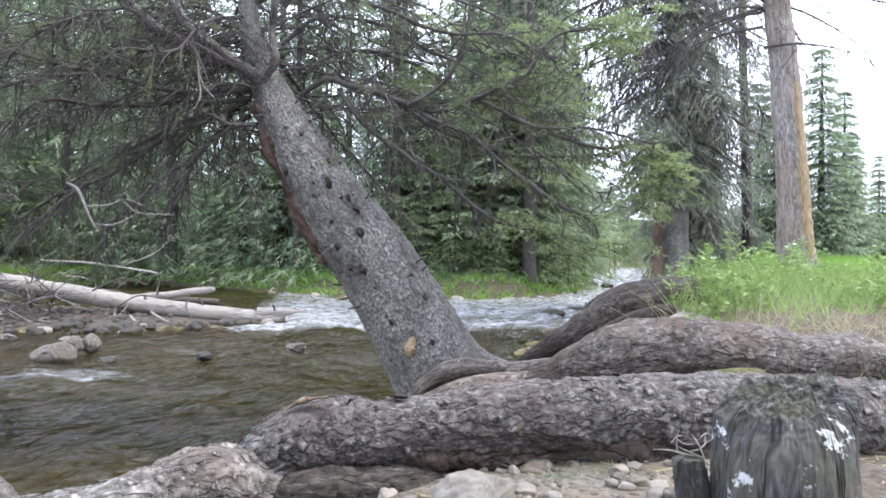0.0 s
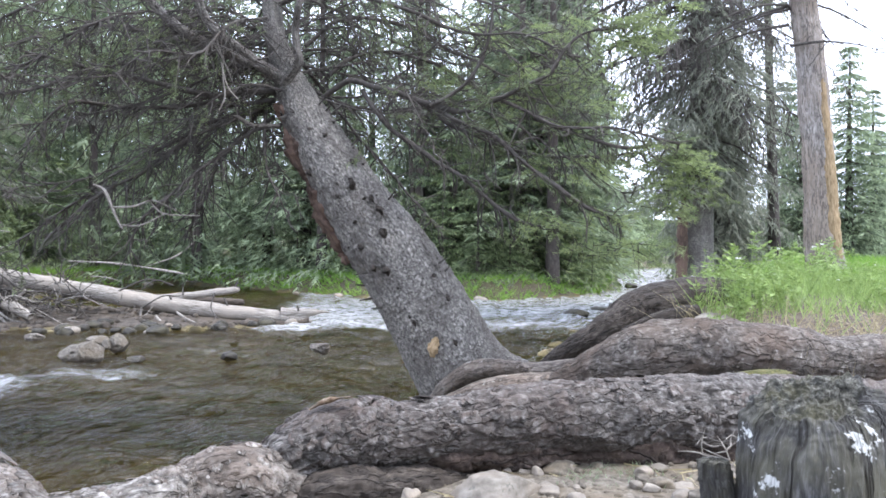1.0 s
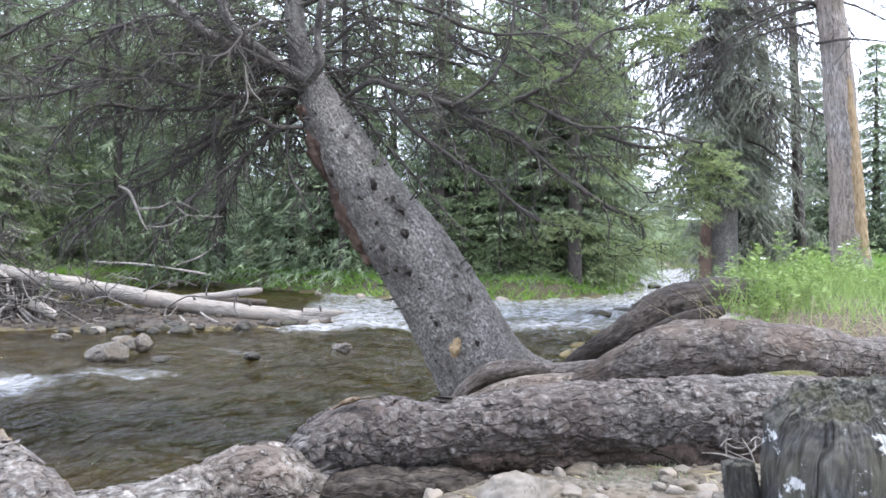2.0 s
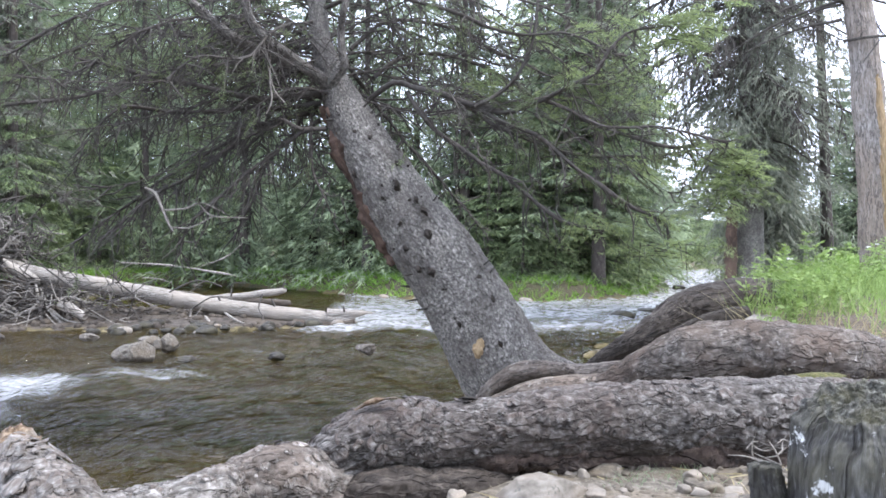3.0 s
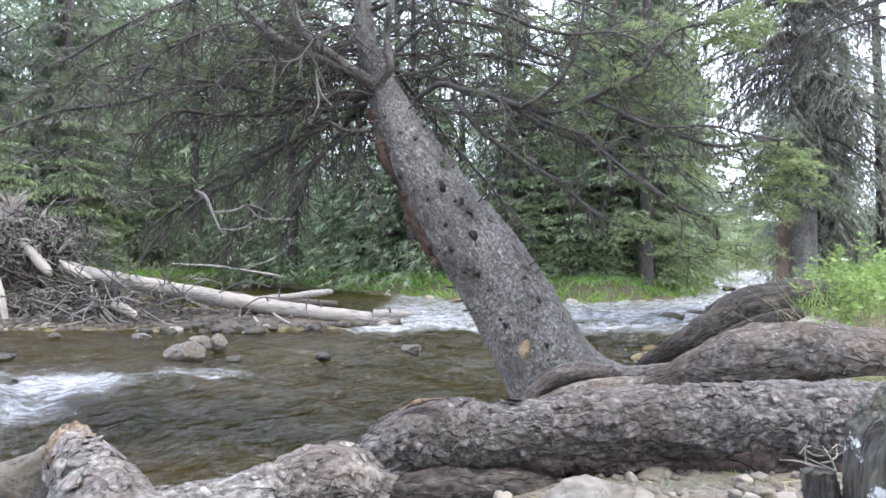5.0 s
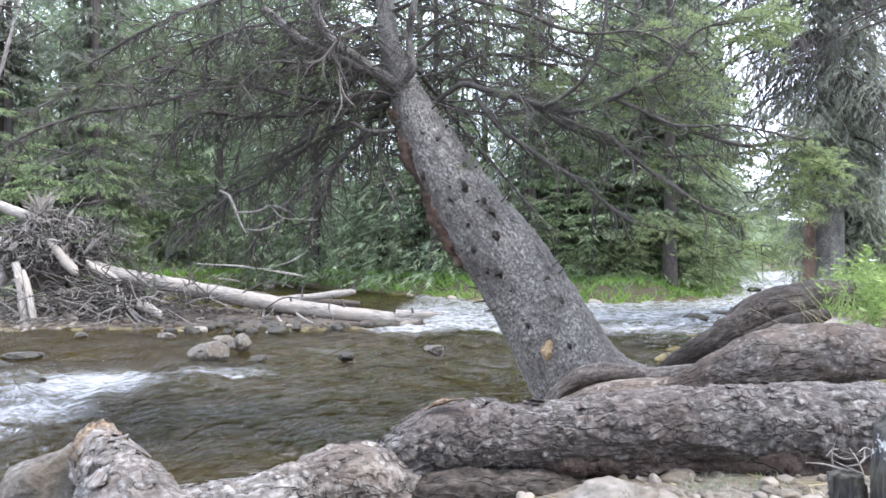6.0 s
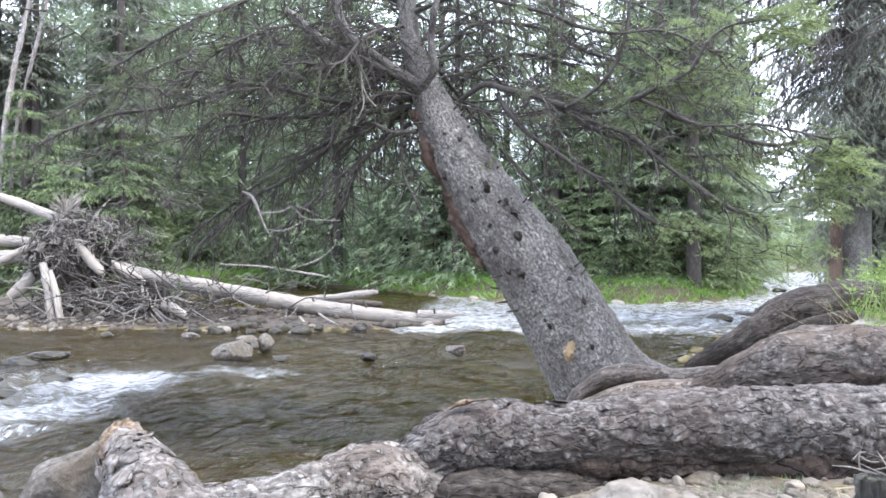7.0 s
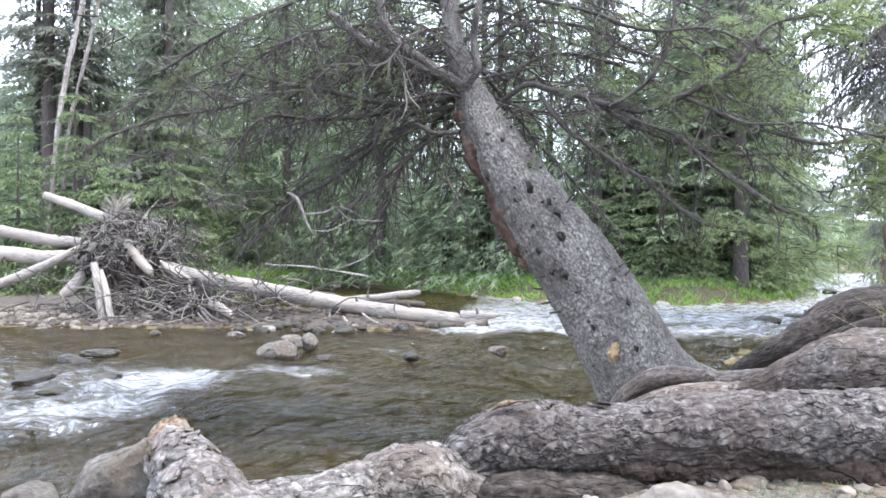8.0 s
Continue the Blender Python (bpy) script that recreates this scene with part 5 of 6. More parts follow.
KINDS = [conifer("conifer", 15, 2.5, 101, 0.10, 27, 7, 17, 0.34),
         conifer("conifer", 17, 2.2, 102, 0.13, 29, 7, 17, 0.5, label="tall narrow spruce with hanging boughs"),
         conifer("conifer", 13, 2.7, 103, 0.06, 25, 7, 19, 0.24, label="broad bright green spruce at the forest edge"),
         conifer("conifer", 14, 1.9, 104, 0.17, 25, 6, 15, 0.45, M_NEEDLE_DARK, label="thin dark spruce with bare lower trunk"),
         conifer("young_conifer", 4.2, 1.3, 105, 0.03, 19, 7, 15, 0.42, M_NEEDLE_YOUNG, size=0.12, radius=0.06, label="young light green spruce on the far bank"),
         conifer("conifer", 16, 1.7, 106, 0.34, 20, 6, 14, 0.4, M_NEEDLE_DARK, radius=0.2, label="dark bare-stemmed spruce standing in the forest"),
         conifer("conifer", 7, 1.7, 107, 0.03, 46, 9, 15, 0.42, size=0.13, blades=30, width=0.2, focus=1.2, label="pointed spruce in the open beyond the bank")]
TALL = (15, 17, 13, 14, 4.2, 16, 7)
rng = np.random.default_rng(23)
used = set()


def height_at(x, y):
    return float(land(np.array([x]), np.array([y]))[0])


def plant(x, y, kind, scale, turn):
    m = pose(x, y, height_at(x, y) - 0.05, 0, 0, turn) @ Matrix.Scale(scale, 4)
    if kind in used:
        copy_thing(KINDS[kind], m)
    else:
        KINDS[kind].matrix_basis = m
        used.add(kind)


line = spline(np.array([(*p, 0) for p in FAR_SHORE[1:13]]), 500)
seg = np.concatenate([[0], np.cumsum(np.linalg.norm(np.diff(line, axis=0), axis=1))])
for row, (gap, step) in enumerate([(1.9, 2.1), (3.9, 2.8)]):
    s = rng.uniform(0, step)
    while s < seg[-1]:
        k = min(np.searchsorted(seg, s), 498)
        tg = unit(line[k + 1] - line[k])
        x, y, _ = line[k] + np.array([-tg[1], tg[0], 0]) * (gap + rng.uniform(-0.6, 0.9))
        s += step * rng.uniform(0.7, 1.4)
        kind = 4 if row == 0 and rng.random() < 0.38 else int(rng.choice([0, 1, 2, 3], p=[0.3, 0.27, 0.28, 0.15]))
        turn, scale, way = rng.uniform(0, 360), rng.uniform(0.8, 1.15), x / y
        clearing = max(math.exp(-((way - 0.095) / 0.046) ** 2), 0.5 * math.exp(-((way + 0.34) / 0.04) ** 2), 0.8 * math.exp(-((way + 0.18) / 0.025) ** 2), 0.75 * float(smooth(-way, 0.47, 0.55)))
        scale *= min(1.0, (1 - clearing) + (0.6 + 0.2 * y) / TALL[kind]) if kind != 4 else 1.0
        if x > -10 - 0.55 * y and float(shore_distance(np.array([x]), np.array([y]), FAR_SHORE)[0]) > 1.0 and way < 0.215 + (0.03 if kind == 4 else 0):
            plant(x, y, kind, scale, turn)
# bare dark stems near the edge of the forest
for k, (x, y, kind, s) in enumerate([(-5.51, 26.6, 5, 0.85), (1.11, 21.2, 5, 0.89), (4.22, 19.9, 5, 0.93), (-8.54, 26.3, 5, 0.97), (-1.43, 22.7, 5, 0.85), (-11.07, 22.8, 5, 0.89), (-12.66, 21.6, 5, 0.93), (-14.90, 22.8, 5, 0.97), (-13.6, 21.3, 5, 1.25), (-14.3, 22.3, 5, 1.3), (-13.1, 21.9, 5, 1.2), (-9.9, 18.0, 4, 0.8), (-11.1, 18.4, 4, 1.0), (-8.9, 18.8, 4, 0.85), (-12.4, 18.2, 4, 0.9)]):
    plant(x, y, kind, s, 40 * k)
# young growth along the shaded edge
for k, (x, y, s) in enumerate([(0.5, 21.2, 0.6), (1.6, 20.1, 0.5), (2.4, 19.7, 0.65), (3.2, 19.9, 0.5), (3.9, 20.6, 0.7), (4.7, 21.3, 0.6), (2.0, 21.0, 0.85), (-0.6, 21.9, 0.55), (-2.2, 24.0, 0.6), (-4.0, 26.3, 0.55), (3.4, 21.4, 0.9)]):
    plant(x, y, 4, s, 50 * k + 15)
# smaller spruces at the upstream end of the forest
for k, (x, y, kind, s) in enumerate([(4.5, 21.6, 4, 1.2), (5.1, 23.8, 4, 1.1), (5.4, 24.5, 3, 0.6), (6.1, 26.5, 4, 1.25), (6.9, 29.5, 4, 1.1), (5.6, 27.5, 1, 0.62), (7.4, 33, 1, 0.5), (4.6, 22.6, 1, 0.6), (4.3, 20.9, 4, 0.9), (5.2, 22.9, 0, 0.42), (5.7, 25.0, 1, 0.38), (4.8, 23.4, 1, 0.5), (6.2, 27.5, 0, 0.4), (7.0, 31, 0, 0.4), (5.6, 28.5, 1, 0.75), (4.7, 26, 0, 0.8), (6.6, 33, 0, 0.85), (4.1, 22.0, 0, 0.85), (4.9, 24.6, 1, 0.92), (5.5, 27.2, 0, 1.0), (6.3, 30.0, 1, 1.0), (3.9, 25.5, 0, 1.0), (7.6, 35.5, 1, 0.95), (5.1, 22.0, 1, 0.95), (5.75, 24.3, 0, 1.0), (6.6, 27.3, 0, 1.0), (6.1, 25.6, 1, 0.9), (5.5, 23.5, 2, 1.25), (6.5, 26.6, 2, 1.3), (6.55, 25.6, 1, 1.0), (7.75, 28.9, 1, 0.85), (6.9, 27.9, 0, 1.0)]):
    plant(x, y, kind, s, 60 * k)

# unseen spruces on the near bank behind the camera, added to block frontal skylight
for k, (x, y) in enumerate([(-6.2, -4.8), (-3.6, -6.5), (-1.2, -4.6), (1.4, -5.6), (3.8, -4.8), (6.4, -6.8)]):
    plant(x, y, (0, 1, 2)[k % 3], 1.0, 70 * k)

# the wood beyond, too dense and far to count
def far_woods(name, count, seed, near, far, each, size):
    rg = np.random.default_rng(seed)
    h = Heap()
    for k in range(count):
        k = rg.integers(0, 499)
        tg = unit(line[k + 1] - line[k])
        x, y, _ = line[k] + np.array([-tg[1], tg[0], 0]) * rg.uniform(near, far)
        way = x / y
        if way > 0.22:
            continue
        tall = min(rg.uniform(12, 18), 0.44 * y) * (1 - 0.62 * math.exp(-((way - 0.09) / 0.035) ** 2) - 0.2 * math.exp(-((way + 0.34) / 0.04) ** 2) - 0.4 * math.exp(-((way + 0.18) / 0.025) ** 2) - 0.45 * float(smooth(-way, 0.5, 0.62)))
        base = np.array([x, y, height_at(x, y)])
        h.tube([(*base, 0.06), (*(base + [0, 0, tall * 0.5]), 0.04), (*(base + [0, 0, tall]), 0.01)], 3, 3, None, False)
        n = each // 7
        f = rg.random(n) ** 1.6
        a = rg.uniform(0, 6.28, n)
        wide = 2.8 * (1 - f) ** 0.8 + 0.1
        r = wide * np.sqrt(rg.random(n))
        d = unit(np.stack([np.cos(a), np.sin(a), -rg.uniform(0.1, 0.9, n)], 1))
        p = base + np.stack([np.cos(a) * r, np.sin(a) * r, f * tall], 1)
        ln = size * rg.uniform(1.4, 3.0, n)
        idx = np.repeat(np.arange(n), 7)
        g = rg.random((len(idx), 1))
        q = p[idx] + d[idx] * ln[idx][:, None] * g
        sd = unit(np.cross(d[idx], rg.normal(size=(len(idx), 3)) * 0.4 + [0, 0, 1.0])) * rg.choice([-1, 1], (len(idx), 1))
        tip = q + (d[idx] * 0.8 + sd * 0.6 + np.array([0, 0, -0.15])) * size * rg.uniform(0.6, 1.2, (len(idx), 1))
        # tone darkens the inside of each crown, painting its self-shading
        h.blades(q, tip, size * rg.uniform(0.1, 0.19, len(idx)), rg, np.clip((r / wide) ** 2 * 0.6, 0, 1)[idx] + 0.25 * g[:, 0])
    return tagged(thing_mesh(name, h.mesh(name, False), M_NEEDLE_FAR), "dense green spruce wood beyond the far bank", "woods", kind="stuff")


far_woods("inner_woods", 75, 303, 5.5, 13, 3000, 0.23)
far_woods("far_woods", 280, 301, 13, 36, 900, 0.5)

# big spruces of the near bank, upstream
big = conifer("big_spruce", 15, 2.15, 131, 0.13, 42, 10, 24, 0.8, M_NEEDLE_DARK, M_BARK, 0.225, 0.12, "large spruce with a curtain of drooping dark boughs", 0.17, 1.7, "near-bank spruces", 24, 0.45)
big.matrix_basis = pose(5.42, 13.8, 0.45)
h = Heap()
h.tube([(5.012, 13.550, 0.482, 0.100), (5.042, 13.560, 0.952, 0.100), (5.057, 13.580, 1.423, 0.085), (5.089, 13.620, 1.849, 0.060), (5.138, 13.650, 2.135, 0.020)], 40, 10, bark_relief(20, 0.02, 0.03, 4))
red = thing_mesh("red_bark", h.mesh("red_bark"), M_BARK_RED, None, "reddish bare bark")
red.parent = big
red.matrix_parent_inverse = big.matrix_basis.inverted()
rng = np.random.default_rng(171)
for k in range(52):
    z = rng.uniform(2.7, 7.0) if k < 34 else rng.uniform(3.4, 6.0)
    az = rng.uniform(0, 2 * np.pi) if k < 34 else rng.uniform(2.3, 4.2)
    ln = rng.uniform(1.3, 2.9)
    d = np.array([np.cos(az), np.sin(az), 0])
    h = Heap()
    path = h.tube([(*(d * ln * s + np.array([0, 0, z + 0.1 * ln * s - 0.55 * ln * s ** 2]) + rng.normal(size=3) * 0.05 * s), 0.03 * (1.1 - s)) for s in (0, 0.3, 0.6, 0.85, 1)], 14, 5, None, False)
    twigs(path, 0.01, rng, h, False, [], 0.09, 0.5, 1.6, 0.0, thin=1.7)
    thing_mesh("bough", h.mesh("bough"), M_TWIG, big, "bare drooping dark bough")
side = conifer("big_spruce", 7.0, 1.25, 133, 0.03, 40, 9, 18, 0.85, M_NEEDLE_DARK, None, 0.2, 0.17, "dark spruce standing close behind the large one", 0.16, 1.8, "near-bank spruces")
side.matrix_basis = pose(6.5, 15.6, 0.4)
thin = conifer("thin_spruce", 13, 1.1, 135, 0.22, 26, 4, 8, 0.3, M_NEEDLE_DARK, None, 0.11, 0.12, "thin spruce with sparse dark branches", 0.2, 1.0, "near-bank spruces")
thin.matrix_basis = pose(7.55, 15.4, 0.5, 0, -2, 0)
for k, (x, y, s) in enumerate([(14.9, 25.5, 1.0), (16.6, 27, 0.85), (13.4, 25.6, 0.9), (18.4, 29.5, 0.7), (11.6, 27, 0.85), (15.5, 31, 1.0), (20.5, 31, 0.6)]):
    plant(x, y, 6, s, 77 * k)
for k in range(26):
    y = 44 + 1.1 * k
    plant((0.275 + 0.017 * (k * 7 % 26) if k % 2 else 0.28 + 0.003 * k) * y + (0 if k % 2 else 0.4), y, 4, 0.75 + 0.05 * (k * 5 % 9), 50 * k)

# tall pine trunk beside the path
pine = tagged(new("pine_trunk_tree"), "tall grey pine trunk with an ochre stripped side", "tree")
h = Heap()
h.tube([(5.547, 10.000, 0.888, 0.2358), (5.500, 10.000, 1.224, 0.2102), (5.466, 10.000, 1.895, 0.1911), (5.413, 10.000, 2.632, 0.1784), (5.339, 10.000, 3.437, 0.1720), (5.252, 10.000, 4.108, 0.1593), (5.064, 10.000, 5.449, 0.1530), (4.661, 10.000, 8.803, 0.1402), (4.594, 10.000, 12.828, 0.0892)], 200, 48, bark_relief(14, 0.012, 0.02, 141, (1.5, 1.5, 0.5)))
thing_mesh("trunk", h.mesh("trunk"), M_BARK_POLE, pine)
h = Heap()
h.tube([(5.600, 9.870, 0.924, 0.0930), (5.547, 9.870, 1.422, 0.0996), (5.507, 9.870, 2.020, 0.0863), (5.454, 9.870, 2.618, 0.0730), (5.400, 9.870, 3.215, 0.0398)], 80, 14, bark_relief(16, 0.01, 0.012, 143))
thing_mesh("stripped_bark", h.mesh("stripped_bark"), M_BARK_OCHRE, pine, "ochre strip where bark is gone")
rng = np.random.default_rng(77)
h, pr = Heap(), []
for k in range(26):
    z = rng.uniform(4.5, 10.5) if k > 8 else rng.uniform(3.2, 4.4)
    az = rng.uniform(0, 2 * np.pi)
    ln = rng.uniform(0.8, 2.2)
    o = np.array([5.3 - 0.06 * z, 10.0, z])
    d = np.array([np.cos(az), np.sin(az), 0])
    path = h.tube([(*(o + d * ln * s + np.array([0, 0, -0.3 * ln * s * s])), 0.02 * (1.1 - s)) for s in (0, 0.35, 0.7, 1)], 10, 5, None, False)
    twigs(path, 0.01, rng, h, False, pr, 0.12, 0.35, 0.5, 0.7 if k > 8 else 0.0, thin=1.4)
tagged(thing_mesh("branchwork", h.mesh("branchwork"), M_TWIG, pine), kind="stuff")
h = Heap()
dress(h, pr, rng, 160, 0.035, 0.005)
tagged(thing_mesh("needles", h.mesh("needles", False), M_NEEDLE, pine), kind="stuff")

# pale standing dead trunks behind the log jam
for k, pts in enumerate(([(-11.887, 18.600, 1.454, 0.1100), (-11.690, 18.600, 3.731, 0.1000), (-11.378, 18.600, 5.599, 0.0900), (-10.981, 18.600, 7.189, 0.0800), (-10.417, 18.600, 9.161, 0.0500)], [(-11.819, 19.000, 1.734, 0.0700), (-11.619, 19.000, 4.055, 0.0600), (-11.214, 19.000, 5.683, 0.0550), (-10.897, 19.000, 6.898, 0.0500), (-10.638, 19.000, 7.975, 0.0300)])):
    h = Heap()
    h.tube([(x, y, z, 0.62 * r) for x, y, z, r in [(pts[0][0] - 0.1, pts[0][1], 0.2, pts[0][3])] + list(pts)], 60, 10, bark_relief(8, 0.02, 0.03, 150 + k))
    tagged(thing_mesh("dead_tree", h.mesh("dead_tree"), M_BARK_POLE), "bare bleached standing dead trunk", "dead tree")
# ---------------------------------------------------------------- log jam on the gravel bar
def log(name, pts, material, label, n=60, sides=14, relief=None, category="log", pegs=0, seed=0):
    ob = new(name)
    pts = [(x, y, z, r * 0.82) for x, y, z, r in pts]
    h = Heap()
    path = h.tube(pts, n, sides, relief or bark_relief(7, 0.008, 0.02, seed, (2, 2, 0.4)))
    thing_mesh("stem", h.mesh("stem"), material, ob)
    rg = np.random.default_rng(seed)
    for k in range(pegs):
        i = int((0.05 + 0.9 * (k + rg.random()) / pegs) * (n - 1))
        p = path[i]
        d = unit(np.array([rg.normal() * 0.3, -0.5 + rg.normal() * 0.4, 0.9 * rg.choice([1, 1, -0.8])]))
        l = rg.uniform(0.14, 0.26)
        h = Heap()
        h.tube([(*(p + d * 0.05), 0.022), (*(p + d * (l * 0.7)), 0.016), (*(p + d * l), 0.006)], 8, 6)
        thing_mesh("branch_stub", h.mesh("branch_stub"), M_TWIG, ob)
    return tagged(ob, label, category, "stranded logs")


drift_log = log("fallen_log", [(-6.459, 13.300, 0.873, 0.1338), (-5.967, 13.200, 0.752, 0.1505), (-4.956, 13.100, 0.579, 0.1494), (-3.872, 13.000, 0.391, 0.1482), (-2.803, 12.900, 0.233, 0.1471), (-1.923, 12.800, 0.137, 0.1374), (-1.317, 12.750, 0.081, 0.1197), (-0.992, 12.750, 0.098, 0.0770)], M_DRIFT, "long bleached fallen log with broken branch stubs", 150, 24, None, "log", 16, 5)
for pts in ([(-1.400, 12.730, 0.160, 0.0768), (-1.015, 12.720, 0.169, 0.0597), (-0.683, 12.720, 0.177, 0.0085)], [(-1.397, 12.700, 0.085, 0.0596), (-1.141, 12.700, 0.060, 0.0511), (-0.954, 12.700, 0.034, 0.0085)]):
    h = Heap()
    h.tube(pts, 20, 8, bark_relief(10, 0.01, 0.02, 9))
    thing_mesh("splintered_end", h.mesh("splintered_end"), M_DRIFT, drift_log, "splintered end")
# darker tube along the underside of the log's splintered end
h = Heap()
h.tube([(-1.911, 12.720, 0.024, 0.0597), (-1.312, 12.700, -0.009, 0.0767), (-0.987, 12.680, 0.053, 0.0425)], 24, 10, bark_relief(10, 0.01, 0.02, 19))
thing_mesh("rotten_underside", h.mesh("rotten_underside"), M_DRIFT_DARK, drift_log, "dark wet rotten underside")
log("fallen_log", [(-4.070, 15.600, 0.198, 0.0628), (-3.368, 15.500, 0.256, 0.0832), (-2.624, 15.400, 0.355, 0.0723), (-2.438, 15.400, 0.375, 0.0413)], M_DRIFT, "short pale log lying behind the long one", 40, 12, seed=6, pegs=2)
log("fallen_log", [(-4.282, 16.000, 0.216, 0.0751), (-3.349, 15.900, 0.158, 0.0853), (-2.586, 15.800, 0.122, 0.0742), (-2.416, 15.800, 0.122, 0.0530)], M_DRIFT_DARK, "dark wet log beside the pale one", 40, 12, seed=7)
log("fallen_log", [(-11.846, 14.200, 1.752, 0.1048), (-10.180, 14.100, 1.536, 0.1229), (-9.011, 14.000, 1.339, 0.1315), (-8.197, 13.900, 1.277, 0.0932)], M_DRIFT, "bleached log propped on the root wad", 60, 14, seed=8, pegs=3)
log("fallen_log", [(-11.678, 14.000, 1.257, 0.1409), (-10.035, 13.900, 1.125, 0.1492), (-8.989, 13.800, 1.027, 0.1574), (-8.079, 13.700, 1.059, 0.1103)], M_DRIFT, "thick bleached log across the bar", 60, 14, seed=9, pegs=2)
log("fallen_log", [(-10.107, 13.000, 0.268, 0.0959), (-8.975, 13.000, 0.656, 0.0959), (-8.266, 13.000, 0.941, 0.0872), (-7.517, 13.000, 1.315, 0.0523), (-7.320, 13.000, 1.529, 0.0349)], M_DRIFT, "slanting grey log leaning on the heap", 60, 12, seed=10)
log("leaning_pole", [(-8.627, 13.400, 2.085, 0.0809), (-8.048, 13.300, 1.902, 0.0892), (-7.483, 13.200, 1.714, 0.0885), (-7.232, 13.200, 1.600, 0.0797)], M_DRIFT, "pale barkless pole jutting from the root wad", 40, 14, seed=11, category="log")
log("split_log", [(-7.218, 12.500, 0.942, 0.0671), (-7.084, 12.400, 0.643, 0.0915), (-6.970, 12.300, 0.252, 0.0825), (-6.904, 12.250, -0.033, 0.0657)], M_DRIFT, "white split log standing in the shallows", 40, 10, seed=12)
log("split_log", [(-7.075, 12.450, 0.837, 0.0418), (-6.942, 12.350, 0.557, 0.0663), (-6.811, 12.250, 0.213, 0.0657), (-6.727, 12.200, -0.035, 0.0491)], M_DRIFT, "white split log standing in the shallows", 40, 10, seed=13)
log("broken_log", [(-6.901, 12.900, 1.268, 0.0606), (-6.673, 12.800, 1.067, 0.0944), (-6.411, 12.700, 0.834, 0.0852), (-6.335, 12.700, 0.744, 0.0256)], M_DRIFT, "short splintered pale log on the root wad", 30, 12, seed=14)
log("broken_log", [(-7.878, 12.700, 0.398, 0.0852), (-7.743, 12.800, 0.550, 0.1288), (-7.645, 13.000, 0.785, 0.1221)], M_DRIFT, "short thick log on the gravel", 30, 14, seed=15)
log("broken_log", [(-6.358, 13.000, 0.974, 0.0349), (-6.193, 13.000, 0.846, 0.0785), (-5.952, 13.000, 0.701, 0.0872), (-5.807, 13.000, 0.628, 0.0523)], M_DRIFT, "splintered butt of a fallen log", 30, 12, seed=16)
log("drift_branch", [(-5.246, 12.400, 0.349, 0.0998), (-5.037, 12.400, 0.238, 0.0832), (-4.843, 12.300, 0.144, 0.0578)], M_DRIFT, "pale broken branch on the bar", 20, 10, seed=17)
log("drift_branch", [(-5.629, 16.000, 0.873, 0.0107), (-4.712, 16.000, 0.821, 0.0193), (-3.695, 16.000, 0.660, 0.0193), (-3.472, 16.000, 0.618, 0.0107)], M_TWIG_PALE, "thin bleached branch over the grass", 30, 6, seed=18)
log("drift_branch", [(-4.314, 16.000, 0.745, 0.0140), (-3.696, 16.000, 0.967, 0.0140), (-3.339, 16.000, 1.252, 0.0107)], M_TWIG_PALE, "thin bleached branch over the grass", 30, 6, seed=19)

rng = np.random.default_rng(31)
wad = tagged(new("root_wad"), "upturned grey root wad of tangled roots and earth", "root wad")
core = stone("earth_core", (0, 0, 0), (1, 1, 1), 33, M_SOIL, 0, 0.25, sub=4, parent=wad)
core.matrix_basis = Matrix.Translation((-7.141, 13.600, 0.907)) @ Matrix.Diagonal((0.6, 0.4, 0.46, 1))
core = stone("earth_core", (0, 0, 0), (1, 1, 1), 37, M_SOIL, 0, 0.25, sub=4, parent=wad)
core.matrix_basis = Matrix.Translation((-6.130, 13.500, 0.417)) @ Matrix.Diagonal((0.55, 0.35, 0.26, 1))
hp, hd = Heap(), Heap()
C = np.array((-7.084, 13.300, 1.035))
for k in range(1500):
    a, b = rng.uniform(0, 2 * np.pi), rng.uniform(-0.4, 1.3)
    d = np.array([np.cos(a) * np.cos(b), np.sin(a) * np.cos(b), np.sin(b)])
    p = C + d * np.array([0.78, 0.6, 0.7]) * rng.uniform(0.55, 1.05)
    e = unit(np.cross(d, rng.normal(size=3)) + 0.35 * d + np.array([0, 0, -0.2]))
    l = rng.uniform(0.1, 0.34)
    r = rng.uniform(0.005, 0.02)
    (hp if rng.random() < 0.5 else hd).tube([(*p, r), (*(p + e * l * 0.5 + rng.normal(size=3) * 0.05), r * 0.8), (*(p + e * l + rng.normal(size=3) * 0.09), r * 0.3)], 6, 4, None, False)
hs = Heap()
T = np.array((-7.252, 13.200, 1.760))
for k in range(40):
    e = unit(np.array([0.25 + rng.normal() * 0.5, rng.normal() * 0.4, rng.uniform(0.2, 1.2)]))
    hs.tube([(*(T + [0.02, -0.1, -0.26]), 0.045), (*(T + e * 0.12 + rng.normal(size=3) * 0.03), 0.026), (*(T + e * rng.uniform(0.18, 0.46) + rng.normal(size=3) * 0.05), 0.006)], 6, 5, None, False)
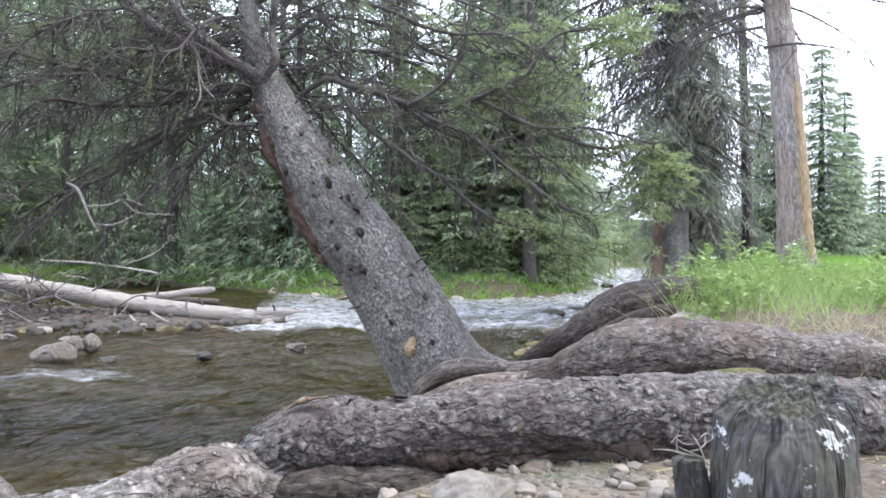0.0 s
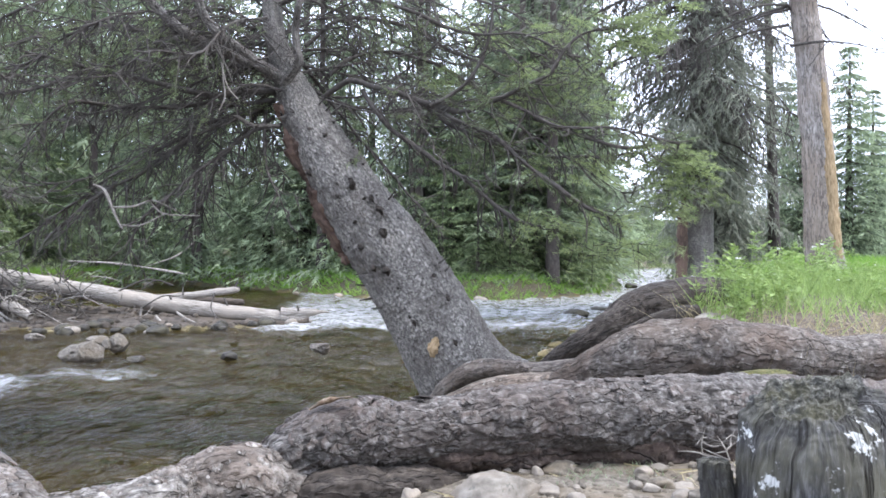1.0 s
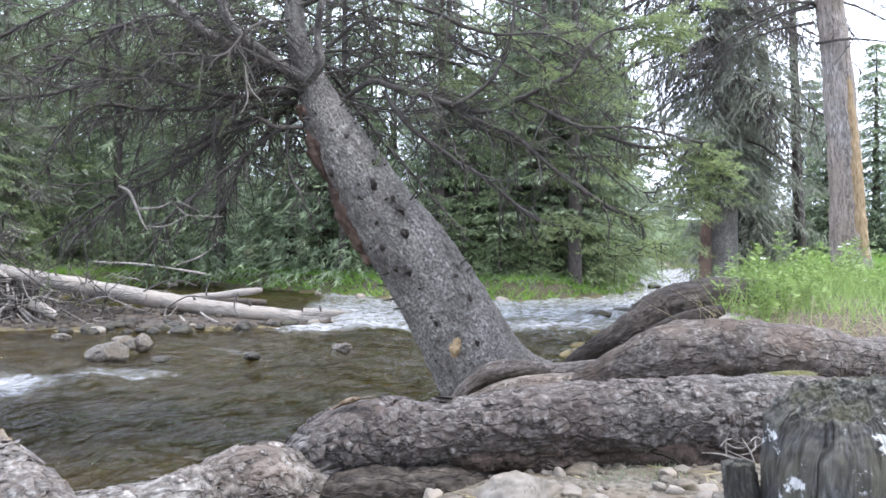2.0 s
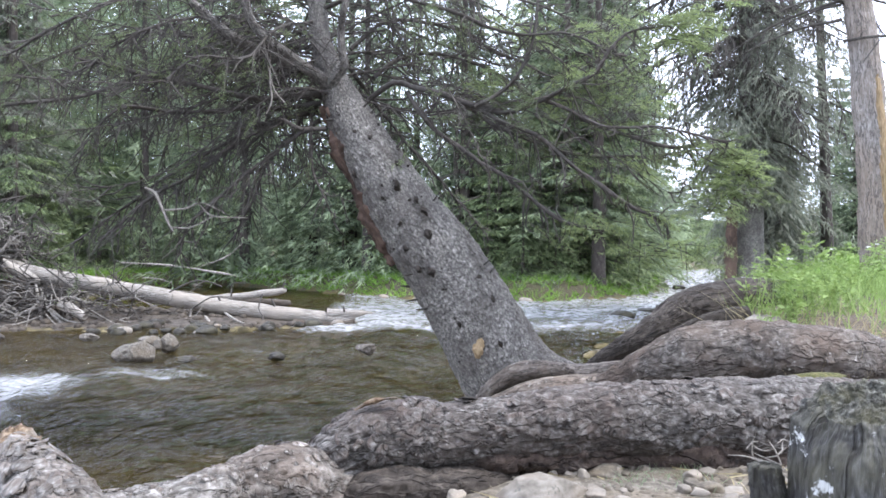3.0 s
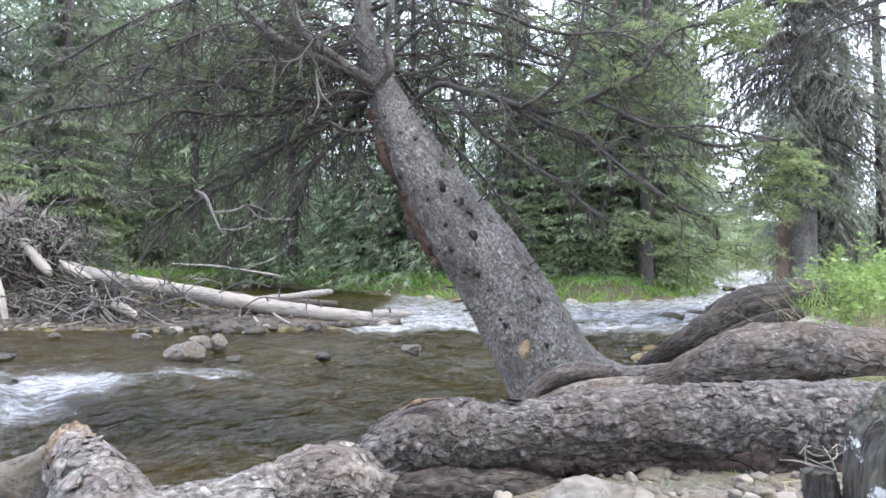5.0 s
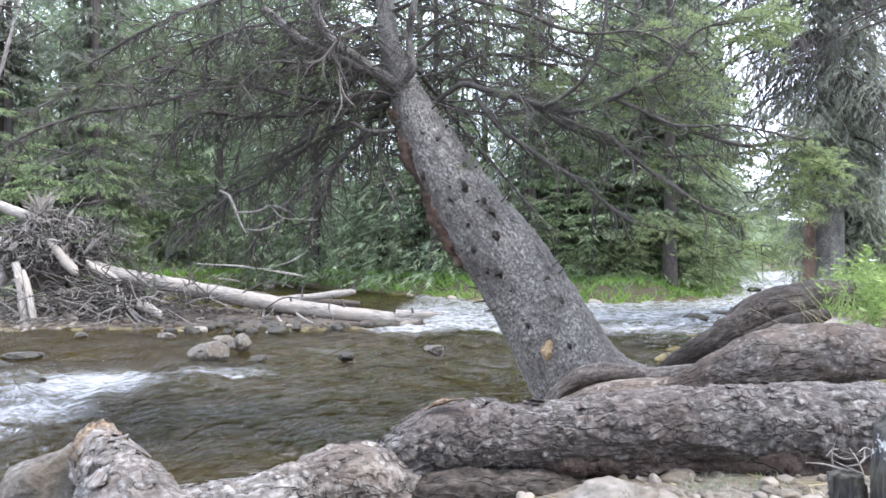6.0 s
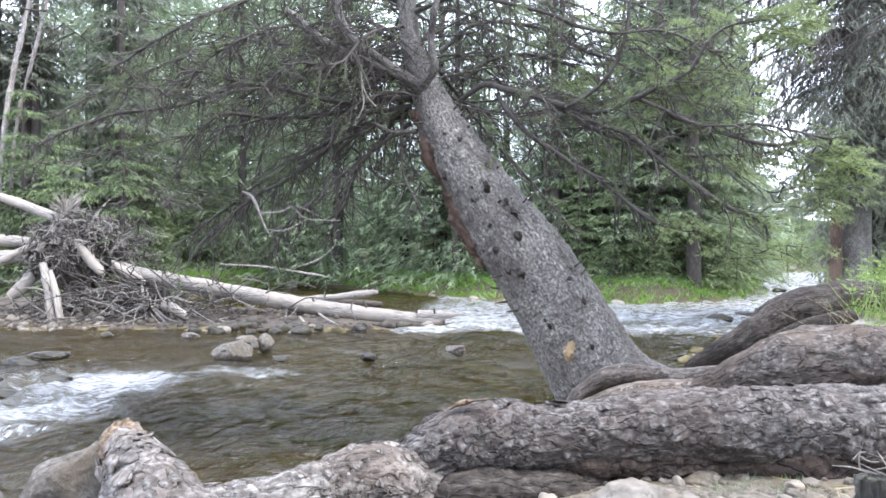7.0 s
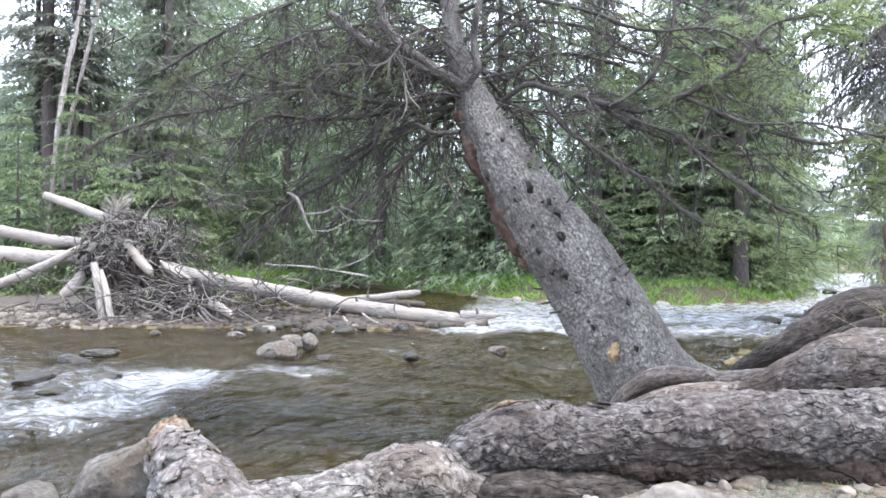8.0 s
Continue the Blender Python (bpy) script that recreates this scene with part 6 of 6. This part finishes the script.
for k in range(190):
    p = np.array((-6.382, 13.500, 1.178)) + rng.normal(size=3) * [0.28, 0.2, 0.22]
    e = unit(np.array([0.5 + rng.normal(), 0.4 * rng.normal(), 0.35 + 0.7 * rng.normal()]))
    l, r = rng.uniform(0.15, 0.5), rng.uniform(0.004, 0.012)
    (hp if rng.random() < 0.22 else hd).tube([(*p, r), (*(p + e * l * 0.5 + rng.normal(size=3) * 0.05), r * 0.8), (*(p + e * l), r * 0.3)], 6, 4, None, False)
for k in range(640):
    p = np.array((-6.049, 12.900, 0.357)) + rng.normal(size=3) * [1.0, 0.3, 0.17]
    p[2] = max(p[2], 0.05)
    e = unit(np.array([rng.normal(), -0.4 + 0.4 * rng.normal(), rng.normal() * 0.55 - 0.1]))
    l = rng.uniform(0.25, 0.9)
    r = rng.uniform(0.005, 0.014)
    q = p + e * l
    q[2] = max(q[2], 0.02)
    (hp if rng.random() < 0.3 else hd).tube([(*p, r), (*(0.5 * (p + q) + rng.normal(size=3) * 0.08), r * 0.8), (*q, r * 0.4)], 7, 4, None, False)
tagged(thing_mesh("splintered_top", hs.mesh("splintered_top"), M_DRIFT, wad, "pale splintered top"), kind="stuff")
tagged(thing_mesh("root_tangle", hp.mesh("root_tangle"), M_TWIG_PALE, wad, "bleached tangled roots"), kind="stuff")
tagged(thing_mesh("dark_root_tangle", hd.mesh("dark_root_tangle"), M_TWIG, wad, "dark tangled roots"), kind="stuff")
for k, pts in enumerate(([(-5.724, 12.700, 0.605, 0.0170), (-5.629, 12.600, 0.271, 0.0254), (-5.525, 12.500, -0.099, 0.0168)], [(-5.656, 12.700, 0.562, 0.0170), (-5.441, 12.500, 0.236, 0.0252), (-5.024, 12.300, -0.096, 0.0165)], [(-6.119, 12.600, 0.060, 0.0169), (-5.735, 12.500, 0.236, 0.0252), (-5.483, 12.500, 0.278, 0.0168), (-5.107, 12.400, 0.077, 0.0166), (-4.463, 12.300, 0.020, 0.0165)],
                       [(-5.100, 12.800, 0.515, 0.0172), (-5.230, 12.700, 0.307, 0.0256), (-5.231, 12.600, -0.067, 0.0169)], [(-6.253, 12.700, 0.349, 0.0256), (-5.950, 12.600, 0.187, 0.0254), (-6.070, 12.500, -0.015, 0.0168)], [(-3.178, 12.500, 0.152, 0.0168), (-3.027, 12.400, -0.006, 0.0166), (-2.838, 12.300, -0.162, 0.0083)], [(-2.884, 12.500, 0.194, 0.0168), (-2.695, 12.400, 0.094, 0.0166), (-2.426, 12.300, 0.003, 0.0083)],
                       [(-3.424, 12.700, 0.239, 0.0170), (-3.441, 12.700, 0.136, 0.0170), (-3.423, 12.600, 0.018, 0.0169)])):
    h = Heap()
    h.tube(pts, 24, 7, bark_relief(14, 0.003, 0.008, 60 + k))
    tagged(thing_mesh("drift_stick", h.mesh("drift_stick"), M_TWIG_PALE), "crooked bleached stick on the gravel bar", "stick", "drift sticks")

# ---------------------------------------------------------------- stones
ROCKS = [((-2.869, 8.600, 0.065), (0.205, 0.16, 0.165), M_ROCK_RIVER, "large rounded grey-brown boulder in the river"),
         ((-3.059, 9.600, 0.107), (0.12, 0.1, 0.06), M_ROCK_RIVER, "flat pale stone beside the boulder"),
         ((-2.751, 9.300, 0.111), (0.115, 0.1, 0.11), M_ROCK_RIVER, "rounded pale stone beside the boulder"),
         ((-2.846, 9.200, 0.088), (0.06, 0.06, 0.06), M_ROCK_RIVER, "small pale stone between larger ones"),
         ((-4.120, 10.600, 0.032), (0.14, 0.1, 0.06), M_ROCK_RIVER, "pale flat stone at the bar's edge"),
         ((-0.579, 8.900, 0.091), (0.11, 0.1, 0.06), M_ROCK_RIVER, "lone rounded stone in the stream"),
         ((-1.471, 8.600, 0.047), (0.08, 0.07, 0.06), M_ROCK_WET, "small wet stone in the stream"),
         ((-2.351, 8.500, 0.033), (0.10, 0.08, 0.035), M_ROCK_WET, "wet stone barely above the water"),
         ((-5.296, 10.700, 0.020), (0.09, 0.08, 0.05), M_ROCK_WET, "small wet stone by the bar"),
         ((3.409, 14.000, 0.033), (0.2, 0.16, 0.09), M_ROCK_WET, "dark wet rock in the rapids"),
         ((4.105, 15.000, -0.007), (0.2, 0.2, 0.11), M_ROCK_WET, "rounded wet boulder in the rapids"),
         ((4.142, 14.600, 0.083), (0.05, 0.05, 0.1), M_ROCK_WET, "dark upright stone in the rapids"),
         ((7.421, 24.000, 0.007), (0.2, 0.2, 0.12), M_ROCK_WET, "dark rock far upstream"),
         ((1.906, 4.650, 0.741), (0.12, 0.1, 0.05), M_ROCK, "pale angular rock on the bank"),
         ((-2.054, 3.100, 0.159), (0.15, 0.12, 0.07), M_ROCK_RIVER, "rounded grey stone at the water's edge"),
         ((-4.612, 7.000, -0.009), (0.2, 0.16, 0.06), M_ROCK_WET, "dark boulder washed by the current"),
         ((-5.019, 8.300, -0.036), (0.2, 0.2, 0.07), M_ROCK_WET, "dark boulder washed by the current"),
         ((-4.140, 6.000, -0.074), (0.17, 0.16, 0.07), M_ROCK_WET, "dark boulder washed by the current"),
         ((-3.968, 7.100, 0.014), (0.16, 0.12, 0.04), M_ROCK_WET, "stone just under the running water"),
         ((-4.106, 6.500, -0.024), (0.15, 0.14, 0.045), M_ROCK_WET, "mossy boulder washed by the current"),
         ((-3.506, 5.200, -0.061), (0.11, 0.1, 0.06), M_ROCK_WET, "dark wet stone near the bank"),
         ((-3.330, 4.800, -0.042), (0.15, 0.12, 0.07), M_ROCK_WET, "dark wet stone near the bank"),
         ((-2.700, 4.100, -0.092), (0.12, 0.1, 0.07), M_ROCK_WET, "dark wet stone near the bank"),
         ((-2.909, 7.500, 0.003), (0.2, 0.14, 0.03), M_ROCK_WET, "stone just under the running water"),
         ((-4.986, 8.800, 0.001), (0.2, 0.16, 0.05), M_ROCK_WET, "stone just under the running water"),
         ((0.387, 2.660, 0.366), (0.165, 0.12, 0.075), M_ROCK, "large pale stone under the root"),
         ((0.522, 2.900, 0.364), (0.048, 0.04, 0.036), M_ROCK, "rounded pale stone under the root"),
         ((0.646, 2.880, 0.355), (0.075, 0.06, 0.05), M_DUST, "rough crumbling stone set in the bank"),
         ((0.782, 2.930, 0.358), (0.05, 0.04, 0.04), M_DUST, "rough pale stone set in the bank"),
         ((1.018, 2.700, 0.338), (0.055, 0.05, 0.05), M_ROCK, "pale stone beside the stump"),
         ((0.318, 2.960, 0.349), (0.028, 0.025, 0.022), M_ROCK, "small pale stone under the root"),
         ((0.860, 2.800, 0.340), (0.09, 0.06, 0.03), M_ROCK_RIVER, "brown stone half sunk in the soil"),
         ((0.559, 2.720, 0.352), (0.05, 0.04, 0.03), M_ROCK, "pale stone set in the bank")]
for k, (place, size, mt, label) in enumerate(ROCKS):
    stone("rock", place, size, 200 + 3 * k, mt, 37 * k, 0.45 if size[0] > 0.2 else 0.3, label, "river stones", 5 if size[0] > 0.15 else 4, None, 14 if mt is M_ROCK else 9, 0.72 if mt is M_ROCK else 0.8)
slab = stone("rock", (0, 0, 0), (0.29, 0.22, 0.15), 231, M_ROCK_RIVER, 0, 0.5, "rough brown-grey boulder sloping against the broken limb", "river stones", 5, None, 16, 0.7)
slab.matrix_basis = pose(-1.650, 3.100, 0.261, 0, -27, 8)
rng = np.random.default_rng(41)
for k in range(34):
    x = -1.0 - 3.4 * rng.random()
    y = 11.3 + 0.9 * rng.random() + 0.6 * float(smooth(x, -3, -0.8))
    s = rng.uniform(0.05, 0.14)
    stone("rock", (x, y, max(0.0, height_at(x, y)) + s * 0.2), (s, s * 0.8, s * 0.6), 300 + k, M_ROCK_WET if k % 5 else M_ROCK, 50 * k, 0.2, "dark wet stone at the gravel bar's edge" if k % 5 else "brown stone at the gravel bar's edge", "bar stones", 3)
for k in range(15):
    f = rng.random()
    i = int(3 + 6 * f)
    a, b = np.array(FAR_SHORE[i]), np.array(FAR_SHORE[i + 1])
    p = a + (b - a) * rng.random() + rng.normal(size=2) * 0.15 + [0, -0.25]
    s = rng.uniform(0.06, 0.17)
    stone("rock", (p[0], p[1], 0.02), (s, s * 0.8, s * 0.6), 400 + k, M_ROCK, 50 * k, 0.13, "pale stone along the far bank", "bank stones", 3)


def scatter_stones(name, spots, sizes, seed, material, label, category):
    """Countless small stones in one mesh."""
    bm = bmesh.new()
    bmesh.ops.create_icosphere(bm, subdivisions=2, radius=1)
    v0 = np.array([x.co[:] for x in bm.verts])
    f0 = np.array([[x.index for x in f.verts] for f in bm.faces])
    bm.free()
    rg = np.random.default_rng(seed)
    shapes = [v0 * (1 + 0.22 * vnoise(v0, 1.1, seed + k, 2))[:, None] for k in range(7)]
    vs, fs = [], []
    for k, (p, s) in enumerate(zip(spots, sizes)):
        a = rg.uniform(0, 6.28)
        m = np.array([[math.cos(a), -math.sin(a), 0], [math.sin(a), math.cos(a), 0], [0, 0, 1]])
        vs.append((shapes[k % 7] * (np.array([1, rg.uniform(0.6, 1), rg.uniform(0.45, 0.8)]) * s)) @ m.T + p)
        fs.append(f0 + k * len(v0))
    ob = thing_mesh(name, mesh_of(name, np.concatenate(vs), None, np.concatenate(fs)), material)
    return tagged(ob, label, category, kind="stuff")


sp = grown(900, (-9, -0.8, 11.2, 15.5), rng, lambda x, y: land(x, y) > 0.0)
scatter_stones("bar_pebbles", sp, rng.uniform(0.03, 0.1, len(sp)) ** 1.0, 51, M_GRAVEL, "brown and grey pebbles of the gravel bar", "pebbles")
sp = grown(260, (-10, -6.0, 11.0, 13.8), rng, lambda x, y: land(x, y) > -0.04)
scatter_stones("bar_cobbles", sp + [0, 0, 0.012], 0.025 + 0.085 * rng.random(len(sp)) ** 2, 55, M_ROCK, "pale rounded cobbles at the head of the bar", "cobbles")
sp = grown(260, (-10, -6.2, 11.0, 13.8), rng, lambda x, y: land(x, y) > -0.04)
scatter_stones("bar_cobbles", sp + [0, 0, 0.012], 0.025 + 0.1 * rng.random(len(sp)) ** 2, 56, M_ROCK_RIVER, "brown rounded cobbles among the stranded logs", "cobbles")
sp = grown(900, (-9, 3.5, 3.4, 12), rng, lambda x, y: land(x, y) < -0.02)
scatter_stones("bed_stones", sp + [0, 0, 0.01], rng.uniform(0.05, 0.2, len(sp)), 52, M_BED, "brown stones on the river bed", "pebbles")
for k in range(46):
    x, y = rng.uniform(0.1, 1.2), rng.uniform(2.55, 3.0)
    s = rng.uniform(0.012, 0.05)
    stone("rock", (x, y, height_at(x, y) + 0.1 * s), (s, s * rng.uniform(0.6, 0.9), s * rng.uniform(0.5, 0.75)), 600 + k, M_ROCK if k % 3 else M_DUST, 40 * k, 0.36, "pale angular stone in the soil under the root", "bank stones", 3, None, 12, 0.7)
sp = grown(520, (0.2, 1.5, 2.5, 3.1), rng)
scatter_stones("bank_pebbles", sp - [0, 0, 0.004], rng.uniform(0.006, 0.022, len(sp)), 53, M_DUST, "pale pebbles in the soil under the roots", "pebbles")
sp = grown(500, (-4, -0.2, 2.0, 3.6), rng)
scatter_stones("shore_pebbles", sp, rng.uniform(0.015, 0.07, len(sp)), 54, M_ROCK_WET, "wet dark pebbles along the near shore", "pebbles")

# ---------------------------------------------------------------- plants
def grass(name, spots, height, material, seed, label, width=0.006, lean=0.4, each=5):
    rg = np.random.default_rng(seed)
    base = np.repeat(spots, each, 0)
    n = len(base)
    base = base + rg.normal(size=(n, 3)) * [0.04, 0.04, 0]
    tip = base + np.stack([rg.normal(size=n) * lean, rg.normal(size=n) * lean, np.ones(n)], 1) * (height * rg.uniform(0.5, 1.2, n))[:, None]
    h = Heap()
    h.blades(base, tip, np.full(n, width) * rg.uniform(0.6, 1.4, n), rg)
    return tagged(thing_mesh(name, h.mesh(name, False), material), label, "grass", kind="stuff")


far_strip = lambda lo, hi: (lambda x, y: (lambda d: (d > lo) & (d < hi))(shore_distance(x, y, FAR_SHORE)))
sp = grown(42000, (-26, 9, 17.5, 38), rng, lambda x, y: far_strip(0.1, 1.5)(x, y) & (x > -0.43 * y))
sp[:, 2] -= 0.02
grass("bank_grass", sp, 0.19, M_GRASS, 61, "lush bright green grass along the far bank", 0.024, 0.8, 4)
sp = grown(17000, (-26, 14, 18, 40), rng, lambda x, y: far_strip(1.4, 6)(x, y) | (far_strip(0.6, 1.5)(x, y) & (x > -0.5)))
grass("forest_undergrowth", sp, 0.2, M_NEEDLE_FAR, 62, "low green undergrowth under the forest edge", 0.022, 0.8, 5)
sp = grown(1600, (-7, -3, 15.2, 19), rng, lambda x, y: (land(x, y) > 0.02))
grass("bar_grass", sp, 0.4, M_HERB, 63, "grass and herbs behind the log jam", 0.02, 0.5, 4)


def herbs(name, spots, height, seed, label, category="herbs"):
    """Leafy stems with paired leaflets and pale blossoms on some."""
    rg = np.random.default_rng(seed)
    stems, green, bloom = Heap(), Heap(), Heap()
    for p in spots:
        hgt = height * rg.uniform(0.35, 1.0) * (1 + 0.3 * math.sin(2.3 * p[0] + 1.7 * p[1]) + 0.35 * math.sin(5.1 * p[0] - 3.3 * p[1]))
        lean = rg.normal(size=2) * 0.25
        top = p + np.array([lean[0] * hgt, lean[1] * hgt, hgt])
        mid = 0.5 * (p + top) + [0, 0, 0.06 * hgt]
        stems.tube([(*p, 0.003), (*mid, 0.0024), (*top, 0.0012)], 5, 3, None, False)
        m = int(rg.integers(12, 21))
        f = rg.uniform(0.2, 1.0, m)[:, None]
        base = p + (top - p) * f + np.array([0, 0, 0.06 * hgt]) * (1 - (2 * f - 1) ** 2)
        a = rg.uniform(0, 2 * np.pi, m)
        d = np.stack([np.cos(a), np.sin(a), rg.uniform(-0.2, 0.7, m)], 1)
        l = rg.uniform(0.022, 0.052, (m, 1)) * rg.uniform(0.7, 1.25)
        b2 = base + d * l * 0.5
        green.leaves(b2, b2 + d * l, 0.45 * l[:, 0], rg)
        sd = np.cross(d, [0, 0, 1.0])
        green.leaves(base, base + (d + sd * 0.9) * l * 0.7, 0.32 * l[:, 0], rg)
        green.leaves(base, base + (d - sd * 0.9) * l * 0.7, 0.32 * l[:, 0], rg)
        if rg.random() < 0.05:
            q = np.repeat(top[None], 7, 0)
            aa = np.linspace(0, 6.28, 8)[:7]
            bloom.leaves(q, q + np.stack([np.cos(aa), np.sin(aa), np.full(7, 0.3)], 1) * 0.022, np.full(7, 0.016), rg)
    ob = tagged(new(name), label, category, kind="stuff")
    tagged(thing_mesh("stems", stems.mesh("stems"), M_HERB, ob), kind="stuff")
    tagged(thing_mesh("leaves", green.mesh("leaves", False), M_HERB, ob), kind="stuff")
    if bloom.n:
        tagged(thing_mesh("blossoms", bloom.mesh("blossoms", False), M_FLOWER, ob, "small white blossoms"), kind="stuff")
    return ob


def herb_patch(x, y):
    return (x > 0.36 * y + 0.15) & (x < 0.80 * y + 0.6) & (y > 4.6 + 0.35 * np.sin(2.4 * x + 1)) & (x > 1.75) & (np.sin(3.1 * x + 0.8) + np.sin(2.7 * y + 1.9 * x) > -0.9)


sp = grown(2400, (1.6, 8.5, 4.2, 10.0), rng, lambda x, y: herb_patch(x, y) & (vnoise(np.stack([x, y, 0 * x], 1), 1.6, 77, 2) > -0.2))[:1000]
herbs("bank_herbs", sp, 0.33, 71, "bright green leafy herbs with white blossoms on the bank")
sp = grown(4600, (1.6, 9, 4.2, 11), rng, lambda x, y: herb_patch(x, y) | ((x > 2.3) & (x > 0.36 * y + 0.15) & (y > 4.5) & (vnoise(np.stack([x, y, 0 * x], 1), 2.2, 79, 2) > 0.12)))
grass("bank_grass", sp, 0.25, M_HERB, 72, "fine green grass among the herbs", 0.006, 0.45, 4)
sp = grown(7000, (2.5, 14, 9, 24), rng, lambda x, y: (shore_distance(x, y, NEAR_SHORE) < -1.3))
grass("bank_grass", sp, 0.25, M_GRASS, 73, "green grass under the upstream spruces", 0.02, 0.5, 4)
sp = grown(34, (0.62, 0.98, 2.72, 2.95), rng)
grass("soil_grass", sp, 0.028, M_NEEDLE_FAR, 75, "short sparse grass on the stony soil under the root", 0.003, 0.7, 6)
sp = grown(160, (1.7, 3.6, 3.6, 4.7), rng)
grass("dry_grass", sp, 0.22, M_DRYGRASS, 74, "dry grass stalks at the edge of the soil", 0.004, 0.7, 5)
h = Heap()
h.tube([(-0.217, 2.790, 0.617, 0.0094), (-0.157, 2.790, 0.643, 0.0168), (-0.101, 2.790, 0.654, 0.0112), (-0.073, 2.800, 0.652, 0.0038)], 40, 16, bark_relief(30, 0.008, 0.02, 77), True, 0.5)
tagged(thing_mesh("rotten_patch", h.mesh("rotten_patch"), M_BROKEN), "crumbling orange-brown rotten patch on the root", "rotten wood")
# moss on the roots
for place, size, k in (((1.539, 3.250, 0.646), (0.12, 0.07, 0.02), 1), ((1.676, 4.750, 0.682), (0.14, 0.06, 0.02), 2), ((1.327, 2.600, 0.437), (0.09, 0.08, 0.035), 3)):
    ob = stone("moss_cushion", place, size, 500 + k, M_MOSS, 20 * k, 0.3)
    tagged(ob, "cushion of green and ochre moss on the root", "moss")
# litter of twigs and flakes on the soil
h = Heap()
sp = grown(900, (0.2, 4.2, 2.6, 5.2), rng)
a = rng.uniform(0, 6.28, len(sp))
d = np.stack([np.cos(a), np.sin(a), rng.normal(size=len(sp)) * 0.12], 1) * rng.uniform(0.03, 0.14, (len(sp), 1))
h.blades(sp + [0, 0, 0.012], sp + d + [0, 0, 0.02], np.full(len(sp), 0.006), rng)
tagged(thing_mesh("twig_litter", h.mesh("twig_litter", False), M_DRYGRASS), "dry twigs and flakes of bark on the soil", "litter", kind="stuff")
